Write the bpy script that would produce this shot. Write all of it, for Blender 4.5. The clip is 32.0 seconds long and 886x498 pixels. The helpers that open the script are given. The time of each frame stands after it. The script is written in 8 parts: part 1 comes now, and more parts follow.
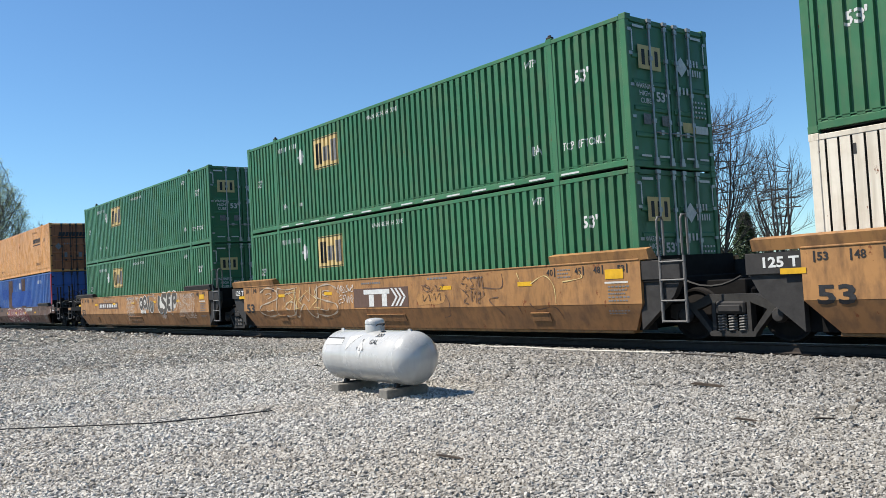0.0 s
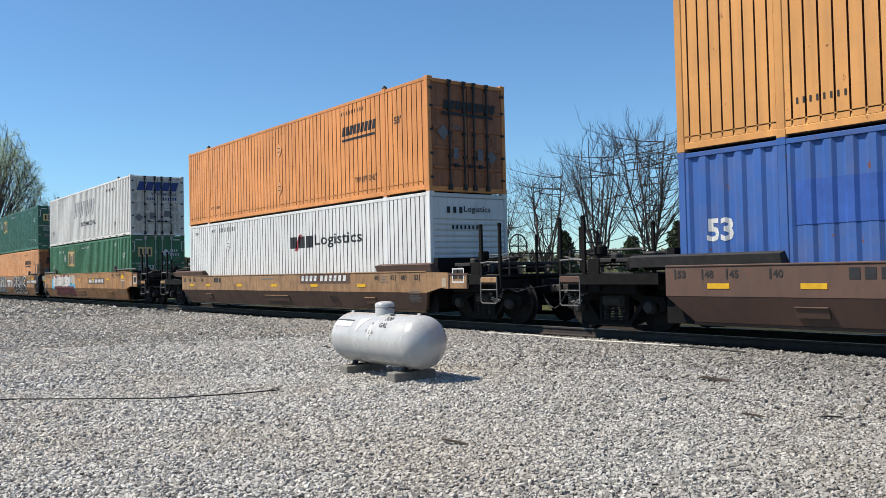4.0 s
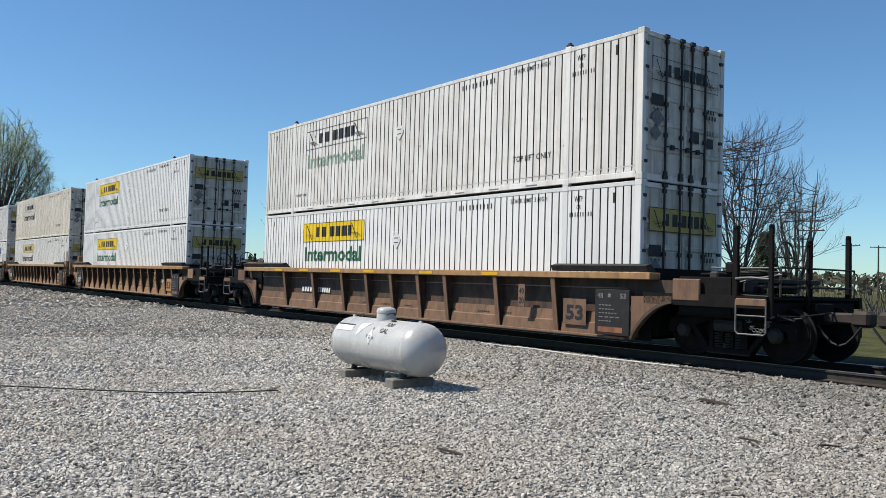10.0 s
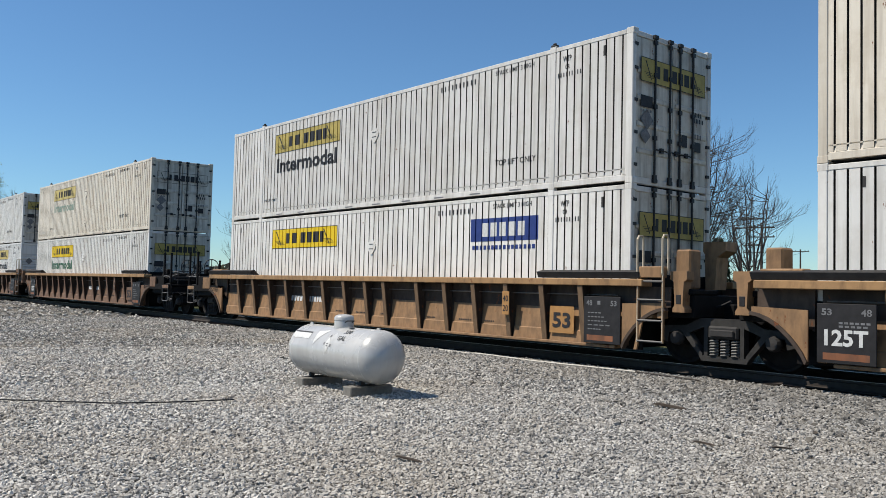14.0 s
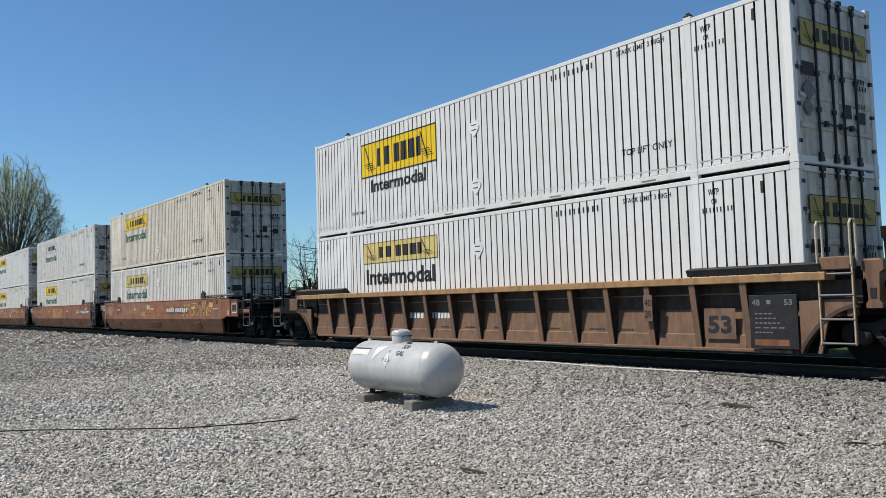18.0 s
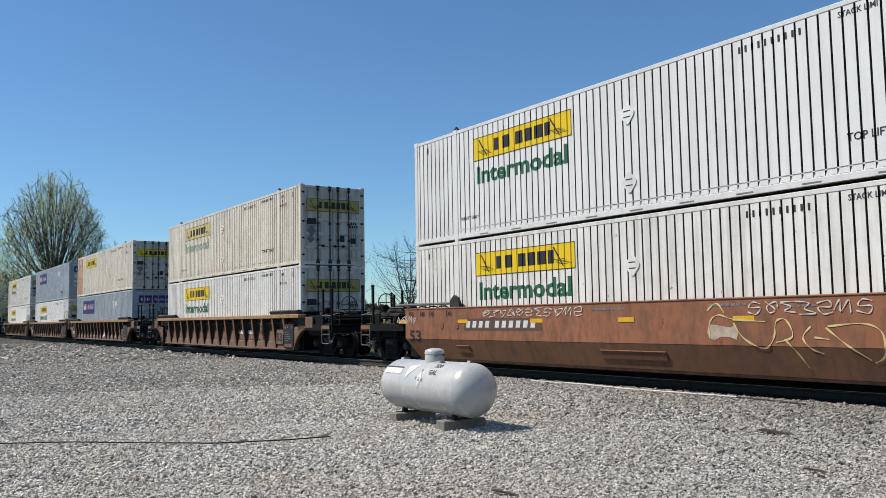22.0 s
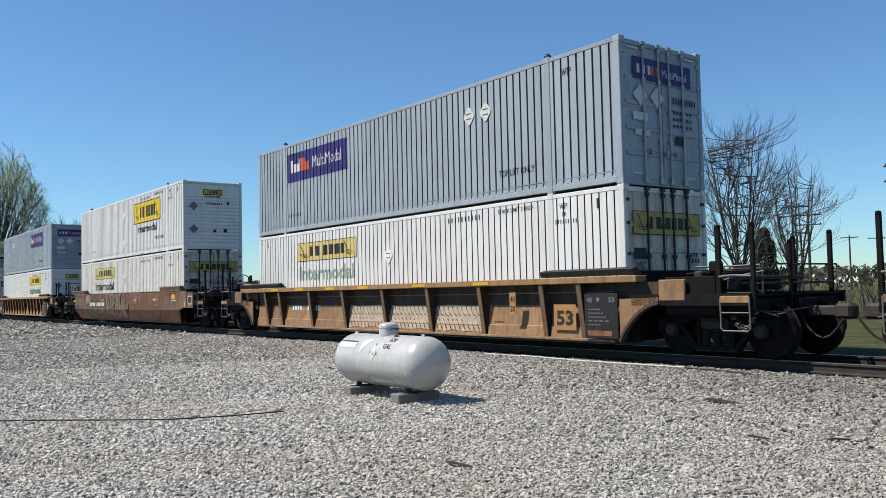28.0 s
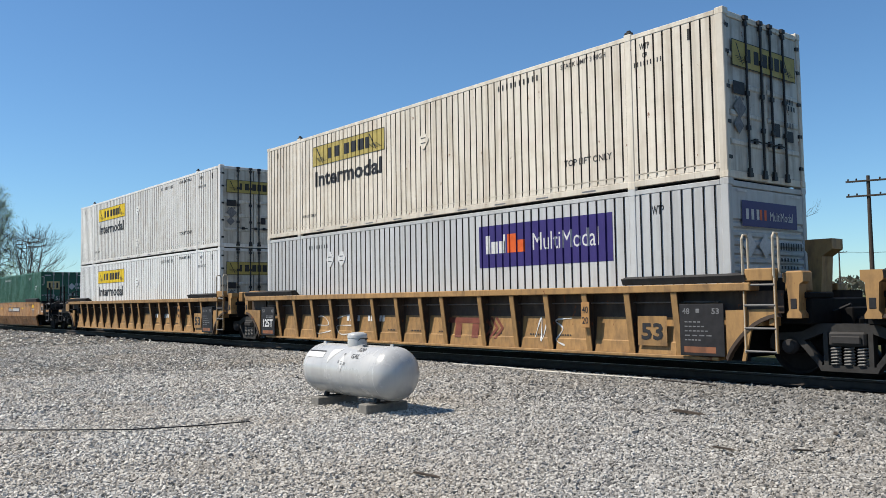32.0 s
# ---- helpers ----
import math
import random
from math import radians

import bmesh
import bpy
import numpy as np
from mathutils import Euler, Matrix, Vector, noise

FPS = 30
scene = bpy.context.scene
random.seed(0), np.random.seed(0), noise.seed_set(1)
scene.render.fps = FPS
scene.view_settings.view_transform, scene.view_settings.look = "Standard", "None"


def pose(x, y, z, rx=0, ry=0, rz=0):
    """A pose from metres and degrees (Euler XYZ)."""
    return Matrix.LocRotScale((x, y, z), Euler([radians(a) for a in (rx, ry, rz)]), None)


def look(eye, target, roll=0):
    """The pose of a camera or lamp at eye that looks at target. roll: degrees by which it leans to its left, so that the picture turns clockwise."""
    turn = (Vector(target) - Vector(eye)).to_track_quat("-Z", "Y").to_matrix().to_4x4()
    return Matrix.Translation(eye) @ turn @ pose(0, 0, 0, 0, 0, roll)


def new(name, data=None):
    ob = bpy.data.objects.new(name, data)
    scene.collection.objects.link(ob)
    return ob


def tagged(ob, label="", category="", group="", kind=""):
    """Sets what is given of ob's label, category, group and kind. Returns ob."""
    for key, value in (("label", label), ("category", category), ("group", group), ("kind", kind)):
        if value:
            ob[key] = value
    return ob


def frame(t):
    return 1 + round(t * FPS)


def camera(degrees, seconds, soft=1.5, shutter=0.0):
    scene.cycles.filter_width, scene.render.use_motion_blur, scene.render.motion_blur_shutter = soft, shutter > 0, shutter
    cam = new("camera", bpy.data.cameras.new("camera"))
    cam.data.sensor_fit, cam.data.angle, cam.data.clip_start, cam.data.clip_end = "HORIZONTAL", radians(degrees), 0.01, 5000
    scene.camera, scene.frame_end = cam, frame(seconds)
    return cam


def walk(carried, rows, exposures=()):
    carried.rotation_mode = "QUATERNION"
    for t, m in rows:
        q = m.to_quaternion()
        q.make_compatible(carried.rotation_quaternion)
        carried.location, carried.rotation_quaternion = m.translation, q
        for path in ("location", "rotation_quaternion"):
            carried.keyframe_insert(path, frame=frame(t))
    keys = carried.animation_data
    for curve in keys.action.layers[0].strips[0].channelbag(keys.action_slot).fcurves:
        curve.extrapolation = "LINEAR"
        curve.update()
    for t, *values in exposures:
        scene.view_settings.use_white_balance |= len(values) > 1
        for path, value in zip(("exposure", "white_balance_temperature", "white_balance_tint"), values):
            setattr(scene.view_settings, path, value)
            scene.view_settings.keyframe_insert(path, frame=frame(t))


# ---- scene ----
# ---------------------------------------------------------------- camera
cam = camera(56.08, 32.0, soft=0.6)
EYE = (0.0, 0.0, 1.45)
# seconds, heading, pitch, lean of the hand-held camera
CAMERA_ROWS = [
    (0, 51.60, 2.40, 3.15), (0.5, 51.69, 1.92, 3.24), (1, 51.80, 1.60, 2.92), (1.5, 51.88, 1.37, 2.81), (2, 51.99, 1.30, 2.69),
    (2.5, 52.08, 1.27, 2.62), (3, 52.18, 1.33, 2.51), (3.5, 52.29, 1.37, 1.89), (5.5, 52.65, 1.55, 0.54), (6, 52.78, 1.31, 0.44),
    (6.5, 52.84, 1.21, 0.37), (7, 52.96, 1.06, 0.26), (7.5, 53.05, 0.88, 0.05), (8, 53.16, 1.03, -0.82), (8.5, 53.29, 1.12, -1.37),
    (9, 53.41, 1.27, -1.73), (9.5, 53.25, 1.83, -1.61), (10, 52.60, 2.03, -1.56), (10.5, 51.11, 2.16, -2.87), (11, 49.56, 2.19, -2.90),
    (11.5, 48.00, 2.36, -2.69), (12, 47.90, 2.43, -2.85), (12.5, 49.37, 2.44, -2.95), (13, 49.56, 2.45, -2.69), (13.5, 49.67, 2.52, -1.65),
    (14, 49.72, 2.57, -1.33), (14.5, 49.89, 2.12, 0.16), (15, 50.49, 1.97, 1.50), (15.5, 51.52, 2.14, 1.58), (17.5, 53.26, 2.62, 2.17),
    (18, 53.49, 3.35, 1.82), (18.5, 53.58, 4.00, 1.76), (19, 54.16, 4.47, 1.26), (19.5, 55.09, 4.77, 0.87), (20, 55.38, 4.85, 0.80),
    (20.5, 55.47, 4.83, 0.84), (21, 55.57, 4.68, 0.86), (21.5, 55.67, 4.67, 0.95), (22, 55.80, 4.73, 0.97), (22.5, 55.87, 4.67, 1.00),
    (23, 55.99, 4.38, 1.18), (23.5, 56.10, 4.19, 1.31), (24, 56.23, 3.31, 1.79), (24.5, 56.34, 2.67, 2.14), (25, 56.35, 2.45, 2.33),
    (25.5, 56.01, 2.31, 3.85), (26, 55.80, 2.38, 4.08), (26.5, 55.29, 2.49, 2.85), (28.5, 52.14, 3.00, 1.20), (29, 51.79, 3.07, 1.07),
    (29.5, 51.51, 3.15, 0.81), (30, 51.32, 3.25, 0.62), (30.5, 51.25, 3.36, 0.67), (31, 51.34, 3.44, 0.52), (31.5, 50.94, 3.51, 0.75),
    (32, 50.53, 3.54, 0.85),
]
# seconds, stops, white balance of the phone camera
EXPOSURES = [(t, v, 6600, 10) for t, v in ((0, 0.60), (2, 0.66), (3, 0.58), (6, 0.44), (7, 0.42), (8, 0.50), (9, 0.54), (10, 0.34), (11, 0.22), (12, 0.20), (13, 0.28), (15, 0.22), (17, 0.20), (18, 0.20), (19, 0.30), (22, 0.28), (23, 0.37), (24, 0.37), (26, 0.40), (29, 0.40), (30, 0.28), (31, 0.38), (32, 0.40))]
walk(cam, [(t, pose(*EYE, 90 + p, r, y)) for t, y, p, r in CAMERA_ROWS], EXPOSURES)

# ---------------------------------------------------------------- world, sun
SUN_DIR = Vector((-0.42, -0.58, 1.0)).normalized()
world = bpy.data.worlds.new("world")
scene.world = world
world.use_nodes = True
wn = world.node_tree
sky = wn.nodes.new("ShaderNodeTexSky")
sky.sky_type = "NISHITA"
sky.sun_disc = False
sky.sun_elevation = math.asin(SUN_DIR.z)
sky.sun_rotation = math.atan2(SUN_DIR.x, SUN_DIR.y)
sky.altitude, sky.air_density, sky.dust_density, sky.ozone_density = 200, 1.0, 0.10, 1.8
wn.nodes["Background"].inputs["Strength"].default_value = 0.086
deep = wn.nodes.new("ShaderNodeMix")
deep.data_type, deep.blend_type = "RGBA", "MULTIPLY"
deep.inputs[0].default_value = 1.0
deep.inputs[7].default_value = (0.665, 0.96, 1.18, 1)
wn.links.new(sky.outputs[0], deep.inputs[6])
wn.links.new(deep.outputs[2], wn.nodes["Background"].inputs["Color"])
sun = new("sun", bpy.data.lights.new("sun", "SUN"))
sun.data.energy, sun.data.angle, sun.data.color = 5.0, radians(0.53), (1.0, 0.94, 0.84)
sun.matrix_world = look(SUN_DIR * 60, (0, 0, 0))
scene.view_settings.exposure = 0.0

# ---------------------------------------------------------------- train plan
RAIL_TOP = 0.17
TRACK_Y = 13.68            # centre line of the track
LENGTH, WIDTH, HEIGHT = 16.154, 2.59, 2.9   # a 53-foot high-cube box
LOW_Z, HIGH_Z = 0.53, 3.43
# where the front end of each load stands along the train
STATIONS = [1.93, -17.57, -37.02, -60.52, -84.08, -107.77, -127.24, -146.66, -170.34, -193.85, -213.38, -232.97,
            -256.36, -275.91, -295.4, -319.01, -338.53, -357.98, -381.76, -405.17, -424.78, -444.39, -468.13,
            -491.55, -515.07, -534.65, -554.3, -577.9]
# seconds and metres run by the train, which gathers speed
RUN = [
    (0, 7.83), (1, 22.59), (2, 37.6), (3, 52.51), (5.5, 90.46), (6, 98.18), (7, 113.54), (8, 129.08),
    (9, 144.61), (10, 160.2), (11, 175.83), (12, 192.23), (13, 207.6), (14, 223.62), (15, 239.62), (15.5, 247.65),
    (16.5, 263.86), (17.5, 280.07), (18, 288.27), (19, 304.72), (20, 321.23), (21, 337.92), (22, 354.62), (23, 371.55),
    (24, 388.43), (25, 405.39), (26, 422.51), (26.5, 431.55), (27.5, 448.96), (28.5, 466.36), (29, 474.92), (30, 492.15),
    (31, 509.62), (32, 527.1),
]
MOVERS = []                # things carried by the train: object, station, height


# ---------------------------------------------------------------- materials
def node_material(name, rough=0.6, metal=0.0):
    m = bpy.data.materials.new(name)
    m.use_nodes = True
    b = m.node_tree.nodes["Principled BSDF"]
    b.inputs["Roughness"].default_value = rough
    b.inputs["Metallic"].default_value = metal
    return m, m.node_tree, b


def add(nt, kind, **sets):
    n = nt.nodes.new(kind)
    for k, v in sets.items():
        if k in n.inputs:
            n.inputs[k].default_value = v
        else:
            setattr(n, k, v)
    return n


def noise_at(nt, coords, scale, detail=4, rough=0.55, stretch=(1, 1, 1)):
    mp = add(nt, "ShaderNodeMapping")
    mp.inputs["Scale"].default_value = stretch
    nt.links.new(coords, mp.inputs["Vector"])
    n = add(nt, "ShaderNodeTexNoise", Scale=scale, Detail=detail, Roughness=rough)
    nt.links.new(mp.outputs[0], n.inputs["Vector"])
    return n.outputs["Fac"]


def ramp(nt, fac, lo, hi, c0=(0, 0, 0, 1), c1=(1, 1, 1, 1)):
    r = add(nt, "ShaderNodeValToRGB")
    r.color_ramp.elements[0].position, r.color_ramp.elements[1].position = lo, hi
    r.color_ramp.elements[0].color, r.color_ramp.elements[1].color = c0, c1
    nt.links.new(fac, r.inputs["Fac"])
    return r.outputs["Color"]


def blend(nt, fac, a, b, mode="MIX"):
    n = add(nt, "ShaderNodeMix", data_type="RGBA", blend_type=mode)
    if isinstance(fac, (int, float)):
        n.inputs[0].default_value = fac
    else:
        nt.links.new(fac, n.inputs[0])
    for sock, v in ((n.inputs[6], a), (n.inputs[7], b)):
        if isinstance(v, tuple):
            sock.default_value = (*v, 1) if len(v) == 3 else v
        else:
            nt.links.new(v, sock)
    return n.outputs[2]


def shade(c, f):
    return tuple(min(1, x * f) for x in c)


def painted(name, colour, dirt=(0.10, 0.075, 0.055), grime=0.35, rough=0.5, rust=0.0, bump=0.12, fade=0.12, run=0.14):
    """Weathered paint: fading patches, rain streaks, grime, chips and rust."""
    m, nt, b = node_material(name, rough)
    b.inputs["Specular IOR Level"].default_value = 0.22
    co = add(nt, "ShaderNodeTexCoord").outputs["Object"]
    info = add(nt, "ShaderNodeObjectInfo")
    patches = ramp(nt, noise_at(nt, co, 0.5, 5), 0.35, 0.7)
    base = blend(nt, patches, shade(colour, 1 - fade), shade(colour, 1 + fade))
    vary = add(nt, "ShaderNodeHueSaturation")
    mr = add(nt, "ShaderNodeMapRange")
    mr.inputs["To Min"].default_value, mr.inputs["To Max"].default_value = 0.88, 1.08
    nt.links.new(info.outputs["Random"], mr.inputs["Value"])
    nt.links.new(mr.outputs[0], vary.inputs["Value"])
    nt.links.new(base, vary.inputs["Color"])
    streak = ramp(nt, noise_at(nt, co, 3.0, 5, 0.6, (2.2, 2.2, run)), 0.44, 0.68)
    spots = ramp(nt, noise_at(nt, co, 2.2, 6, 0.65), 0.47, 0.70)
    col = blend(nt, 0.0, vary.outputs[0], dirt)
    dirtmix = add(nt, "ShaderNodeMath", operation="MULTIPLY")
    dirtmix.inputs[1].default_value = grime
    nt.links.new(streak, dirtmix.inputs[0])
    col = blend(nt, dirtmix.outputs[0], vary.outputs[0], dirt)
    d2 = add(nt, "ShaderNodeMath", operation="MULTIPLY")
    d2.inputs[1].default_value = grime * 0.7
    nt.links.new(spots, d2.inputs[0])
    col = blend(nt, d2.outputs[0], col, shade(dirt, 1.6))
    if rust > 0:
        chips = ramp(nt, noise_at(nt, co, 5.5, 8, 0.7, (1, 1, 0.6)), 0.67 - rust * 0.5, 0.70 - rust * 0.5)
        col = blend(nt, chips, col, (0.16, 0.055, 0.022))
    nt.links.new(col, b.inputs["Base Color"])
    rr = add(nt, "ShaderNodeMapRange")
    rr.inputs["To Min"].default_value, rr.inputs["To Max"].default_value = rough - 0.1, rough + 0.25
    nt.links.new(spots, rr.inputs["Value"])
    nt.links.new(rr.outputs[0], b.inputs["Roughness"])
    bp = add(nt, "ShaderNodeBump", Strength=bump, Distance=0.02)
    nt.links.new(noise_at(nt, co, 1.6, 4), bp.inputs["Height"])
    nt.links.new(bp.outputs[0], b.inputs["Normal"])
    return m


def plain(name, colour, rough=0.6, metal=0.0, vary=0.15, scale=6.0, gloss=0.3):
    m, nt, b = node_material(name, rough, metal)
    b.inputs["Specular IOR Level"].default_value = gloss
    co = add(nt, "ShaderNodeTexCoord").outputs["Object"]
    n = noise_at(nt, co, scale, 5, 0.6)
    nt.links.new(blend(nt, ramp(nt, n, 0.3, 0.72), shade(colour, 1 - vary), shade(colour, 1 + vary)), b.inputs["Base Color"])
    bp = add(nt, "ShaderNodeBump", Strength=0.15, Distance=0.01)
    nt.links.new(noise_at(nt, co, scale * 6, 3), bp.inputs["Height"])
    nt.links.new(bp.outputs[0], b.inputs["Normal"])
    return m


M = {}
M["green"] = painted("green_paint", (0.047, 0.160, 0.078), grime=0.18, rust=0.02, rough=0.45)
M["darkgreen"] = painted("dark_green_paint", (0.030, 0.122, 0.078), grime=0.2, rust=0.02, rough=0.45)
M["orange"] = painted("orange_paint", (0.66, 0.265, 0.085), grime=0.22, rust=0.06)
# Orange boxes' doors: rust chips, with the shade of that end in the base colour.
M["doorshade"] = painted("rust_and_shade_door_paint", (0.34, 0.125, 0.055), dirt=(0.06, 0.035, 0.025), grime=0.5, rust=0.14)
M["salmon"] = painted("faded_orange_paint", (0.66, 0.30, 0.12), grime=0.22, rust=0.05)
M["amber"] = painted("amber_paint", (0.60, 0.285, 0.092), grime=0.20, rust=0.05)
M["white"] = painted("white_paint", (0.665, 0.648, 0.610), dirt=(0.152, 0.122, 0.084), grime=0.28, rust=0.03, fade=0.06)
M["bright"] = painted("clean_white_paint", (0.655, 0.655, 0.640), dirt=(0.190, 0.160, 0.122), grime=0.14, fade=0.04)
M["cream"] = painted("yellowed_white_paint", (0.67, 0.61, 0.51), dirt=(0.18, 0.125, 0.07), grime=0.34, rust=0.05, fade=0.07)
M["grey"] = painted("blue_grey_paint", (0.315, 0.362, 0.405), dirt=(0.106, 0.099, 0.091), grime=0.18, fade=0.06)
M["ash"] = painted("pale_grey_paint", (0.46, 0.465, 0.46), dirt=(0.14, 0.12, 0.10), grime=0.24, fade=0.06)
# White doors: real grime, plus a duller, warmer base for the end in shade.
M["doorwhite"] = painted("grimy_shade_white_door_paint", (0.60, 0.57, 0.50), dirt=(0.11, 0.080, 0.052), grime=0.55, rust=0.05, fade=0.08)
M["blue"] = painted("blue_paint", (0.042, 0.110, 0.327), grime=0.22, rust=0.05)
M["rustpanel"] = painted("rusted_panel", (0.42, 0.155, 0.050), dirt=(0.55, 0.46, 0.35), grime=0.75, rust=0.2)
M["tan"] = painted("tan_car_paint", (0.285, 0.168, 0.086), dirt=(0.05, 0.035, 0.026), grime=0.5, rust=0.07, rough=0.6, fade=0.18, run=0.7)
M["tancar"] = painted("orange_tan_car_paint", (0.335, 0.172, 0.067), dirt=(0.07, 0.042, 0.028), grime=0.55, rust=0.10, rough=0.6, fade=0.2, run=0.7)
M["lowtan"] = painted("darker_lower_plate_paint", (0.275, 0.138, 0.060), dirt=(0.06, 0.04, 0.03), grime=0.5, rust=0.09, rough=0.65, run=0.7)
M["lowbrown"] = painted("darker_brown_lower_plate", (0.168, 0.081, 0.045), dirt=(0.05, 0.038, 0.03), grime=0.45, rust=0.08, rough=0.65, run=0.7)
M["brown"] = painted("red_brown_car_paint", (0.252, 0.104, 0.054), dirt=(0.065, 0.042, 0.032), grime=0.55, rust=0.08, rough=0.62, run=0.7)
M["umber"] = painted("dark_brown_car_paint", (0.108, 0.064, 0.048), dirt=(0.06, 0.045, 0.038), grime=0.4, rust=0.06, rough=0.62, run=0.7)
M["rustcar"] = painted("rusty_brown_car_paint", (0.182, 0.108, 0.068), dirt=(0.05, 0.034, 0.026), grime=0.55, rust=0.10, rough=0.65, run=0.7)
M["yellowcar"] = painted("yellow_tan_car_paint", (0.335, 0.195, 0.078), dirt=(0.055, 0.037, 0.027), grime=0.5, rust=0.06, rough=0.6, fade=0.18, run=0.7)
M["tanchord"] = painted("tan_chord_paint", (0.335, 0.198, 0.092), dirt=(0.07, 0.045, 0.03), grime=0.5, rust=0.07, rough=0.6, run=0.7)
M["postbrown"] = painted("grimy_post_paint", (0.175, 0.112, 0.065), dirt=(0.045, 0.032, 0.025), grime=0.55, rust=0.06, rough=0.65, run=0.7)
M["plateblack"] = plain("black_data_plate", (0.020, 0.019, 0.020), 0.6, 0.0, 0.3, 6, 0.25)
M["dullsteel"] = plain("dull_step_steel", (0.13, 0.125, 0.12), 0.6, 0.0, 0.3, 6, 0.3)
# Grimy brown, darkened to hold the shade on webs and rib sides.
M["shadebrown"] = painted("shade_soot_brown_paint", (0.075, 0.053, 0.040), dirt=(0.025, 0.02, 0.017), grime=0.6, rust=0.08, rough=0.75, run=0.7)
M["ribrust"] = painted("grimy_pinkish_brown_rib_paint", (0.185, 0.112, 0.075), dirt=(0.05, 0.036, 0.028), grime=0.5, rust=0.07, rough=0.65, run=0.7)
# Groove colours: some dirt, darkened further to carry the grooves' own shade.
M["browngroove"] = plain("brown_groove_shade", (0.12, 0.05, 0.024), 0.9, 0.0, 0.5, 5)
M["groove"] = plain("groove_shade_dirt", (0.065, 0.057, 0.047), 0.9, 0.0, 0.5, 5)
M["black"] = plain("oily_black_steel", (0.0085, 0.008, 0.008), 0.8, 0.0, 0.35, 6, 0.12)
M["dgrey"] = plain("dark_grey_steel", (0.032, 0.030, 0.029), 0.7, 0.0, 0.3, 6, 0.25)
M["steel"] = plain("worn_steel", (0.25, 0.23, 0.21), 0.45, 0.6, 0.25)
M["rail"] = plain("rail_steel", (0.040, 0.032, 0.027), 0.7, 0.0, 0.3)
M["railtop"] = plain("polished_rail_head", (0.40, 0.39, 0.38), 0.4, 0.9, 0.1)
M["rod"] = plain("galvanised_rod", (0.32, 0.32, 0.31), 0.4, 0.5, 0.2)
M["darkrod"] = plain("grimy_rod", (0.022, 0.021, 0.021), 0.55, 0.0, 0.3, 6, 0.3)
M["ink"] = plain("black_lettering", (0.022, 0.022, 0.024), 0.6, 0.0, 0.3, 14)
M["fadedink"] = plain("faded_lettering", (0.152, 0.152, 0.156), 0.6, 0.0, 0.3, 14)
M["chalk"] = plain("white_lettering", (0.547, 0.547, 0.532), 0.6, 0.0, 0.15, 14)
M["leafgreen"] = plain("green_lettering", (0.023, 0.103, 0.057), 0.6, 0.0, 0.25, 10)
M["palegreen"] = plain("faded_green_lettering", (0.228, 0.304, 0.243), 0.6, 0.0, 0.25, 10)
M["yellow"] = plain("yellow_panel", (0.66, 0.46, 0.012), 0.55, 0.0, 0.08, 3)
M["paleyellow"] = plain("faded_yellow_panel", (0.532, 0.426, 0.160), 0.6, 0.0, 0.18, 3)
M["olive"] = plain("dirty_yellow_panel", (0.38, 0.30, 0.085), 0.6, 0.0, 0.25, 3)
M["buff"] = plain("faded_buff_panel", (0.54, 0.41, 0.185), 0.6, 0.0, 0.2, 3)
M["palegrey"] = plain("faded_grey_logo", (0.30, 0.30, 0.31), 0.6, 0.0, 0.25, 6)
M["purple"] = plain("purple_panel", (0.034, 0.023, 0.125), 0.5, 0.0, 0.12, 3)
M["fire"] = plain("orange_mark", (0.608, 0.099, 0.015), 0.5)
M["navy"] = plain("navy_mark", (0.023, 0.042, 0.167), 0.5)
M["redspray"] = plain("red_spray", (0.304, 0.030, 0.042), 0.6)
M["mint"] = plain("mint_spray", (0.205, 0.400, 0.255), 0.6)
M["deepmint"] = plain("deep_mint_spray", (0.110, 0.290, 0.150), 0.6, 0.0, 0.3, 3)
M["maroon"] = plain("dark_red_spray", (0.120, 0.026, 0.030), 0.65, 0.0, 0.35, 3)
M["dullred"] = plain("dull_red_spray", (0.185, 0.058, 0.055), 0.65, 0.0, 0.3, 3)
M["fadered"] = plain("faded_red_lettering", (0.140, 0.040, 0.025), 0.65, 0.0, 0.35, 4)
M["camotan"] = plain("tan_mural_paint", (0.230, 0.150, 0.100), 0.65, 0.0, 0.3, 3)
M["camorose"] = plain("rose_brown_mural_paint", (0.165, 0.075, 0.062), 0.65, 0.0, 0.3, 3)
M["camogreen"] = plain("grey_green_mural_paint", (0.110, 0.105, 0.070), 0.65, 0.0, 0.3, 3)
M["cyan"] = plain("cyan_spray", (0.076, 0.319, 0.471), 0.6)
M["stackpaint"] = painted("weathered_stack_paint", (0.125, 0.110, 0.098), grime=0.4, rust=0.1, rough=0.7)
M["sootspray"] = plain("dark_grey_spray", (0.075, 0.066, 0.056), 0.65, 0.0, 0.3, 5)
M["offwhite"] = plain("white_spray", (0.502, 0.479, 0.441), 0.65)
M["dimspray"] = plain("faded_spray", (0.380, 0.304, 0.228), 0.65, 0.0, 0.25)
M["silver"] = painted("silver_tank_paint", (0.50, 0.497, 0.485), dirt=(0.26, 0.25, 0.225), grime=0.28, rough=0.26, bump=0.02, fade=0.08)
M["silver"].node_tree.nodes["Principled BSDF"].inputs["Metallic"].default_value = 0.05
M["silver"].node_tree.nodes["Principled BSDF"].inputs["Specular IOR Level"].default_value = 0.5
M["concrete"] = plain("concrete", (0.170, 0.160, 0.142), 0.9, 0.0, 0.25, 12)
M["hose"] = plain("black_hose", (0.015, 0.015, 0.016), 0.7)
M["palecable"] = plain("pale_cable", (0.471, 0.441, 0.380), 0.6)
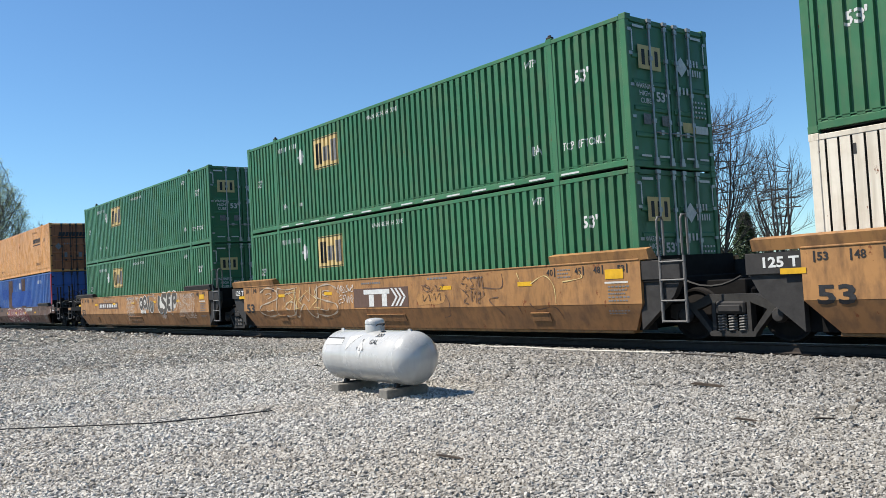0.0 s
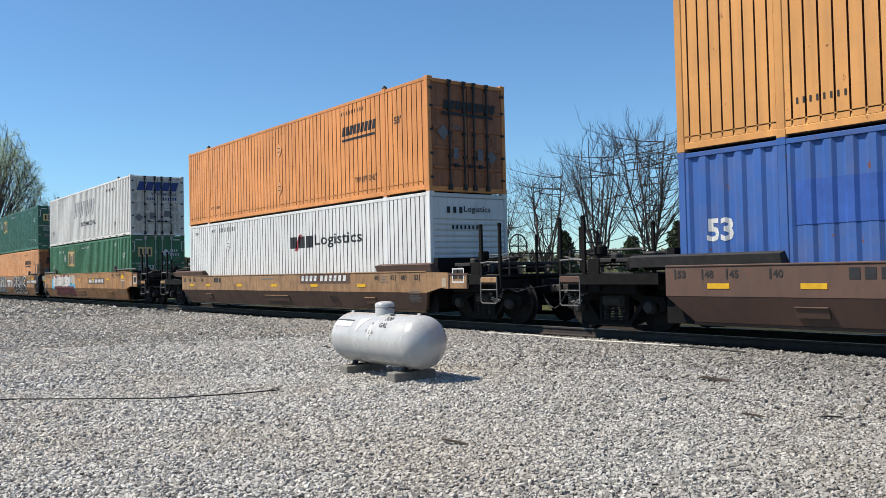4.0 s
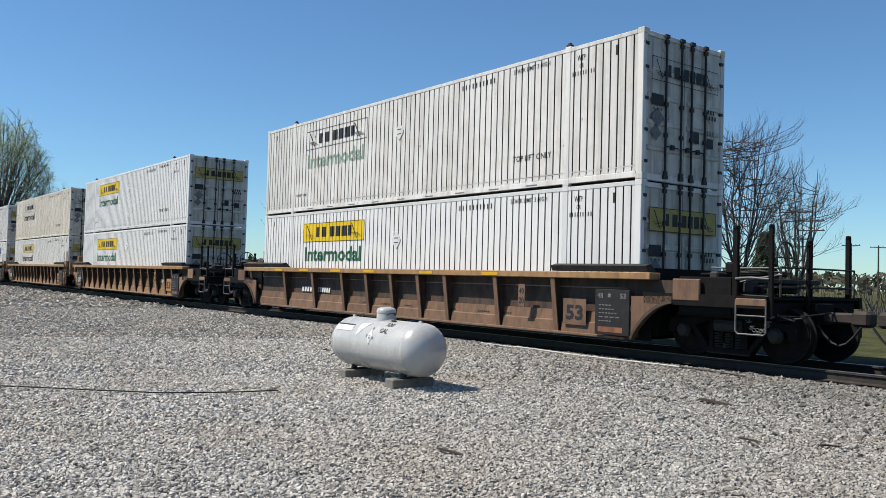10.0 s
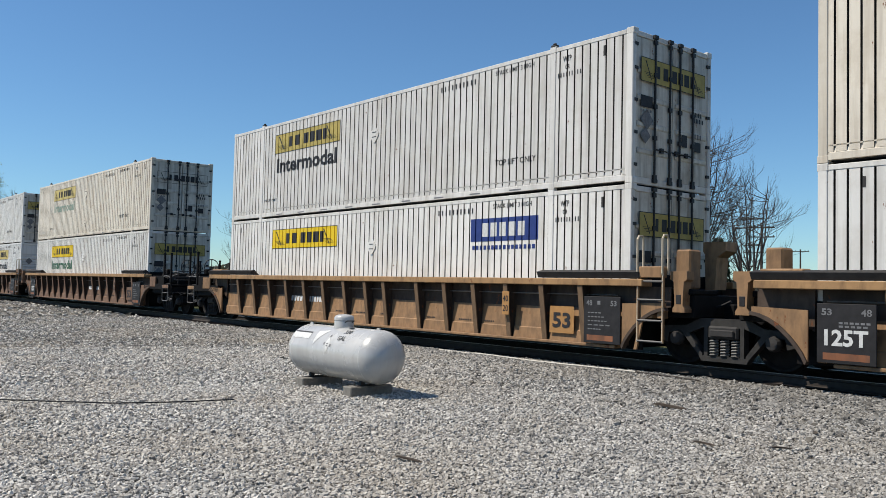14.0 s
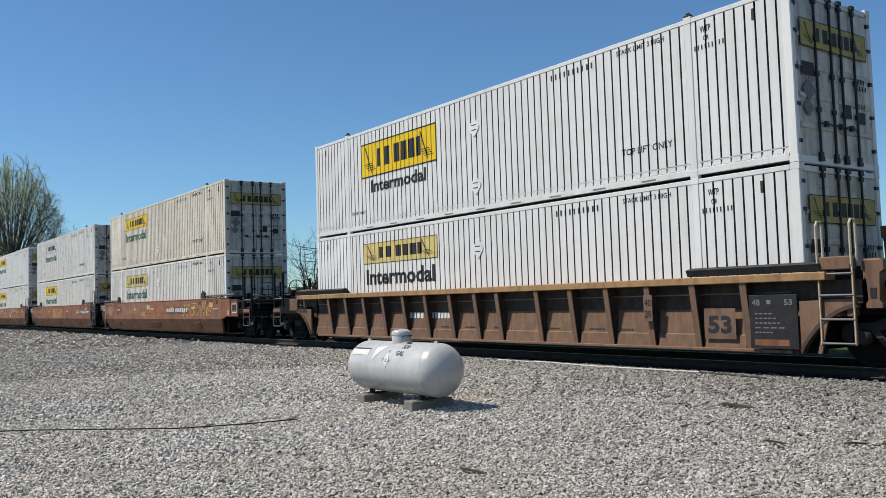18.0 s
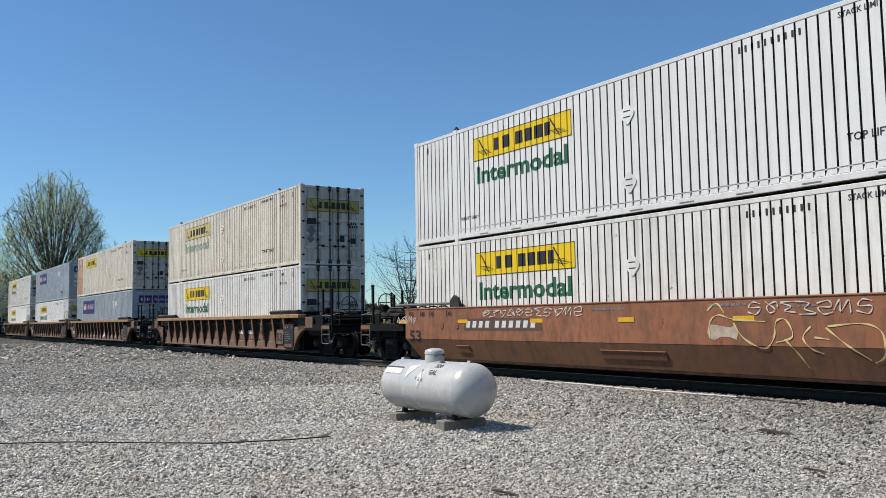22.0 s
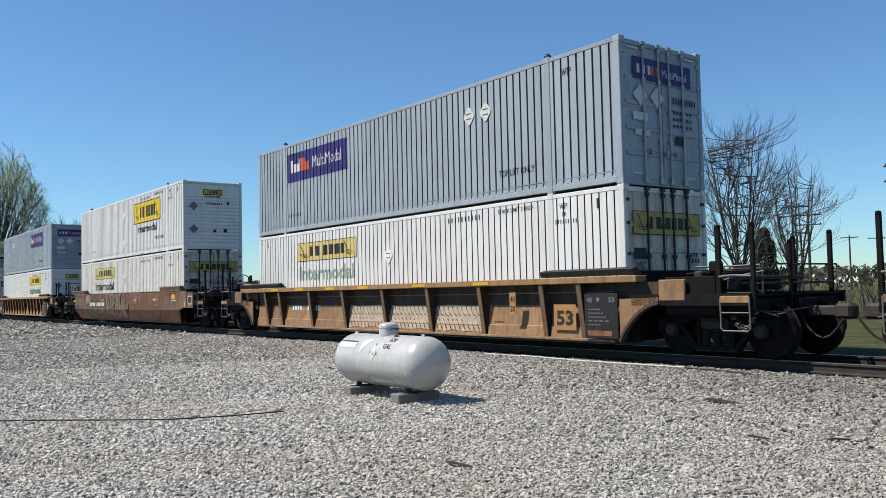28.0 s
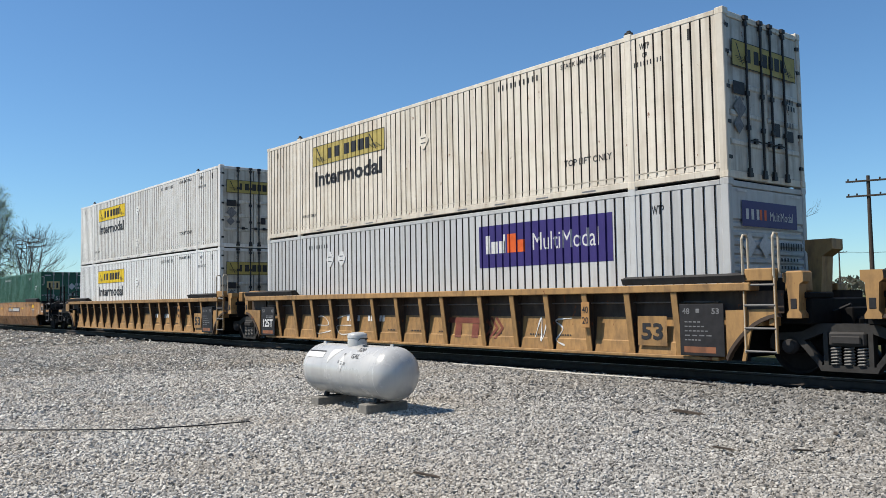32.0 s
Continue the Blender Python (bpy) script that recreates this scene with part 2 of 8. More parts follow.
M["wood"] = plain("weathered_wood", (0.057, 0.044, 0.034), 0.85, 0.0, 0.35, 20)
M["tie"] = plain("creosoted_tie", (0.018, 0.015, 0.013), 0.95, 0.0, 0.4, 9, 0.1)
M["bark"] = plain("grey_brown_bark", (0.082, 0.071, 0.066), 0.9, 0.0, 0.35, 5)


def leaf_material(name, colour):
    m, nt, b = node_material(name, 0.65)
    g = add(nt, "ShaderNodeNewGeometry")
    nt.links.new(ramp(nt, g.outputs["Random Per Island"], 0.0, 1.0, (*shade(colour, 0.55), 1), (*shade(colour, 1.5), 1)), b.inputs["Base Color"])
    thin = add(nt, "ShaderNodeBsdfTranslucent")
    nt.links.new(b.inputs["Base Color"].links[0].from_socket, thin.inputs["Color"])
    both = add(nt, "ShaderNodeMixShader")
    both.inputs[0].default_value = 0.45
    nt.links.new(b.outputs[0], both.inputs[1])
    nt.links.new(thin.outputs[0], both.inputs[2])
    out = [n for n in nt.nodes if n.bl_idname == "ShaderNodeOutputMaterial"][0]
    nt.links.new(both.outputs[0], out.inputs["Surface"])
    return m


M["bud"] = leaf_material("spring_leaf", (0.42, 0.52, 0.31))
M["needle"] = leaf_material("evergreen_leaf", (0.045, 0.070, 0.034))
M["scrub"] = leaf_material("scrub_leaf", (0.060, 0.058, 0.036))


def gravel_material(name, stones, low=(0.100, 0.096, 0.089, 1), high=(0.430, 0.416, 0.388, 1)):
    """Crushed limestone: pale grey stones, each its own tone, with brown fines, paler to the view's left."""
    m, nt, b = node_material(name, 0.9)
    b.inputs["Specular IOR Level"].default_value = 0.08
    geo = add(nt, "ShaderNodeNewGeometry")
    co = add(nt, "ShaderNodeTexCoord").outputs["Object"]
    if stones:
        tone = geo.outputs["Random Per Island"]
        grain = noise_at(nt, co, 60, 4, 0.6)
        col = ramp(nt, tone, 0.0, 1.0, low, high)
        col = blend(nt, ramp(nt, grain, 0.3, 0.7), col, (0.20, 0.197, 0.19), "MIX")
        col = blend(nt, 0.35, ramp(nt, tone, 0.0, 1.0, low, high), col)
    else:
        v = add(nt, "ShaderNodeTexVoronoi", Scale=24.0, Randomness=1.0)
        nt.links.new(co, v.inputs["Vector"])
        v2 = add(nt, "ShaderNodeTexVoronoi", Scale=24.0, Randomness=1.0, feature="DISTANCE_TO_EDGE")
        nt.links.new(co, v2.inputs["Vector"])
        sep = add(nt, "ShaderNodeSeparateColor")
        nt.links.new(v.outputs["Color"], sep.inputs[0])
        col = ramp(nt, sep.outputs[0], 0.0, 1.0, (0.085, 0.083, 0.079, 1), (0.365, 0.356, 0.338, 1))
        joint = ramp(nt, v2.outputs["Distance"], 0.03, 0.22)
        col = blend(nt, joint, (0.012, 0.011, 0.010), col)
        bp = add(nt, "ShaderNodeBump", Strength=1.0, Distance=0.03)
        nt.links.new(joint, bp.inputs["Height"])
        nt.links.new(bp.outputs[0], b.inputs["Normal"])
    wide = ramp(nt, noise_at(nt, co, 0.45, 4), 0.42, 0.72)
    col = blend(nt, wide, col, blend(nt, 0.4, col, (0.22, 0.19, 0.15)))
    # a paler strip, placed to fit the brightness at the camera view's left
    leftward = add(nt, "ShaderNodeVectorMath", operation="DOT_PRODUCT")
    nt.links.new(co, leftward.inputs[0])
    leftward.inputs[1].default_value = (-1.0, -0.8, 0.0)
    rough_edge = add(nt, "ShaderNodeMath", operation="MULTIPLY_ADD")
    nt.links.new(noise_at(nt, co, 0.35, 5), rough_edge.inputs[0])
    rough_edge.inputs[1].default_value = 5.0
    nt.links.new(leftward.outputs["Value"], rough_edge.inputs[2])
    paling = add(nt, "ShaderNodeMapRange")
    paling.inputs["From Min"].default_value, paling.inputs["From Max"].default_value = -2.5, 9.0
    nt.links.new(rough_edge.outputs[0], paling.inputs["Value"])
    fade = add(nt, "ShaderNodeMapRange")
    fade.inputs["From Min"].default_value, fade.inputs["From Max"].default_value = 90.0, 45.0
    nt.links.new(rough_edge.outputs[0], fade.inputs["Value"])
    strip = add(nt, "ShaderNodeMath", operation="MULTIPLY")
    nt.links.new(paling.outputs[0], strip.inputs[0])
    nt.links.new(fade.outputs[0], strip.inputs[1])
    col = blend(nt, strip.outputs[0], col, blend(nt, 1.0, col, (1.72, 1.69, 1.64), "MULTIPLY"))
    nt.links.new(col, b.inputs["Base Color"])
    return m


M["gravel"] = gravel_material("gravel_bed", False)
M["stones"] = gravel_material("gravel_stones", True)
M["ballast"] = gravel_material("ballast_stones", True, (0.045, 0.042, 0.038, 1), (0.275, 0.264, 0.244, 1))


# ---------------------------------------------------------------- mesh helpers
MESHES = {}


def mesh_of(key, build, mat):
    """One mesh for each shape and material, shared by all alike parts."""
    k = (key, mat)
    if k not in MESHES:
        bm = bmesh.new()
        build(bm)
        me = bpy.data.meshes.new(str(key[0] if isinstance(key, tuple) else key))
        bm.to_mesh(me)
        bm.free()
        me.materials.append(M[mat])
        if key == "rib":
            # rib faces turned along the track get the shade-dark brown
            me.materials.append(M["shadebrown"])
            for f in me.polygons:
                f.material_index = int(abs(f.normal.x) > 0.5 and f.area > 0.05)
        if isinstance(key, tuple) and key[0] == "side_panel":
            me.materials.append(M["browngroove" if key[1] == "slat" else "groove"])
        MESHES[k] = me
    return MESHES[k]


def part(name, key, build, mat, parent=None, at=(0, 0, 0), label=""):
    ob = new(name, mesh_of(key, build, mat))
    ob.location = at
    if parent is not None:
        ob.parent = parent
    if label:
        ob["label"] = label
    return ob


def box(bm, x0, x1, y0, y1, z0, z1, bev=0.0):
    vs = [bm.verts.new(v) for v in ((x0, y0, z0), (x1, y0, z0), (x1, y1, z0), (x0, y1, z0),
                                    (x0, y0, z1), (x1, y0, z1), (x1, y1, z1), (x0, y1, z1))]
    fs = [bm.faces.new([vs[i] for i in f]) for f in ((3, 2, 1, 0), (4, 5, 6, 7), (0, 1, 5, 4), (1, 2, 6, 5), (2, 3, 7, 6), (3, 0, 4, 7))]
    if bev:
        es = list({e for f in fs for e in f.edges})
        bmesh.ops.bevel(bm, geom=es, offset=bev, segments=1, affect="EDGES", clamp_overlap=True)


def prism(bm, pts, axis, a, b):
    """A polygon drawn in the plane across an axis ('x': points are y, z; 'y': x, z), drawn out from a to b."""
    def at(p, q):
        return (q, p[0], p[1]) if axis == "x" else ((p[0], q, p[1]) if axis == "y" else (p[0], p[1], q))
    lo = [bm.verts.new(at(p, a)) for p in pts]
    hi = [bm.verts.new(at(p, b)) for p in pts]
    n = len(pts)
    bm.faces.new(lo)
    bm.faces.new(hi[::-1])
    for i in range(n):
        bm.faces.new((lo[i], hi[i], hi[(i + 1) % n], lo[(i + 1) % n]))
    bmesh.ops.recalc_face_normals(bm, faces=bm.faces)


def tube(bm, path, r, sides=6, r2=None):
    """A round bar along a path."""
    rings = []
    n = len(path)
    r2 = r if r2 is None else r2
    for i, p in enumerate(path):
        p = Vector(p)
        d = (Vector(path[min(i + 1, n - 1)]) - Vector(path[max(i - 1, 0)])).normalized()
        a = d.orthogonal().normalized() if abs(d.z) > 0.9 else d.cross(Vector((0, 0, 1))).normalized()
        c = d.cross(a)
        rad = r + (r2 - r) * i / max(1, n - 1)
        rings.append([bm.verts.new(p + rad * (math.cos(2 * math.pi * k / sides) * a + math.sin(2 * math.pi * k / sides) * c)) for k in range(sides)])
    for q, s in zip(rings, rings[1:]):
        for k in range(sides):
            bm.faces.new((q[k], q[(k + 1) % sides], s[(k + 1) % sides], s[k]))
    bm.faces.new(rings[0][::-1])
    bm.faces.new(rings[-1])


def wheel_ring(bm, profile, sides, axis="y"):
    """A turned body: profile points are (radius, place along the axis)."""
    rings = []
    for r, a in profile:
        ring = []
        for k in range(sides):
            c, s = math.cos(2 * math.pi * k / sides) * r, math.sin(2 * math.pi * k / sides) * r
            ring.append(bm.verts.new((c, a, s) if axis == "y" else ((a, c, s) if axis == "x" else (c, s, a))))
        rings.append(ring)
    for q, s in zip(rings, rings[1:]):
        for k in range(sides):
            bm.faces.new((q[k], q[(k + 1) % sides], s[(k + 1) % sides], s[k]))
    bm.faces.new(rings[0])
    bm.faces.new(rings[-1])
    bmesh.ops.recalc_face_normals(bm, faces=bm.faces)


def smooth(me, angle=0.7):
    for p in me.polygons:
        p.use_smooth = True
    me.set_sharp_from_angle(angle=angle)
    return me


LETTERS = {}


def letters(text, bold=0.012):
    """Flat letters in the built-in font, one unit high, as points and faces in the x-z plane."""
    if text not in LETTERS:
        cu = bpy.data.curves.new("text", "FONT")
        cu.body, cu.size, cu.resolution_u = text, 1.0, 2
        cu.offset = 0.0 if text == "MultiModal" else 0.032 if text in ("Intermodal", "53", "125T", "125 T", "53'") else bold
        ob = new("text", cu)
        me = bpy.data.meshes.new_from_object(ob.evaluated_get(bpy.context.evaluated_depsgraph_get()))
        vs = np.array([v.co[:2] for v in me.vertices])
        fs = [tuple(p.vertices) for p in me.polygons]
        vs -= vs.min(0)
        bpy.data.objects.remove(ob)
        bpy.data.curves.remove(cu)
        bpy.data.meshes.remove(me)
        LETTERS[text] = (vs / vs.max(0), fs)
    return LETTERS[text]


def text_into(bm, text, x, z, w, h):
    vs, fs = letters(text)
    made = [bm.verts.new((x + v[0] * w, 0, z + v[1] * h)) for v in vs]
    for f in fs:
        bm.faces.new([made[i] for i in f])


def quad(bm, pts):
    bm.faces.new([bm.verts.new((p[0], 0, p[1])) for p in pts])


def rect(bm, x, z, w, h, slant=0.0):
    quad(bm, ((x, z), (x + w, z), (x + w + slant * h, z + h), (x + slant * h, z + h)))


def bars(bm, x, z, w, h, n, gap=0.28, slant=0.0):
    """A row of n plain blocks in the place of letters."""
    s = w / (n - gap)
    for i in range(n):
        rect(bm, x + i * s, z, s * (1 - gap), h, slant)


def frame_lines(bm, x, z, w, h, t):
    rect(bm, x, z, w, t), rect(bm, x, z + h - t, w, t), rect(bm, x, z + t, t, h - 2 * t), rect(bm, x + w - t, z + t, t, h - 2 * t)


def diamond(bm, x, z, r):
    quad(bm, ((x - r, z), (x, z - r), (x + r, z), (x, z + r)))


# ---------------------------------------------------------------- containers
HALF = WIDTH / 2
POSTS = (-1.98, -14.17)
BAYS = ((-1.90, -0.15), (-14.09, -2.06), (-16.0, -14.25))
# pitch, outer flat, slope, inner flat, depth of the corrugation
FORMS = {"ribbed": (0.2025, 0.166, 0.005, 0.0265, 0.05), "slat": (0.232, 0.198, 0.006, 0.022, 0.05),
         "wave": (0.222, 0.122, 0.012, 0.076, 0.055), "wide": (0.250, 0.138, 0.014, 0.084, 0.055),
         "deep": (0.218, 0.168, 0.006, 0.038, 0.034), "blue": (0.33, 0.11, 0.06, 0.10, 0.042), "plate": (1.22, 1.19, 0.006, 0.018, 0.008)}
PROFILES = {}


def profile(form):
    """Break points and depths of a side wall's corrugation, bay by bay."""
    if form not in PROFILES:
        pitch, flat, slope, inner, deep = FORMS[form]
        bays = []
        for a, b in BAYS:
            n = max(1, round((b - a) / pitch))
            p = (b - a) / n
            k = p / pitch
            xs, ds = [a], [0.0]
            for i in range(n):
                s = a + i * p + flat * k / 2
                for w, d in ((0, 0.0), (slope, deep), (slope + inner, deep), (2 * slope + inner, 0.0)):
                    xs.append(s + w * k), ds.append(d)
            xs.append(b), ds.append(0.0)
            bays.append((xs, ds))
        PROFILES[form] = bays
    return PROFILES[form]


def side_sheet(bm, form, bay, z0, z1, sign):
    xs, ds = profile(form)[bay]
    lo = [bm.verts.new((x, sign * (HALF - 0.012 - d), z0)) for x, d in zip(xs, ds)]
    hi = [bm.verts.new((x, sign * (HALF - 0.012 - d), z1)) for x, d in zip(xs, ds)]
    for i in range(len(xs) - 1):
        f = (lo[i], lo[i + 1], hi[i + 1], hi[i])
        face = bm.faces.new(f if sign < 0 else f[::-1])
        # groove faces take the dark colour that holds their shade
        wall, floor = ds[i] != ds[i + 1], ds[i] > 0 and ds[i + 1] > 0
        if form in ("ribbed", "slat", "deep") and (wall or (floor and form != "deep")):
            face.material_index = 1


def lay_on_side(bm, form):
    """Folds flat shapes in the x-z plane onto the corrugated wall that faces the yard."""
    x0, x1 = min(v.co.x for v in bm.verts), max(v.co.x for v in bm.verts)
    allx, alld = [], []
    for xs, ds in sorted(profile(form), key=lambda b: b[0][0]):
        allx += xs
        alld += ds
    for x in allx:
        if x0 + 1e-4 < x < x1 - 1e-4:
            bmesh.ops.bisect_plane(bm, geom=bm.verts[:] + bm.edges[:] + bm.faces[:], dist=1e-5, plane_co=(x, 0, 0), plane_no=(1, 0, 0))
    for v in bm.verts:
        v.co.y = -(HALF - 0.012 - float(np.interp(v.co.x, allx, alld))) - 0.005


def on_side(ob, name, key, form, draw, mat, label=""):
    def build(bm):
        draw(bm)
        lay_on_side(bm, form)
    return part(name, (name, key, form), build, mat, ob, label=label)


def on_end(ob, name, key, draw, mat, out=0.006, label=""):
    """Flat marks on the end that faces forward; x of the drawing runs across the end."""
    def build(bm):
        draw(bm)
        for v in bm.verts:
            v.co = (out, v.co.x, v.co.z)
    return part(name, (name, key, out), build, mat, ob, label=label)


def end_doors(ob, paint, rod):
    def leaf(sign):
        def build(bm):
            y0, y1 = (-1.20, -0.012) if sign < 0 else (0.012, 1.20)
            box(bm, -0.085, -0.03, y0, y1, 0.13, 2.76, 0.008)
        return build

    def bar(bm):
        tube(bm, ((0, 0, 0.07), (0, 0, 2.84)), 0.023, 6)
        for z in (0.16, 0.9, 1.5, 2.1, 2.72):
            box(bm, -0.02, 0.026, -0.045, 0.045, z - 0.04, z + 0.04)
        box(bm, -0.02, 0.03, -0.06, 0.06, 0.05, 0.12), box(bm, -0.02, 0.03, -0.06, 0.06, 2.79, 2.86)

    def grip(bm):
        tube(bm, ((0.025, 0, 0), (0.03, 0.18, 0.0), (0.025, 0.34, -0.01)), 0.014, 5)
        box(bm, -0.01, 0.035, 0.13, 0.22, -0.045, 0.045)

    for s in (-1, 1):
        leaf_ob = part("door", ("door", s), leaf(s), paint, ob)
        for z in (0.62, 1.12, 1.62, 2.12):
            part("door_rib", "door_rib", lambda bm: prism(bm, ((-0.032, -0.06), (-0.008, -0.03), (-0.008, 0.03), (-0.032, 0.06)), "y", -0.53, 0.53), paint, leaf_ob, (0, s * 0.606, z))
        for z in (0.35, 0.95, 1.55, 2.15, 2.6):
            part("hinge", "hinge", lambda bm: box(bm, -0.05, 0.008, -0.05, 0.05, -0.03, 0.03), rod, leaf_ob, (0, s * 1.19, z))
    for y in (-0.62, -0.14, 0.19, 0.63):
        b = part("lock_rod", "lock_rod", bar, rod, ob, (0.012, y, 0.0), "door locking rod")
    for y in (-0.60, -0.12, 0.21):
        part("handle", "lock_handle", grip, rod, ob, (0.015, y, 0.68), "door handle")


def end_wall(ob, paint):
    def wall(bm):
        pts = [(-0.09, 0.13), (-0.05, 0.13)]
        for k in range(13):
            z = 0.28 + k * 0.148
            pts += [(-0.05, z), (-0.022, z + 0.03), (-0.022, z + 0.085), (-0.05, z + 0.115)]
        pts += [(-0.05, 2.20), (-0.016, 2.22), (-0.016, 2.74), (-0.05, 2.76), (-0.09, 2.76)]
        prism(bm, pts, "y", -1.18, 1.18)
    part("end_wall", "end_wall", wall, paint, ob)


def base_container(paint, form, rod, end, label, strips=False, rusty_bay=False, doors=None):
    ob = new("shipping_container")
    sill = 0.22 if form in ("wave", "wide") else 0.28
    tagged(ob, label, "container", "stacked freight containers")
    for x in (-0.075, -LENGTH + 0.075):
        for s in (-1, 1):
            part("corner_post", "corner_post", lambda bm: box(bm, -0.075, 0.075, -0.055, 0.055, 0.1, HEIGHT - 0.1, 0.012), paint, ob, (x, s * (HALF - 0.055), 0))
            for z in (0.06, HEIGHT - 0.06):
                part("corner_casting", "corner_casting", lambda bm: box(bm, -0.085, 0.085, -0.08, 0.08, -0.06, 0.06, 0.01), paint, ob, (x, s * (HALF - 0.078), z))
    for s in (-1, 1):
        part("bottom_rail", ("bottom_rail", s, form), lambda bm: (prism(bm, ((s * (HALF - 0.004), 0.048), (s * (HALF - 0.004), 0.15), (s * (HALF - 0.022), 0.165), (s * (HALF - 0.040), sill - 0.03), (s * (HALF - 0.12), sill - 0.03), (s * (HALF - 0.12), 0.048)), "x", -LENGTH + 0.16, -0.16),
                                                                   prism(bm, ((s * (HALF - 0.012), sill - 0.026), (s * (HALF - 0.012), sill - 0.006), (s * (HALF - 0.12), sill + 0.008), (s * (HALF - 0.12), sill - 0.026)), "x", -LENGTH + 0.16, -0.16)), paint, ob)
        part("top_rail", ("top_rail", s), lambda bm: box(bm, -LENGTH + 0.16, -0.16, min(s * HALF - s * 0.003, s * HALF - s * 0.07), max(s * HALF - s * 0.003, s * HALF - s * 0.07), 2.79, 2.876, 0.008), paint, ob)
        if s > 0:
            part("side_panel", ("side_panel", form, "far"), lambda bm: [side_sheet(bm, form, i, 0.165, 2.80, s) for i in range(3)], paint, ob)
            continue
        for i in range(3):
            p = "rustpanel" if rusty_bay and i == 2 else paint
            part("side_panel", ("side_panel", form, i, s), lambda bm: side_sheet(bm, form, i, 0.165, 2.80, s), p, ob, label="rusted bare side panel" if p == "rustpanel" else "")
    for s in (-1, 1):
        for x in POSTS:
            part("lift_post", ("lift_post", s), lambda bm: (box(bm, -0.075, 0.075, -0.045, 0.045, 0.08, HEIGHT - 0.06, 0.01), box(bm, -0.085, 0.085, -0.05, 0.05, -0.0, 0.14, 0.01), box(bm, -0.085, 0.085, -0.05, 0.05, HEIGHT - 0.12, HEIGHT + 0.012, 0.01)), paint, ob, (x, s * (HALF - 0.045), 0))
    part("roof", "roof", lambda bm: box(bm, -LENGTH + 0.1, -0.1, -HALF + 0.06, HALF - 0.06, 2.84, 2.875), paint, ob)
    part("floor", "floor", lambda bm: box(bm, -LENGTH + 0.1, -0.1, -HALF + 0.1, HALF - 0.1, 0.03, 0.1), "dgrey", ob)
    part("back_wall", "back_wall", lambda bm: box(bm, -LENGTH + 0.03, -LENGTH + 0.07, -1.2, 1.2, 0.1, 2.8), paint, ob)
    for x, tag in ((-0.06, "front"), (-LENGTH + 0.06, "back")):
        part("header", "header", lambda bm: box(bm, -0.05, 0.05, -HALF + 0.13, HALF - 0.13, 2.76, 2.862, 0.01), paint, ob, (x, 0, 0))
        part("sill", "sill", lambda bm: box(bm, -0.05, 0.05, -HALF + 0.13, HALF - 0.13, 0.0, 0.13, 0.01), paint, ob, (x, 0, 0))
    if end == "door":
        end_doors(ob, doors or paint, rod)
    else:
        end_wall(ob, paint)
    for x in POSTS:
        part("lift_fitting", "lift_fitting", lambda bm: (box(bm, -0.07, 0.07, -0.05, 0.05, 0.0, 0.045, 0.01), box(bm, -0.04, 0.04, -0.03, 0.03, 0.045, 0.085, 0.015)), "dgrey", ob, (x, -HALF + 0.05, HEIGHT + 0.012))
    if strips:
        for k in range(14):
            x = -1.6 - k * 0.93
            part("reflective_strip", "strip", lambda bm: box(bm, -0.24, 0.24, -0.003, 0.003, -0.018, 0.018), "chalk", ob, (x, -HALF + 0.0, 0.085))
    return ob


def lightning_plate(ob, x, z, form, mat="chalk", dark="ink"):
    """Placard holder: a folded diamond plate with two dark slots."""
    def build(bm):
        vs = [bm.verts.new((x + a, -HALF - 0.006, z + b)) for a, b in ((-0.19, -0.02), (-0.17, -0.05), (-0.03, -0.21), (0.03, -0.21), (0.17, -0.05), (0.19, 0.02), (0.17, 0.05), (0.03, 0.21), (-0.03, 0.21), (-0.17, 0.05))]
        bm.faces.new(vs)
        c = bmesh.ops.extrude_face_region(bm, geom=bm.faces[:])
        for v in c["geom"]:
            if isinstance(v, bmesh.types.BMVert):
                v.co.y += 0.025
        bmesh.ops.recalc_face_normals(bm, faces=bm.faces)
    holder = part("placard_holder", ("placard_holder", round(x, 2), round(z, 2)), build, mat, ob)
    for dz in (-0.06, 0.06):
        part("slot", "placard_slot", lambda bm: box(bm, -0.09, 0.09, -0.003, 0.002, -0.010, 0.010), dark, holder, (x, -HALF - 0.007, z + dz))
    return holder


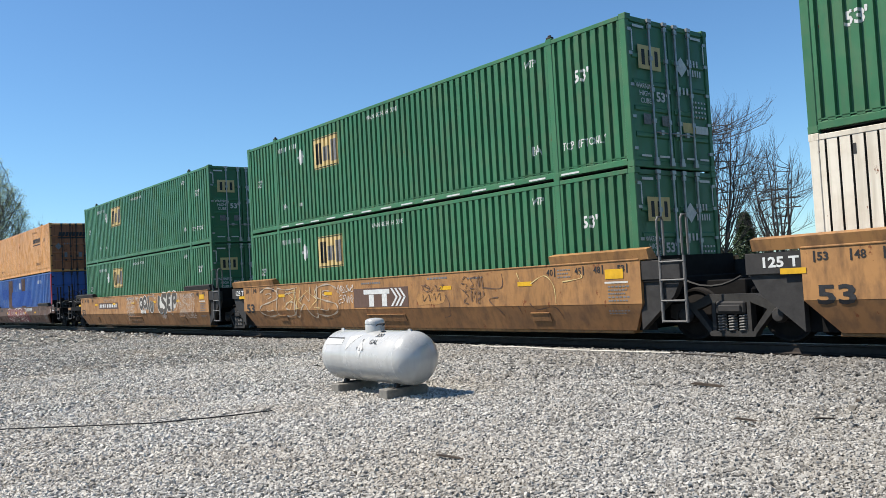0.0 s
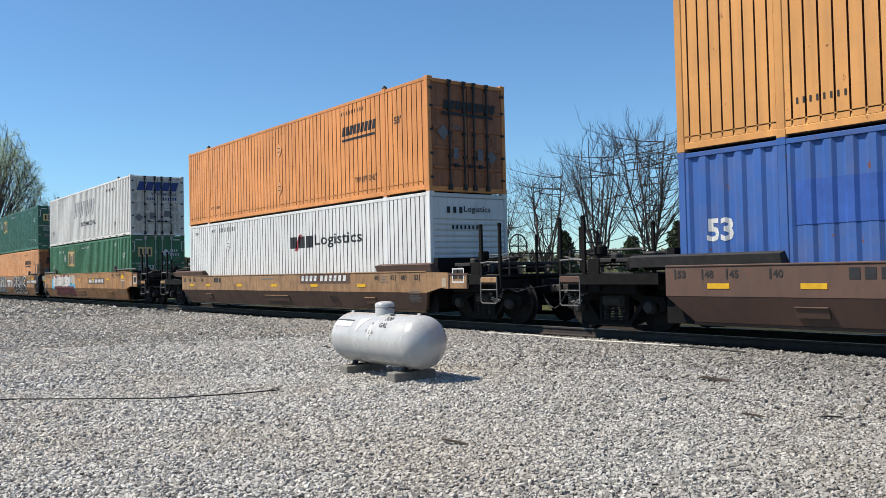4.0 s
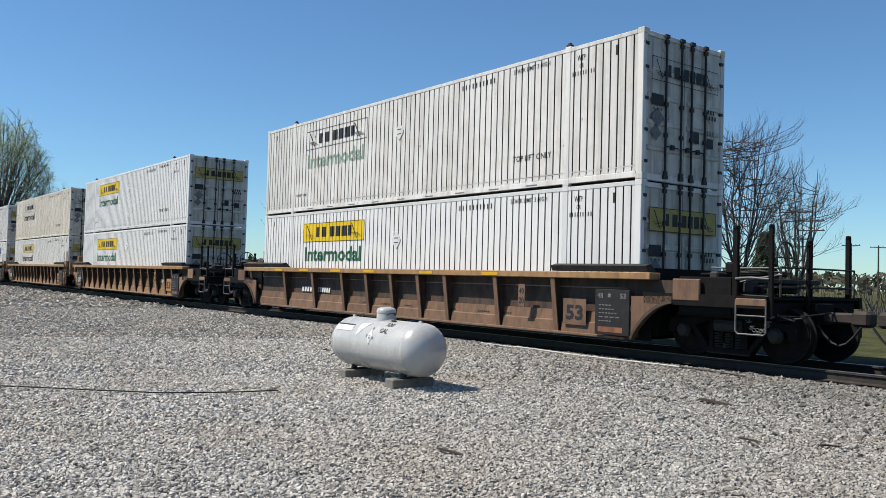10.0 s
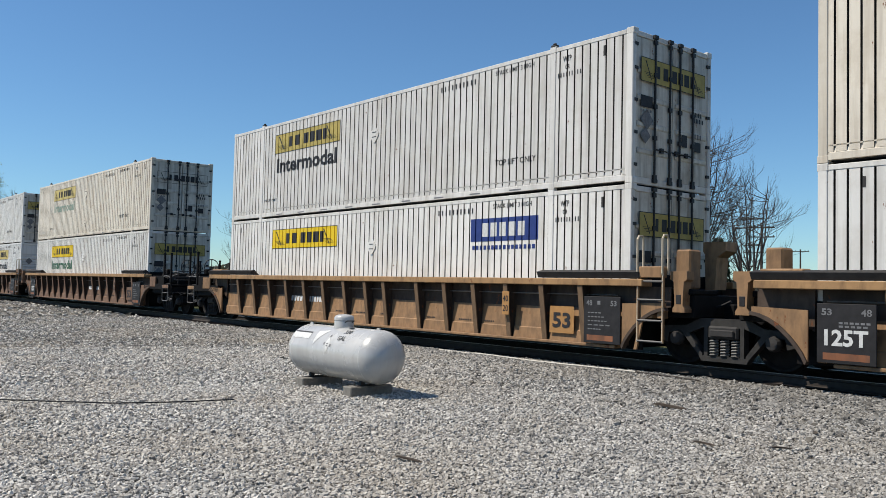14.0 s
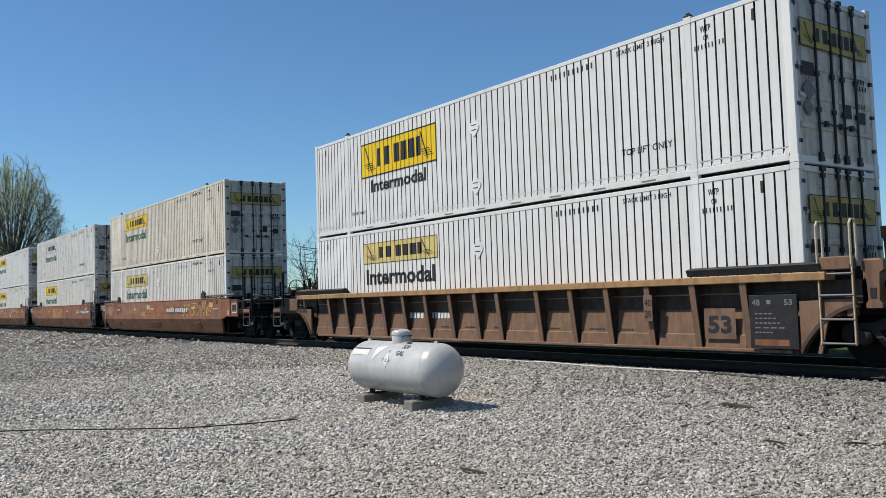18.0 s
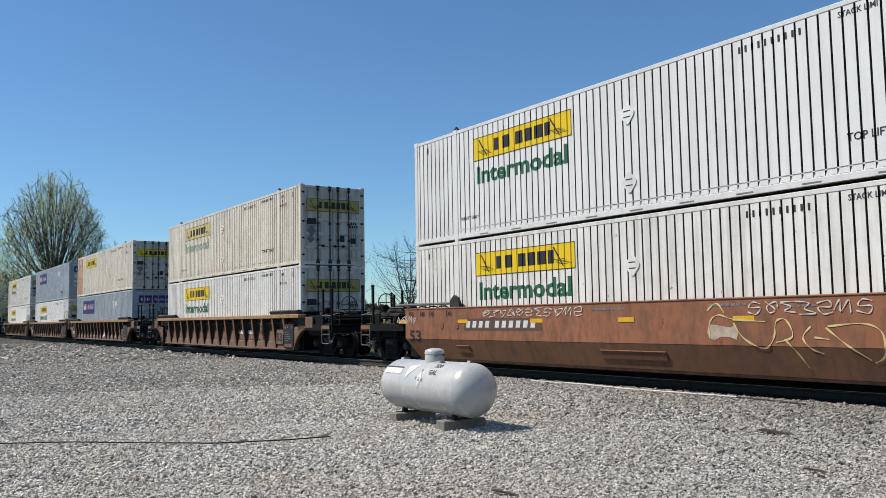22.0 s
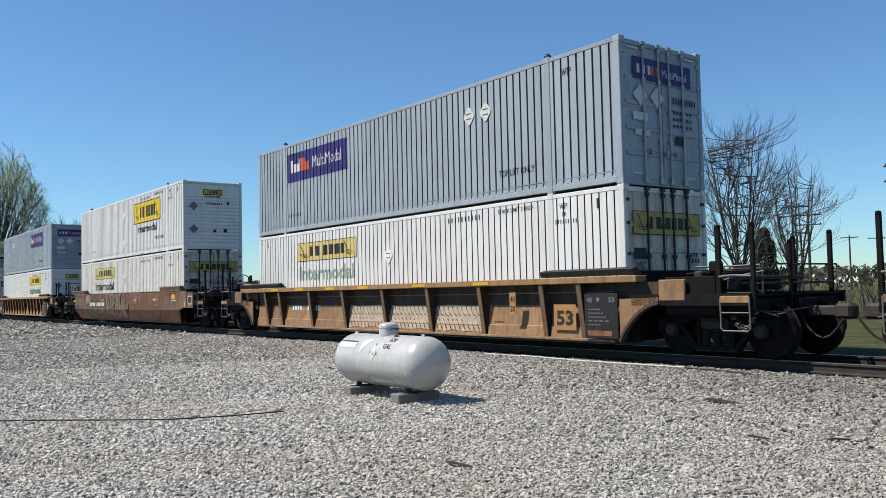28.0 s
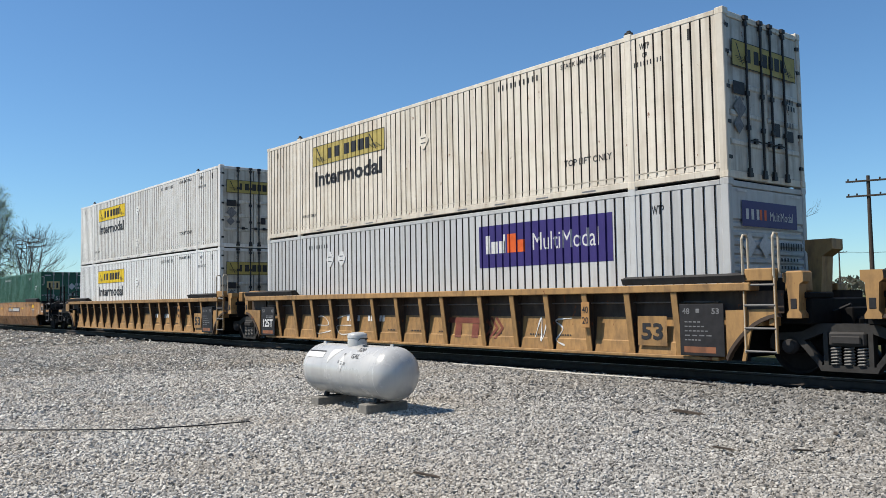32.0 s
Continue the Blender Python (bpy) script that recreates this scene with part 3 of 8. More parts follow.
def hauler_logo(ob, x, z, w, h, form, panel, word, wordmat, framed=False, where="side"):
    """Panel with plain bars in the place of the company's name, and the word below it."""
    put = (lambda n, k, d, m, o=0: on_side(ob, n, k, form, d, m)) if where == "side" else (lambda n, k, d, m, o=0: on_end(ob, n, k, d, m, 0.005 + o))
    key = (round(x, 2), round(z, 2), round(w, 2), where)
    if panel:
        put("logo_panel", key, lambda bm: rect(bm, x, z, w, h), panel)

    def marks(bm):
        frame_lines(bm, x, z, w, h, 0.035 if framed else 0.014)
        for a, q in ((0.235, 0.045), (0.33, 0.075), (0.465, 0.075), (0.56, 0.075), (0.655, 0.08), (0.755, 0.055)):
            rect(bm, x + a * w, z + 0.25 * h, q * w, 0.52 * h)
        for s in (0, 1):
            for k in range(4):
                xa = x + (0.05 + 0.018 * k) * w if s == 0 else x + (0.80 + 0.018 * k) * w
                rect(bm, xa, z + 0.2 * h + (3 - k if s else 3 - k) * 0.06 * h, 0.11 * w, 0.02 * h)
            xa = x + 0.06 * w if s == 0 else x + 0.80 * w
            quad(bm, ((xa + 0.09 * w, z + 0.12 * h), (xa + 0.10 * w, z + 0.12 * h), (xa + 0.015 * w, z + 0.88 * h), (xa, z + 0.88 * h)))
    if where == "side":
        def build(bm):
            marks(bm)
            lay_on_side(bm, form)
            for q in bm.verts:
                q.co.y -= 0.003
        part("logo_mark", ("logo_mark", key, form, framed), build, "ink", ob)
    else:
        on_end(ob, "logo_mark", (key, framed), marks, "ink", 0.008)
    if word:
        ww = w * (0.92 if not framed else 0.73)
        put("lettering", (key, word, framed), lambda bm: text_into(bm, word, x + (w - ww) / 2, z - 0.60 * (0.75 if framed else 1), ww, 0.44 * (0.8 if framed else 1)), wordmat)


def small_print(ob, form, mat, key, rows):
    """Small stencils: words that can be read, and plain bars (given as a count) for marks and numbers."""
    def draw(bm):
        for what, x, z, w, h in rows:
            if isinstance(what, int):
                bars(bm, x, z, w, h, what, 0.68 if what > 1 else 0.0)
            else:
                text_into(bm, what, x, z, w, h)
    tagged(on_side(ob, "stencil", (key, mat), form, draw, mat), kind="stuff")


def end_print(ob, mat, key, rows, out=0.006):
    def draw(bm):
        for what, x, z, w, h in rows:
            if what == "d":
                diamond(bm, x, z, w)
            elif isinstance(what, int):
                bars(bm, x, z, w, h, what, 0.5 if what > 1 else 0.0)
            else:
                text_into(bm, what, x, z, w, h)
    tagged(on_end(ob, "stencil", (key, mat), draw, mat, out), kind="stuff")


def hunt(paint="white", panel="yellow", word="leafgreen", right=False, framed=False, end="door", form="ribbed", plates=2, door="olive", extra=None, rusty=False, word_text="Intermodal"):
    tone = {"white": "white", "bright": "clean white", "cream": "yellowed white"}[paint]
    ink = {"yellow": "a bright yellow logo panel", "paleyellow": "a faded yellow logo panel", "olive": "a dirty yellow logo panel", None: "an outlined logo"}[panel]
    ob = base_container(paint, form, "darkrod", end, f"{tone} corrugated steel container with {ink}", rusty_bay=rusty, doors="doorwhite")
    x = -6.55 if right else -13.38
    if framed:
        hauler_logo(ob, x + 0.0, 1.50, 3.7, 0.98, form, panel, word_text, word, True)
    else:
        hauler_logo(ob, x, 1.94, 3.6, 0.58, form, panel, word_text, word)
    for k in range(plates):
        lightning_plate(ob, -8.15, (0.66, 2.05)[k] if plates == 2 else 1.9, form, paint)
    small_print(ob, form, "ink", ("hunt", right), [("TOP LIFT ONLY", -3.62, 0.64, 1.2, 0.13), ("STACK LIMIT 3 HIGH", -3.66, 2.62, 1.15, 0.10), ("WTP", -1.72, 2.55, 0.22, 0.12), ("OR", -1.66, 2.40, 0.12, 0.09), (9, -1.85, 2.25, 0.6, 0.09), (10, -5.5, 2.55, 1.2, 0.12), ("TOP LIFT ONLY", -14.0, 0.5, 0.8, 0.08)])
    on_side(ob, "stencil", ("slots",), form, lambda bm: (rect(bm, -0.70, 2.48, 0.05, 0.2), rect(bm, -15.5, 2.5, 0.05, 0.16)), "dgrey")
    for k in range(9):
        part("rail_slot", "rail_slot", lambda bm: box(bm, -0.17, 0.17, -0.003, 0.003, -0.014, 0.014), "fadedink", ob, (-3.0 - 1.25 * k, -HALF + 0.004, 0.085))
    if end == "door":
        hauler_logo(ob, -1.06, 1.93, 2.12, 0.46, form, door, "", "ink", False, "end")
        end_print(ob, "ink", "hunt_end", [(3, 0.72, 1.50, 0.22, 0.09), (4, 0.66, 1.38, 0.34, 0.09), (1, -1.05, 1.45, 0.36, 0.22), (1, 0.27, 0.85, 0.18, 0.24), (1, 0.70, 0.80, 0.22, 0.2)])
        end_print(ob, "fadedink", "hunt_end_b", [("d", -0.86, 1.22, 0.20, 0), (3, -1.0, 1.36, 0.28, 0.05), ("d", -0.9, 0.92, 0.16, 0), (3, 0.70, 1.06, 0.24, 0.1)], 0.004)
    else:
        hauler_logo(ob, -0.45, 2.30, 0.85, 0.24, form, panel, "", "ink", True, "end")
        end_print(ob, "ink", "hunt_wall", [("Intermodal", -0.36, 2.2, 0.66, 0.08), (8, -0.3, 1.9, 0.7, 0.09), (1, 0.62, 1.92, 0.1, 0.12), (1, 0.0, 0.72, 0.12, 0.12), (1, 0.45, 0.72, 0.16, 0.16)], 0.0)
        end_print(ob, "fadedink", "hunt_wall_b", [("d", -0.85, 1.82, 0.2, 0), ("d", -0.85, 0.85, 0.2, 0)], -0.008)
    if extra == "supplier":
        on_side(ob, "logo_panel", "supplier", form, lambda bm: rect(bm, -4.36, 1.92, 2.04, 0.5), "navy")
        def blocks(bm):
            bars(bm, -4.0, 2.02, 1.3, 0.30, 5, 0.3)
            lay_on_side(bm, form)
            for q in bm.verts:
                q.co.y -= 0.003
        part("logo_mark", ("supplier_bars", form), blocks, "chalk", ob)
        on_side(ob, "stencil", "supplier_line", form, lambda bm: bars(bm, -4.3, 1.74, 1.9, 0.09, 16, 0.35), "navy")
    return ob


def green_box(paint="green", strips=False, low=False):
    form = "wave"
    ob = base_container(paint, form, "rod", "door", ("dark green" if paint == "darkgreen" else "green") + " corrugated steel container with a square buff logo", strips=strips)
    z = 1.58
    on_side(ob, "logo_panel", "square", form, lambda bm: rect(bm, -11.75, z, 1.4, 0.92), "buff")
    def blocks(bm):
        x = -11.75
        frame_lines(bm, x + 0.02, z + 0.02, 1.36, 0.88, 0.025)
        rect(bm, x + 0.16, z + 0.14, 0.15, 0.62), rect(bm, x + 0.35, z + 0.14, 0.12, 0.62)
        lay_on_side(bm, form)
        for q in bm.verts:
            q.co.y -= 0.003
    part("logo_mark", "square_bars", blocks, "ink", ob)
    def blocks2(bm):
        x = -11.75
        rect(bm, x + 0.57, z + 0.2, 0.1, 0.42), rect(bm, x + 0.70, z + 0.2, 0.1, 0.42), rect(bm, x + 0.83, z + 0.2, 0.1, 0.42)
        rect(bm, x + 1.02, z + 0.14, 0.11, 0.62), rect(bm, x + 1.17, z + 0.14, 0.12, 0.62)
        lay_on_side(bm, form)
        for q in bm.verts:
            q.co.y -= 0.003
    part("logo_mark", "square_bars_b", blocks2, "fadedink", ob)
    on_side(ob, "placard", "side_diamond", form, lambda bm: quad(bm, ((-12.72, 2.1), (-12.52, 1.84), (-12.32, 2.1), (-12.52, 2.36))), "chalk")
    small_print(ob, form, "chalk", "green", [("53'", -1.38, 1.85, 0.42, 0.26), ("53'", -15.5, 1.5, 0.36, 0.24), ("TOP LIFT ONLY", -1.76, 0.56, 1.14, 0.16), ("WTP", -2.72, 2.45, 0.3, 0.16), ("WTP", -14.0, 2.4, 0.3, 0.15), ("WARNING HIGH CUBE", -8.9, 2.52, 1.5, 0.12), (10, -13.97, 2.42, 1.2, 0.14), ("DA", -2.66, 0.6, 0.26, 0.2), ("DA", -13.8, 0.62, 0.26, 0.18), (1, -12.7, 0.62, 0.16, 0.1)])
    on_end(ob, "logo_panel", "square_end", lambda bm: rect(bm, -0.98, 1.88, 0.68, 0.46), "buff")
    end_print(ob, "ink", "square_end", [(3, -0.88, 1.96, 0.5, 0.30)], 0.009)
    end_print(ob, "chalk", "green_end", [("d", 0.36, 2.05, 0.2, 0), (4, 0.56, 2.1, 0.36, 0.13), (6, 0.56, 1.9, 0.44, 0.13), ("WARNING", -1.1, 1.5, 0.55, 0.1), ("HIGH", -1.0, 1.36, 0.32, 0.1), ("CUBE", -0.98, 1.22, 0.32, 0.1), ("53'", -0.5, 1.28, 0.34, 0.2), (3, 0.24, 1.5, 0.3, 0.14), (1, -1.1, 2.66, 0.34, 0.05), (1, 0.72, 2.66, 0.34, 0.05), (1, 0.72, 0.74, 0.42, 0.16), (5, 0.64, 1.36, 0.46, 0.04), (5, 0.64, 1.26, 0.46, 0.04), (5, 0.64, 1.16, 0.46, 0.04), (5, 0.64, 1.06, 0.46, 0.04), (1, -1.05, 0.2, 0.3, 0.04), (1, -0.5, 0.2, 0.3, 0.04), (1, 0.35, 0.2, 0.3, 0.04), (1, 0.8, 0.2, 0.3, 0.04), (1, -1.15, 2.2, 0.035, 0.4), (1, 1.12, 2.2, 0.035, 0.4)])
    end_print(ob, "fadedink", "green_end_b", [(1, -0.92, 0.82, 0.22, 0.2), (1, -0.36, 0.82, 0.2, 0.2)])
    end_print(ob, "buff", "green_end_c", [(1, 0.3, 0.74, 0.4, 0.2)])
    return ob


def orange_box(paint):
    form = "slat"
    ob = base_container(paint, form, "darkrod", "door", "faded orange corrugated steel container with black lettering bars", doors="doorshade")
    def name(bm):
        bars(bm, -4.18, 1.92, 1.75, 0.26, 9, 0.22, 0.25), rect(bm, -4.18, 1.76, 1.75, 0.07)
    on_side(ob, "logo_mark", "orange", form, name, "ink")
    for z in (0.80, 2.05):
        lightning_plate(ob, -8.16, z, form, "salmon" if paint != "salmon" else "orange")
    small_print(ob, form, "ink", "orange", [("TOP LIFT ONLY", -3.5, 0.52, 1.15, 0.16), ("53'", -1.5, 1.88, 0.32, 0.2), (9, -4.2, 2.52, 1.2, 0.1), (8, -13.9, 0.5, 0.8, 0.1)])
    def mark(bm):
        bars(bm, -0.82, 2.10, 1.7, 0.24, 9, 0.2, 0.25), rect(bm, -0.85, 1.96, 1.7, 0.08)
    on_end(ob, "logo_mark", "orange_end", mark, "ink", 0.008)
    end_print(ob, "fadedink", "orange_end", [("d", -0.82, 1.5, 0.2, 0), (4, -0.5, 1.6, 0.3, 0.1), (1, 0.3, 0.85, 0.18, 0.28), (1, -0.5, 0.85, 0.16, 0.28), ("d", 0.78, 0.95, 0.18, 0)])
    return ob


def courier_box(right=False, end="door", paint="grey"):
    form = "deep"
    ob = base_container(paint, form, "rod", end, ("pale" if paint == "ash" else "blue") + "-grey corrugated steel container with a purple logo panel")
    x = -6.2 if right else -13.95
    on_side(ob, "logo_panel", ("courier", right), form, lambda bm: rect(bm, x, 1.62, 3.75, 0.92), "purple")
    for m, draws in (("chalk", ((0.22, 0.30, 0.14, 0.40), (0.40, 0.30, 0.2, 0.26), (0.64, 0.30, 0.2, 0.26), (0.77, 0.30, 0.07, 0.40))),
                     ("fire", ((0.90, 0.30, 0.26, 0.40), (1.20, 0.30, 0.22, 0.26)))):
        def build(bm):
            for a, b, w, h in draws:
                rect(bm, x + a, 1.62 + b, w, h)
            lay_on_side(bm, form)
            for q in bm.verts:
                q.co.y -= 0.003
        part("logo_mark", ("courier_bars", m, right), build, m, ob)
    def word(bm):
        text_into(bm, "MultiModal", x + 1.66, 1.93, 1.75, 0.36)
        lay_on_side(bm, form)
        for q in bm.verts:
            q.co.y -= 0.003
    part("lettering", ("courier_word", right), word, "chalk", ob)
    xx = -12.45 if right else -4.6
    for k in (0, 1):
        lightning_plate(ob, xx + 0.6 * k, 2.12, form, "chalk")
    small_print(ob, form, "ink", ("courier", right), [("TOP LIFT ONLY", -3.58, 0.54, 1.15, 0.15), ("WTP", -1.55, 2.4, 0.26, 0.16), (8, -13.6, 2.45, 1.0, 0.1), (6, -13.9, 0.5, 0.8, 0.1)])
    on_end(ob, "logo_panel", "courier_end", lambda bm: rect(bm, -0.92, 2.10, 1.84, 0.44), "purple", 0.006)
    end_print(ob, "chalk", "courier_end", [(3, -0.8, 2.22, 0.42, 0.18), ("MultiModal", -0.02, 2.22, 0.78, 0.16), ("d", -0.72, 1.78, 0.22, 0), ("d", -0.2, 1.78, 0.22, 0), (1, -0.95, 1.28, 0.45, 0.16), (1, -0.9, 0.98, 0.2, 0.12), (1, -0.64, 0.98, 0.2, 0.12), (1, -1.05, 2.68, 0.3, 0.04), (1, 0.75, 2.68, 0.3, 0.04), (1, -1.0, 0.2, 0.26, 0.04), (1, 0.7, 0.2, 0.26, 0.04)], 0.010)
    end_print(ob, "fire", "courier_end_b", [(2, -0.36, 2.22, 0.22, 0.18)], 0.010)
    end_print(ob, "ink", "courier_end_c", [(9, 0.3, 1.72, 0.75, 0.13), (6, 0.3, 1.52, 0.6, 0.06), (6, 0.3, 1.38, 0.6, 0.06), (6, 0.3, 1.24, 0.6, 0.06), (1, 0.36, 0.88, 0.3, 0.18)], 0.008)
    return ob


def racing_box():
    """White box with a grey slanted name and the word below."""
    form = "wide"
    ob = base_container("white", form, "darkrod", "door", "dirty white corrugated steel container with slanted grey logo bars", doors="doorwhite")
    def name(bm):
        for k in range(10):
            rect(bm, -10.3 + 0.41 * k, 1.40 + 0.10 * (k % 3), 0.20, 0.88 - 0.10 * (k % 3), 0.28)
    on_side(ob, "logo_mark", "racing", form, name, "palegrey")
    small_print(ob, form, "ink", "racing", [("INTERMODAL", -8.94, 0.88, 3.0, 0.24), (10, -4.0, 2.38, 1.5, 0.14), ("DA", -2.7, 0.6, 0.28, 0.18), ("53ft", -15.5, 0.7, 0.5, 0.24), (4, -13.9, 2.4, 0.5, 0.12)])
    def mark(bm):
        bars(bm, -1.0, 2.16, 1.9, 0.42, 5, 0.15, 0.3)
    on_end(ob, "logo_mark", "racing_end", mark, "navy", 0.008)
    end_print(ob, "navy", "racing_end", [("INTERMODAL", -0.3, 1.94, 1.25, 0.12), (4, -0.5, 1.70, 0.36, 0.12), (6, 0.25, 1.70, 0.65, 0.14)])
    end_print(ob, "fadedink", "racing_end_b", [("d", -0.9, 0.86, 0.2, 0), (1, 0.3, 0.9, 0.3, 0.3), (6, 0.3, 1.3, 0.4, 0.05), (1, -0.4, 0.8, 0.2, 0.3)])
    for k in range(12):
        part("rail_slot", "dark_slot", lambda bm: box(bm, -0.2, 0.2, -0.003, 0.003, -0.02, 0.02), "dgrey", ob, (-1.0 - 1.2 * k, -HALF + 0.004, 0.085))
    return ob


def logistics_box():
    form = "ribbed"
    ob = base_container("bright", form, "darkrod", "wall", "clean white corrugated container with black and red logo bars")
    on_side(ob, "logo_mark", "logistics", form, lambda bm: bars(bm, -7.5, 1.70, 1.5, 0.36, 3, 0.2), "ink")
    small_print(ob, form, "ink", "logistics", [("Logistics", -5.9, 1.66, 2.7, 0.42), ("WTP", -13.9, 2.5, 0.3, 0.14), (10, -13.2, 2.5, 1.4, 0.16), (6, -15.6, 2.5, 0.4, 0.1)])
    on_side(ob, "logo_mark", "logistics_red", form, lambda bm: quad(bm, ((-7.2, 1.62), (-7.0, 1.62), (-6.7, 2.12), (-6.9, 2.12))), "redspray")
    lightning_plate(ob, -12.4, 2.0, form, "chalk")
    end_print(ob, "ink", "logistics_end", [(3, -0.75, 2.36, 0.5, 0.16), ("Logistics", -0.2, 2.35, 0.9, 0.2), (8, -0.6, 1.95, 1.0, 0.1)], 0.0)
    return ob


def blue_box():
    form = "blue"
    ob = base_container("blue", form, "darkrod", "door", "blue corrugated container with rust-brown patches and a red post")
    on_side(ob, "patch", "rust_patch", form, lambda bm: rect(bm, -11.8, 0.25, 1.15, 2.5), "umber")
    on_side(ob, "patch", "short_rust_patch", form, lambda bm: rect(bm, -7.85, 0.25, 1.1, 2.5), "umber")
    def repaint(bm):
        rect(bm, -10.85, 1.0, 5.7, 0.95), rect(bm, -14.0, 1.5, 2.1, 0.7)
        lay_on_side(bm, form)
        for q in bm.verts:
            q.co.y -= 0.004
    part("patch", "blue_patches", repaint, "navyfade", ob)
    small_print(ob, form, "chalk", "blue", [(8, -3.6, 2.3, 1.0, 0.2), (1, -8.5, 2.1, 0.4, 0.4), ("53", -15.6, 1.3, 0.5, 0.4), (3, -15.6, 0.8, 0.5, 0.2)])
    part("corner_post", "red_post", lambda bm: box(bm, -0.16, 0.004, -HALF - 0.004, -HALF + 0.05, 0.1, 2.8, 0.01), "redpost", ob, label="red-painted corner post")
    end_print(ob, "chalk", "blue_end", [(4, -1.0, 0.5, 0.5, 0.24), (4, 0.6, 1.2, 0.4, 0.1), (3, 0.6, 1.05, 0.35, 0.08)])
    return ob


# ---------------------------------------------------------------- well cars
M["navyfade"] = plain("overpainted_blue", (0.030, 0.084, 0.304), 0.55, 0.0, 0.2, 3)
M["redpost"] = plain("red_post_paint", (0.342, 0.038, 0.038), 0.6)
M["palerail"] = plain("pale_grab_rail", (0.42, 0.36, 0.27), 0.6, 0.0, 0.25)
M["gold"] = plain("yellow_mark", (0.570, 0.319, 0.015), 0.6)
CAR_W = 1.60               # half the width over the side sills


def truck(car, x, cast="castgrey"):
    """Four-wheel truck: side frames, springs, bolster, two axles with their wheels."""
    tk = new("truck")
    tk.parent = car
    tk.location = (x, 0, RAIL_TOP)

    def frame_side(bm):
        # cast frame: upper bar, tension bar, columns, jaws over the bearings
        prism(bm, ((-1.24, 0.56), (-1.2, 0.68), (-0.72, 0.71), (-0.44, 0.84), (0.44, 0.84), (0.72, 0.71), (1.2, 0.68), (1.24, 0.56), (0.66, 0.58), (0.36, 0.70), (-0.36, 0.70), (-0.66, 0.58)), "y", -0.075, 0.075)
        prism(bm, ((-0.42, 0.12), (0.42, 0.12), (0.46, 0.21), (-0.46, 0.21)), "y", -0.085, 0.085)
        for q in (-1, 1):
            prism(bm, ((q * 0.42, 0.12), (q * 0.48, 0.22), (q * 0.80, 0.58), (q * 0.68, 0.60), (q * 0.40, 0.24)), "y", -0.08, 0.08)
            prism(bm, ((q * 0.30, 0.21), (q * 0.37, 0.21), (q * 0.37, 0.72), (q * 0.30, 0.72)), "y", -0.08, 0.08)
            prism(bm, ((q * 1.10, 0.40), (q * 1.24, 0.44), (q * 1.24, 0.60), (q * 1.06, 0.60)), "y", -0.07, 0.07)

    def web(bm):
        box(bm, -0.28, 0.28, -0.12, 0.10, 0.50, 0.72, 0.03)
        box(bm, -0.22, 0.22, -0.16, -0.12, 0.54, 0.66, 0.015)

    def coil(bm):
        tube(bm, [(0.075 * math.cos(q * 1.05), -0.02 + 0.075 * math.sin(q * 1.05), 0.2 + 0.0078 * q) for q in range(37)], 0.016, 4)

    def wheel(bm):
        wheel_ring(bm, ((0.08, -0.10), (0.12, -0.10), (0.14, -0.05), (0.38, -0.02), (0.42, -0.06), (0.455, -0.065), (0.457, 0.05), (0.485, 0.065), (0.485, 0.09), (0.40, 0.09), (0.37, 0.04), (0.14, 0.03), (0.10, 0.05)), 28)
    for s in (-1, 1):
        part("side_frame", "side_frame", frame_side, cast, tk, (0, s * 1.0, 0))
        for dx in (-0.2, 0.0, 0.2) if s < 0 else ():
            part("spring", "spring", coil, "dullsteel" if cast == "castgrey" else "dgrey", tk, (dx, s * 1.02, 0))
        part("bolster_end", "bolster_end", web, "dgrey", tk, (0, s * 1.0, 0))
        for dx in (-0.89, 0.89):
            part("bearing_cap", "bearing_cap", lambda bm: wheel_ring(bm, ((0.02, -0.09), (0.10, -0.08), (0.13, -0.02), (0.13, 0.04)), 14), "dgrey", tk, (dx, s * 1.09 if s < 0 else 1.05, 0.485))
    part("bolster", "bolster", lambda bm: box(bm, -0.2, 0.2, -0.95, 0.95, 0.5, 0.74, 0.03), "black", tk)
    for dx in (-0.89, 0.89):
        part("axle", "axle", lambda bm: wheel_ring(bm, ((0.07, -1.0), (0.08, -0.7), (0.08, 0.7), (0.07, 1.0)), 10), "black", tk, (dx, 0, 0.485))
        for s in (-1, 1):
            w = part("wheel", ("wheel", s), (lambda bm: wheel(bm)) if s < 0 else (lambda bm: (wheel(bm), [setattr(v, "co", Vector((v.co.x, -v.co.y, v.co.z))) for v in bm.verts], bmesh.ops.reverse_faces(bm, faces=bm.faces))), "wheelsteel", tk, (dx, s * 0.755, 0.485))
            smooth(w.data, 0.6)
    return tk


# lighter frame tone for the trucks at joints, which catch the sun
M["castgrey"] = plain("grey_cast_steel", (0.030, 0.028, 0.026), 0.75, 0.0, 0.45, 5, 0.3)
M["wheelsteel"] = plain("wheel_steel", (0.014, 0.012, 0.011), 0.75, 0.0, 0.3, 6, 0.15)


def hand_rail(car, pts, mat="steel", key=None, r=0.018):
    return part("grab_rail", ("grab_rail", key), lambda bm: tube(bm, pts, r, 6), mat, car)


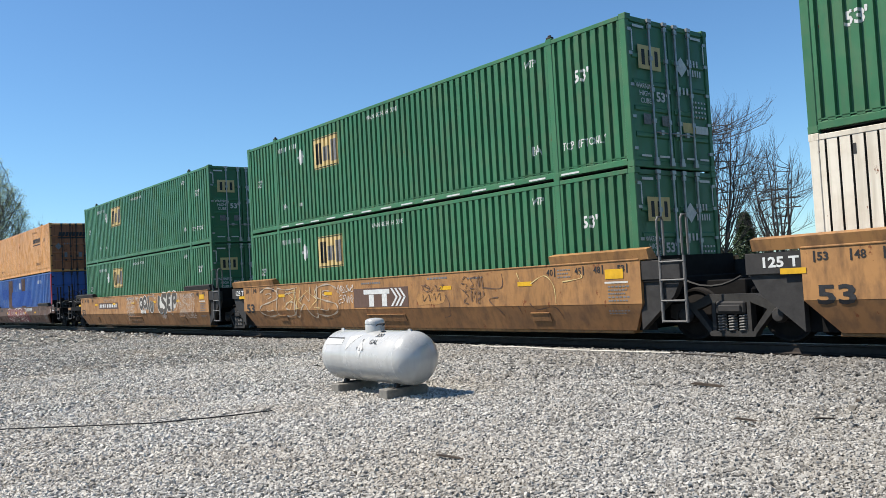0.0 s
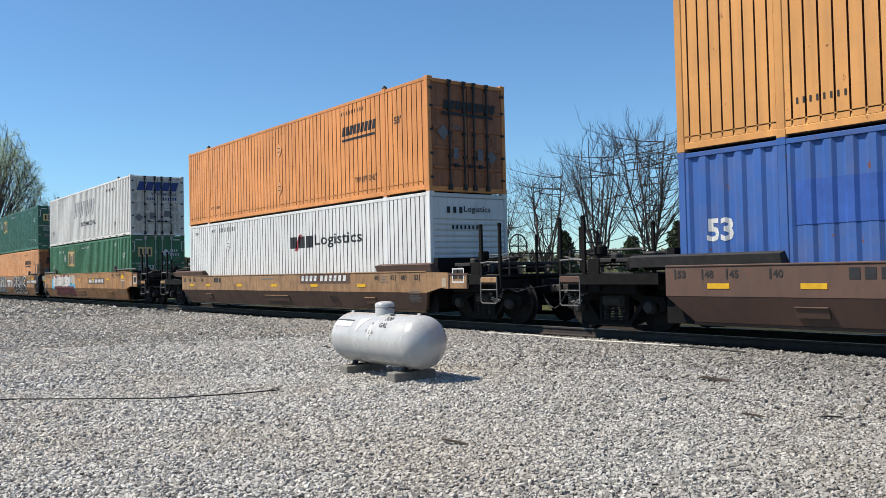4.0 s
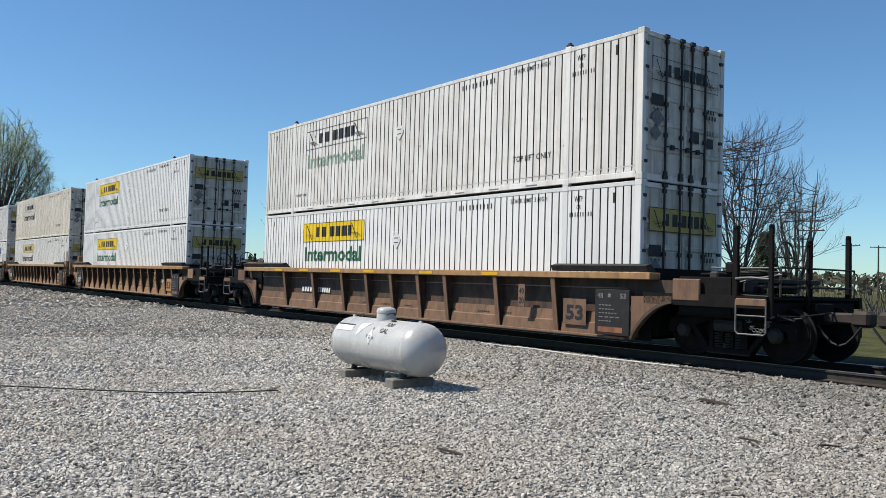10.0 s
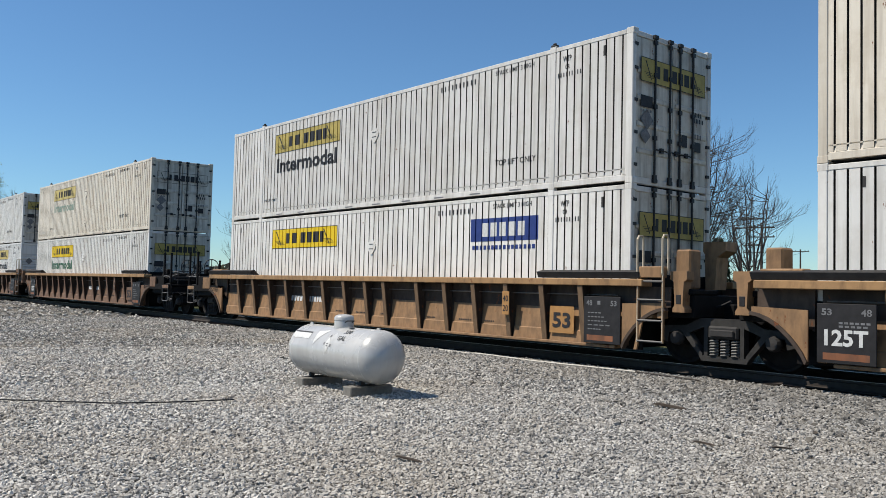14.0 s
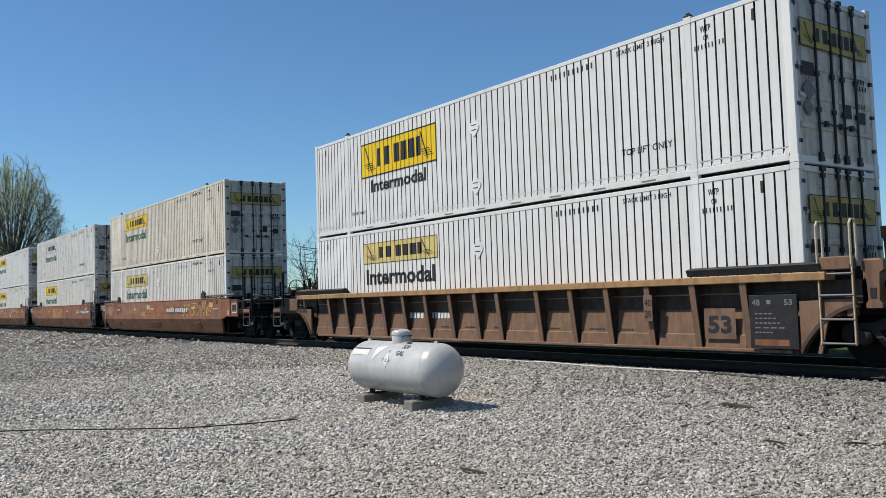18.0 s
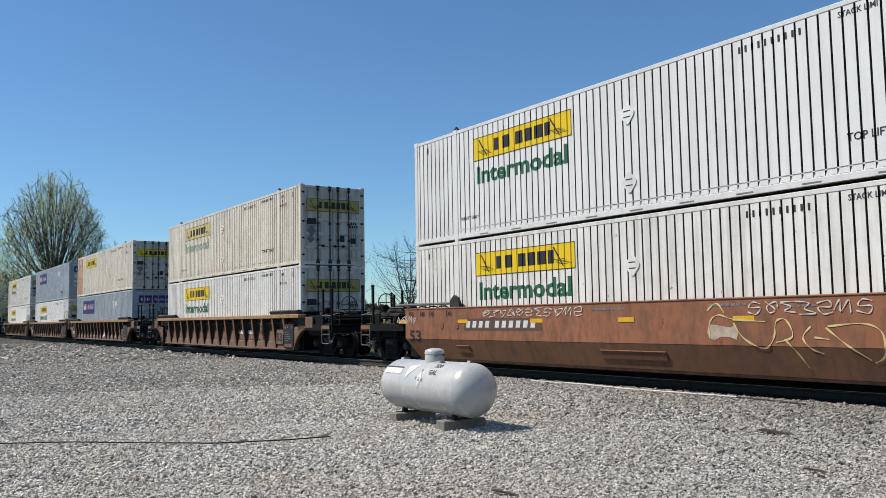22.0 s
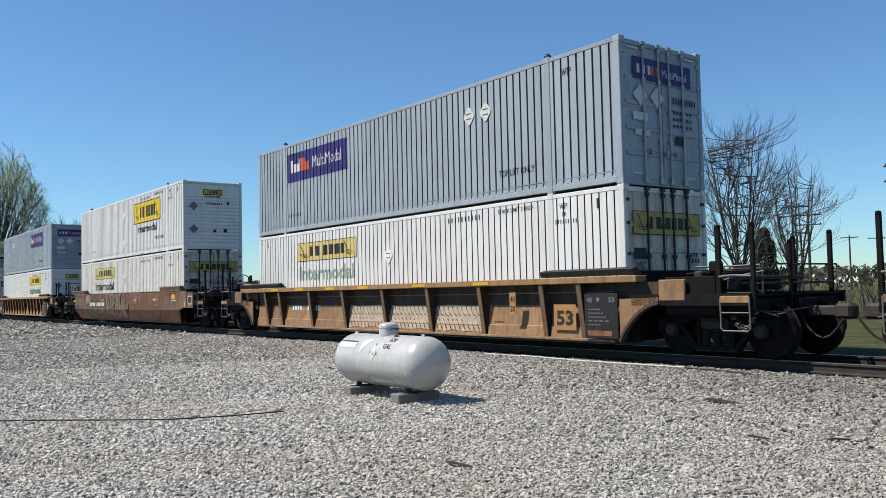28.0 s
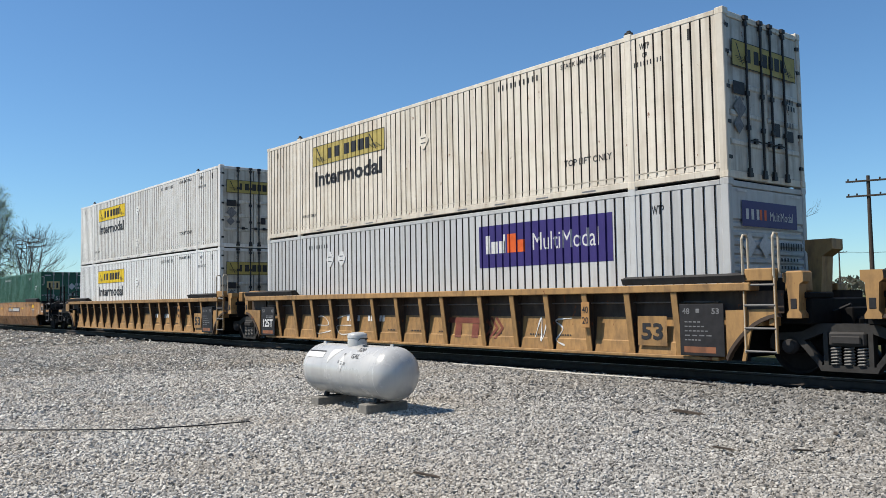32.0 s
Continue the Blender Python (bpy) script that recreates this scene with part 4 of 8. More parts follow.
def arch_end(car, s, x, paint, key):
    """End of a ribbed side: a plate that arches over the wheels, its rim, and a box on the chord."""
    arc = [(0.02 + 0.9 * (k / 8) ** 1.25, 0.46 + 0.72 * math.sin(k / 8 * 1.45)) for k in range(9)]
    for y in (-1.53, 1.53):
        part("arch_plate", ("arch_plate", y > 0) + key, lambda bm: prism(bm, [(x + s * a, b) for a, b in arc] + [(x + s * 0.92, 1.25), (x + s * 0.02, 1.22)], "y", y - 0.02, y + 0.02), paint, car)
        # web above the arch, its shade put into the colour
        part("arch_web", ("arch_web", y > 0) + key, lambda bm: prism(bm, ((x, 0.9), (x + s * 0.5, 1.12), (x + s * 0.92, 1.18), (x + s * 0.92, 1.53), (x, 1.53)), "y", y * 0.885 - 0.01, y * 0.885 + 0.01), "shadebrown", car)
        part("arch_rim", ("arch_rim", y > 0) + key, lambda bm: [prism(bm, ((x + s * a[0], a[1]), (x + s * b[0], b[1]), (x + s * (b[0] + 0.03), b[1] - 0.05), (x + s * (a[0] + 0.03), a[1] - 0.05)), "y", y - 0.06, y + 0.06) for a, b in zip(arc, arc[1:])], "shadebrown", car)
    if s < 0:
        part("end_box", ("end_box",) + key, lambda bm: box(bm, x - 0.78, x - 0.08, -1.56, -1.30, 1.662, 1.84, 0.02), paint, car)


def coupler_end(car, s, x, paint, style):
    """The outer end of a car: truck, end platform, ladder, brake gear and half of the coupling. s: which way it points."""
    # shade under this end is put into the truck's black frame and darker springs
    truck(car, x + s * 1.75, "black")
    f = lambda a, b: (min(x + s * a, x + s * b), max(x + s * a, x + s * b))
    key = (s, round(x, 2), paint, style)
    part("draft_sill", ("draft_sill",) + key, lambda bm: (box(bm, *f(0.0, 2.9), -0.28, 0.28, 0.84, 1.2, 0.02), box(bm, *f(0.2, 0.5), -1.3, 1.3, 1.0, 1.3, 0.02), box(bm, *f(2.3, 2.5), -1.35, 1.35, 1.05, 1.25, 0.01)), "black", car)
    part("coupler", ("coupler",) + key, lambda bm: (box(bm, *f(2.9, 3.45), -0.1, 0.1, 0.88, 1.06, 0.03), box(bm, *f(3.4, 3.7), -0.17, 0.14, 0.84, 1.10, 0.05)), "rail", car)
    part("end_platform", ("end_platform",) + key, lambda bm: box(bm, *f(0.3, 2.75), -1.44, 1.44, 1.24, 1.29, 0.008), "black", car)
    for y in (-1.308, 1.308):
        part("well_side", ("well_side", y > 0) + key, lambda bm: box(bm, *f(-1.1, 0.3), y - 0.007, y + 0.007, 0.40, 1.36), "black", car)
    part("well_end", ("well_end",) + key, lambda bm: prism(bm, ((x + s * 0.12, 0.5), (x + s * 0.12, 1.75), (x + s * 0.28, 1.75), (x + s * 0.28, 0.5)), "y", -1.30, 1.30), "black", car)
    for y in (-1.50, 1.50):
        part("end_sill", ("end_sill", y > 0) + key, lambda bm: prism(bm, ((x + s * 0.3, 1.10), (x + s * 0.3, 1.30), (x + s * 2.75, 1.30), (x + s * 2.75, 1.10)), "y", y - 0.05, y + 0.05), "black", car)
    if style == "bright":
        arch_end(car, s, x, paint, key)
        part("placard_board", ("end_board",) + key, lambda bm: box(bm, *f(0.94, 1.5), -1.56, -1.50, 1.18, 1.56, 0.015), paint, car)
    rng = random.Random(int(abs(x) * 10) + 7 * s)
    for k in range(7):
        z, a0 = 1.0 + 0.13 * k, 0.95 + rng.uniform(0, 0.4)
        part("brake_pipe", ("end_pipe", k) + key, lambda bm: tube(bm, ((x + s * a0, -1.30 + 0.09 * k, z), (x + s * (a0 + 0.5), -1.32 + 0.09 * k, z + rng.uniform(-0.06, 0.06)), (x + s * rng.uniform(1.9, 2.7), -1.28 + 0.09 * k, z)), 0.016 + 0.006 * (k % 3), 5), "dullsteel" if k % 3 == 0 else "black", car)
    for k in range(4):
        bx, bz = x + s * (1.15 + 0.36 * k + rng.uniform(0, 0.1)), 1.34 + 0.16 * (k % 3)
        part("brake_valve", ("brake_valve", k) + key, lambda bm: box(bm, bx - 0.09, bx + 0.09, -1.30, -1.08, bz, bz + 0.2, 0.03), "dgrey" if k % 2 else "black", car)
    # steps and ladders on the side toward the yard
    def steps(bm):
        tube(bm, ((x + s * 2.20, -1.55, 1.24), (x + s * 2.20, -1.55, 0.72), (x + s * 2.24, -1.55, 0.68), (x + s * 2.70, -1.55, 0.68), (x + s * 2.74, -1.55, 0.72), (x + s * 2.74, -1.55, 1.24)), 0.015, 5)
        tube(bm, ((x + s * 2.20, -1.54, 0.98), (x + s * 2.74, -1.54, 0.98)), 0.013, 5)
    part("step_iron", ("step_iron",) + key, steps, "dullsteel", car)
    part("step_plate", ("step_plate",) + key, lambda bm: box(bm, *f(2.20, 2.74), -1.56, -1.40, 1.14, 1.26, 0.01), paint, car)
    part("bracket_plate", ("bracket_plate",) + key, lambda bm: box(bm, *f(1.62, 2.06), -1.50, -1.475, 1.12, 1.24, 0.008), paint, car)
    for a, y, top, w in ((2.14, -1.47, 2.46, 0.05), (2.78, -1.47, 2.46, 0.04), (2.62, 1.3, 2.42, 0.045), (1.9, 1.3, 2.36, 0.045), (2.78, -0.35, 2.2, 0.03)):
        part("stanchion", ("stanchion", a, y, top) + key, lambda bm: (box(bm, x + s * a - w, x + s * a + w, y - 0.03, y + 0.03, 1.0, top - 0.03, 0.012), box(bm, x + s * a - w * 0.8, x + s * a + w * 0.8, y - 0.045, y + 0.045, top - 0.06, top, 0.015)), "black", car)
    part("end_bulkhead", ("end_bulkhead",) + key, lambda bm: (box(bm, *f(1.02 if style == "bright" else 1.76, 2.06), -1.47, -1.43, 0.96, 1.60, 0.01), box(bm, *f(0.95, 2.7), -1.38, 1.38, 0.92, 1.22, 0.02)), "black", car)
    part("end_deck", ("end_deck",) + key, lambda bm: (box(bm, *f(0.95, 2.10), -1.30, 1.30, 1.52, 1.60, 0.01), box(bm, *f(2.10, 2.72), -1.20, 1.20, 1.44, 1.48, 0.008)), "dgrey", car)
    def chain(bm):
        for k in range(16):
            t = k / 15
            px, pz = x + s * (2.30 + 0.45 * t), 1.06 - 0.34 * math.sin(math.pi * (0.15 + 0.8 * t)) + 0.03 * math.sin(k * 2.4)
            tube(bm, [(px + 0.035 * math.cos(q), -1.36 + (0.03 * math.sin(q) if k % 2 else 0.0), pz + (0.012 if k % 2 else 0.03) * math.sin(q)) for q in (0, 1.05, 2.1, 3.14, 4.2, 5.2, 6.28)], 0.008, 4)
    part("hand_brake_chain", ("hand_brake_chain",) + key, chain, "dullsteel", car)
    for k, (pa, pb, za, zb) in enumerate(((0.98, 2.72, 1.30, 1.30), (1.9, 2.85, 1.48, 1.66), (2.1, 3.0, 1.12, 0.92), (2.2, 3.15, 0.80, 0.98), (1.7, 2.76, 1.70, 1.70))):
        part("brake_rod", ("brake_rod", k) + key, lambda bm: tube(bm, ((x + s * pa, -1.40 + 0.13 * k, za), (x + s * (pa + pb) / 2, -1.41 + 0.13 * k, (za + zb) / 2 + 0.02), (x + s * pb, -1.40 + 0.13 * k, zb)), 0.015, 5), "dullsteel" if k in (1, 2) else "dgrey", car)
    hand_rail(car, [(x + s * 2.16, -1.5, 1.58), (x + s * 2.45, -1.52, 1.60), (x + s * 2.76, -1.5, 1.58)], "dullsteel", ("plat",) + key, 0.022)
    hand_rail(car, [(x + s * 2.78, -1.2, 1.3), (x + s * 2.78, -1.2, 1.78), (x + s * 2.78, 1.2, 1.78), (x + s * 2.78, 1.2, 1.3)], "dgrey", ("cross",) + key)
    part("brake_wheel", ("brake_wheel",) + key, lambda bm: (tube(bm, [(x + s * 2.6, -0.75 + 0.27 * math.cos(k * math.pi / 8), 1.95 + 0.27 * math.sin(k * math.pi / 8)) for k in range(17)], 0.018, 5), tube(bm, ((x + s * 2.6, -1.0, 1.95), (x + s * 2.6, -0.5, 1.95)), 0.015, 5), tube(bm, ((x + s * 2.6, -0.75, 1.7), (x + s * 2.6, -0.75, 2.2)), 0.015, 5)), "dgrey", car)
    part("brake_hose", ("brake_hose",) + key, lambda bm: tube(bm, [(x + s * (2.95 + 0.12 * k), -0.35, 0.85 - 0.32 * math.sin(k * math.pi / 6)) for k in range(7)], 0.022, 5), "hose", car)
    part("valve_box", ("valve_box",) + key, lambda bm: (box(bm, *f(1.35, 1.65), -0.3, 0.1, 1.34, 1.72, 0.03), box(bm, *f(1.8, 2.0), 0.2, 0.7, 1.34, 1.6, 0.02)), "dgrey", car)
    part("uncoupling_lever", ("uncoupling_lever",) + key, lambda bm: tube(bm, ((x + s * 2.85, -1.4, 1.0), (x + s * 2.9, -0.9, 0.98), (x + s * 3.1, -0.2, 1.05)), 0.014, 5), "dgrey", car)


def joint_end(car, s, x, paint, style, with_truck):
    """An inner end that rests on the truck shared with the next unit."""
    key = (s, round(x, 2), paint, style)
    f = lambda a, b: (min(x + s * a, x + s * b), max(x + s * a, x + s * b))
    if with_truck:
        truck(car, x + s * 1.68)
    part("joint_sill", ("joint_sill",) + key, lambda bm: (box(bm, *f(0.0, 1.5), -0.3, 0.3, 0.85, 1.25, 0.02), box(bm, *f(0.1, 0.4), -1.32, 1.32, 1.0, 1.35, 0.02), box(bm, *f(1.3, 1.6), -0.22, 0.22, 0.8, 1.1, 0.04)), "black", car)
    for y in (-1.308, 1.308):
        part("well_side", ("well_side", y > 0) + key, lambda bm: box(bm, *f(-1.1, 0.3), y - 0.007, y + 0.007, 0.40, 1.36), "black", car)
    part("well_end", ("well_end",) + key, lambda bm: prism(bm, ((x + s * 0.12, 0.5), (x + s * 0.12, 1.75), (x + s * 0.28, 1.75), (x + s * 0.28, 0.5)), "y", -1.30, 1.30), "black", car)
    body, far = ("dgrey", 1.0) if style == "smooth" else ("shadebrown", 0.62)
    if style != "smooth":
        arch_end(car, s, x, paint, key)
    for y in (-1.46, 1.46):
        if style != "smooth":
            continue
        part("end_sill", ("joint_side", y > 0) + key, lambda bm: prism(bm, ((x + s * 0.14, 0.42), (x + s * 0.14, 1.62), (x + s * far, 1.62), (x + s * far, 1.28), (x + s * (far - 0.14), 1.02)), "y", y - 0.07, y + 0.07), body, car)
    if style == "smooth":
        part("capacity_plate", ("capacity_plate",) + key, lambda bm: box(bm, *f(0.04, 1.05), -1.58, -1.54, 1.32, 1.66, 0.008), "dgrey", car)
        if s < 0:
            def wr(bm):
                text_into(bm, "125 T", x - 0.74, 1.42, 0.6, 0.17)
                for v in bm.verts:
                    v.co.y = -1.586
            part("lettering", ("cap",) + key, wr, "chalk", car)
    else:
        part("bolster_bracket", ("bolster_bracket",) + key, lambda bm: (box(bm, *f(0.7, 1.3), -1.30, -0.5, 1.40, 1.50, 0.02), box(bm, *f(0.5, 1.3), -1.25, 1.25, 1.0, 1.40, 0.02)), "black", car)
        post = part("bolster_column", ("bolster_column",) + key, lambda bm: (prism(bm, ((x + s * 1.01, 1.10), (x + s * 1.01, 1.16), (x + s * 1.05, 1.22), (x + s * 1.03, 1.62), (x + s * 0.97, 1.66), (x + s * 0.97, 1.80), (x + s * 1.29, 1.80), (x + s * 1.29, 1.66), (x + s * 1.23, 1.62), (x + s * 1.21, 1.22), (x + s * 1.25, 1.16), (x + s * 1.25, 1.10)), "y", -1.46, -1.24)), paint, car)
        part("column_slot", ("column_slot",) + key, lambda bm: box(bm, *f(1.08, 1.18), -1.466, -1.45, 1.24, 1.40, 0.006), "plateblack", post)
        part("stop_block", ("stop_block",) + key, lambda bm: box(bm, *f(0.72, 1.02), -0.95, -0.6, 1.5, 2.20 if paint == "tan" else 1.84, 0.03), paint, car)
        part("stop_block", ("stop_block2",) + key, lambda bm: prism(bm, ((x + s * 0.38, 1.5), (x + s * 0.36, 2.18), (x + s * 0.32, 2.24), (x + s * 0.32, 2.42), (x + s * 0.80, 2.42), (x + s * 0.80, 2.24), (x + s * 0.62, 2.12), (x + s * 0.58, 1.5)), "y", 0.55, 0.95), paint, car)
    if s > 0:
        iron = "dullsteel" if style == "smooth" else paint
        la, lb = (0.64, 1.14) if style == "smooth" else (0.38, 0.90)
        for a in (la, lb):
            hand_rail(car, [(x + a, -1.58, 0.56), (x + a, -1.58, 1.72), (x + a, -1.60, 1.76), (x + a, -1.60, 2.36), (x + a, -1.56, 2.42), (x + a, -1.46, 2.42), (x + a, -1.43, 2.36), (x + a, -1.43, 1.74)], iron if style == "smooth" else "palerail", ("lad", a) + key, 0.020)
            part("ladder_stile", ("stile", s), lambda bm: box(bm, -0.022, 0.022, -0.035, 0.012, 0.56, 1.72, 0.006), iron, car, (x + a, -1.56, 0))
        for z in (0.58, 0.94, 1.30, 1.62):
            part("rung", ("rung", s, la), lambda bm: tube(bm, ((la, 0, 0), (lb, 0, 0)), 0.018, 5), "dullsteel", car, (x, -1.59, z))
        if style == "smooth":
            part("end_frame", ("end_frame",) + key, lambda bm: (box(bm, x + 0.24, x + 0.62, -1.565, -1.545, 1.62, 1.65), box(bm, x + 0.24, x + 0.62, -1.565, -1.545, 1.28, 1.31), box(bm, x + 0.59, x + 0.62, -1.565, -1.545, 1.31, 1.62)), "black", car)
        else:
            part("step_plate", ("joint_step",) + key, lambda bm: box(bm, x + 0.40, x + 0.88, -1.60, -1.42, 1.68, 1.88, 0.015), paint, car)
            part("step_plate", ("low_step",) + key, lambda bm: (box(bm, x + 0.46, x + 0.66, -1.55, -1.35, 0.98, 1.12, 0.01), box(bm, x + 0.76, x + 0.86, -1.55, -1.35, 0.98, 1.12, 0.01)), paint, car)
            part("ladder_foot", ("ladder_foot",) + key, lambda bm: prism(bm, ((x + 0.30, 0.42), (x + 0.36, 0.42), (x + 0.48, 0.92), (x + 0.42, 0.92)), "y", -1.58, -1.54), paint, car)
    part("brake_pipe", ("brake_pipe",) + key, lambda bm: tube(bm, [(x + s * (0.4 + 0.2 * k), -0.6 - 0.05 * math.sin(k), 1.3 - 0.16 * math.sin(k * math.pi / 6)) for k in range(7)], 0.025, 5), "hose", car)


def guide_flap(car, x0, x1, paint, peak, rise=0.0, tall=0.18):
    """Loading guide along the top of the side sill, at an end of the well."""
    key = (round(x0, 2), paint, peak, rise, tall)
    if peak:
        part("guide_rail", ("guide_rail",) + key, lambda bm: tube(bm, ((x0, -1.42, 1.82), (x1 + (0.7 if x1 > 0 else 0.0), -1.42, 1.82)), 0.035, 7), "dullsteel", car)
        px = x0 if x0 > -8 else x1
        part("guide_peak", ("guide_peak",) + key, lambda bm: prism(bm, ((px - 0.20, 1.72), (px - 0.18, 1.90), (px - 0.04, 2.02), (px + 0.10, 1.96), (px + 0.18, 1.84), (px + 0.20, 1.72)), "y", -1.49, -1.40), "dgrey", car)
        part("guide_spring", ("guide_spring",) + key, lambda bm: [tube(bm, [(x0 + 0.4 + (x1 - x0 - 0.8) * k / 14.0 + 0.01, -1.42 + 0.05 * math.sin(k * 2.0), 1.74 + 0.03 * math.cos(k * 2.0)) for k in range(15)], 0.02, 4)], "black", car)
    else:
        part("guide_flap", ("guide_flap",) + key, lambda bm: prism(bm, ((-1.60, 1.69 + rise), (-1.65, 1.69 + tall + rise), (-1.50, 1.73 + tall + rise), (-1.34, 1.69 + rise)), "x", x0, x1), paint, car)


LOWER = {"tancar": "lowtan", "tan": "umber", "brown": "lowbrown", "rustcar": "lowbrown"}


def smooth_side(car, paint, top=1.68, low=0.40):
    """Plain plate side: upright above, folded in below, sloped at its ends."""
    for s in (-1, 1):
        def upper(bm):
            prism(bm, ((s * CAR_W, 0.90), (s * CAR_W, top), (s * (CAR_W - 0.14), top), (s * (CAR_W - 0.14), 0.90)), "x", -LENGTH - 0.1, 0.22)

        def lower(bm):
            a = [(-LENGTH + 0.35, low), (-LENGTH - 0.1, 0.896), (0.22, 0.896), (-0.25 + 0.15, low)]
            yo = {low: CAR_W - 0.20, 0.896: CAR_W - 0.004}
            out = [bm.verts.new((p[0], s * yo[p[1]], p[1])) for p in a]
            inn = [bm.verts.new((p[0], s * (yo[p[1]] - 0.08), p[1])) for p in a]
            bm.faces.new(out), bm.faces.new(inn[::-1])
            for i in range(4):
                bm.faces.new((out[i], inn[i], inn[(i + 1) % 4], out[(i + 1) % 4]))
            bmesh.ops.recalc_face_normals(bm, faces=bm.faces)
        part("side_plate", ("side_upper", s, top), upper, paint, car)
        part("lower_plate", ("side_lower", s, low), lower, LOWER.get(paint, paint), car, label="darker sloping lower side plate")
        part("bottom_flange", ("flange", s, low), lambda bm: box(bm, -LENGTH + 0.3, -0.2, min(s * 1.36, s * 1.1), max(s * 1.36, s * 1.1), low - 0.06, low, 0.01), paint, car)
        part("top_chord", ("chord", s, top), lambda bm: box(bm, -LENGTH - 0.1, 0.2, min(s * (CAR_W + 0.015), s * 1.36), max(s * (CAR_W + 0.015), s * 1.36), top, top + 0.035, 0.01), paint, car)
    for x, half in ((-8.0, 0.85), (-2.42, 0.27), (-13.62, 0.27)):
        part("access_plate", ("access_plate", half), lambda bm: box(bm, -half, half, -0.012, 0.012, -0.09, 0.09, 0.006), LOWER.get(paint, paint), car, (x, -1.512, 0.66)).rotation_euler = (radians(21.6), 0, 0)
        part("plate_edge", ("plate_edge", half), lambda bm: box(bm, -half, half, -0.018, 0.018, -0.010, 0.010, 0.004), paint, car, (x, -1.553, 0.746))


def ribbed_side(car, paint, ribs, top=1.66, joined=True, bay=1.10):
    chord = "tanchord" if paint in ("rustcar", "tan") else paint
    post = "ribrust" if paint == "rustcar" else ("postbrown" if paint == "tan" else paint)
    """Open side of posts: a top chord, a bottom chord and a recessed web between upright ribs."""
    for s in (-1, 1):
        y = lambda a, b: (min(s * a, s * b), max(s * a, s * b))
        part("top_chord", ("rib_chord", s, top, joined), lambda bm: box(bm, -LENGTH - 0.85, 0.5, *y(CAR_W + 0.03, 1.32), top - 0.13, top, 0.012), chord, car)
        part("bottom_chord", ("rib_sill", s), lambda bm: box(bm, -LENGTH + 0.35, -0.15, *y(1.53, 1.15), 0.40, 0.455, 0.01), paint, car)
        # the shade under the top chord is put into the web's colour
        part("web_plate", ("web_plate", s), lambda bm: box(bm, -LENGTH + 0.1, 0.0, *y(1.31, 1.328), 0.455, 1.53), "shadebrown", car)
    for k, x in enumerate(ribs):
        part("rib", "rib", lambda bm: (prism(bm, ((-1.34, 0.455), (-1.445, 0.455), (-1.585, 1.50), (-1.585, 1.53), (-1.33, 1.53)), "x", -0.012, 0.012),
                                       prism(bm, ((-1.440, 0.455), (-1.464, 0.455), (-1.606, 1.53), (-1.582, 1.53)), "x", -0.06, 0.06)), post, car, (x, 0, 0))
    # bent plates that close the lower part of each bay, topped near the chord's shade line
    for a, b in zip([0.02] + ribs, ribs + [-LENGTH - 0.02]):
        w = a - b - 0.20
        part("bay_plate", ("bay_plate", round(w, 2), bay), lambda bm: prism(bm, ((-1.33, bay), (-1.343 - 0.1 * (1.10 - bay), bay), (-1.385, 0.68), (-1.408, 0.66), (-1.425, 0.457), (-1.33, 0.457)), "x", -w / 2, w / 2), paint, car, ((a + b) / 2, 0, 0))
    part("train_pipe", "train_pipe", lambda bm: tube(bm, ((-LENGTH + 0.2, -1.40, 1.36), (-8, -1.40, 1.35), (-0.2, -1.40, 1.36)), 0.013, 5), "steel", car, label="thin steel air pipe")
    part("data_plate", "data_plate_a", lambda bm: box(bm, -0.42, 0.42, -0.012, 0.012, -0.43, 0.43, 0.005), "plateblack", car, (-0.42, -1.565, 0.90))
    if joined:
        part("data_plate", "data_plate_a", lambda bm: None, "plateblack", car, (-LENGTH + 0.55, -1.565, 0.90))


BAY = 0.0                  # marks at this place lie on the bent plates between the ribs


def on_car(car, name, key, draw, mat, y=-CAR_W - 0.006, label=""):
    def build(bm):
        draw(bm)
        if y == BAY:
            bmesh.ops.bisect_plane(bm, geom=bm.verts[:] + bm.edges[:] + bm.faces[:], dist=1e-5, plane_co=(0, 0, 0.67), plane_no=(0, 0, 1))
            for v in bm.verts:
                v.co.y -= float(np.interp(v.co.z, (0.457, 0.66, 0.68, 1.10), (1.425, 1.408, 1.385, 1.343))) + 0.008
            return
        if y < -1.6 and min(v.co.z for v in bm.verts) < 0.89:
            bmesh.ops.bisect_plane(bm, geom=bm.verts[:] + bm.edges[:] + bm.faces[:], dist=1e-5, plane_co=(0, 0, 0.9), plane_no=(0, 0, 1))
        for v in bm.verts:
            v.co.y += y + (0.395 * (0.9 - v.co.z) if y < -1.6 and v.co.z < 0.9 else 0.0)
    ob = part(name, (name, key, y), build, mat, car, label=label)
    return tagged(ob, kind="stuff") if name == "stencil" or label == "white reporting marks" else ob


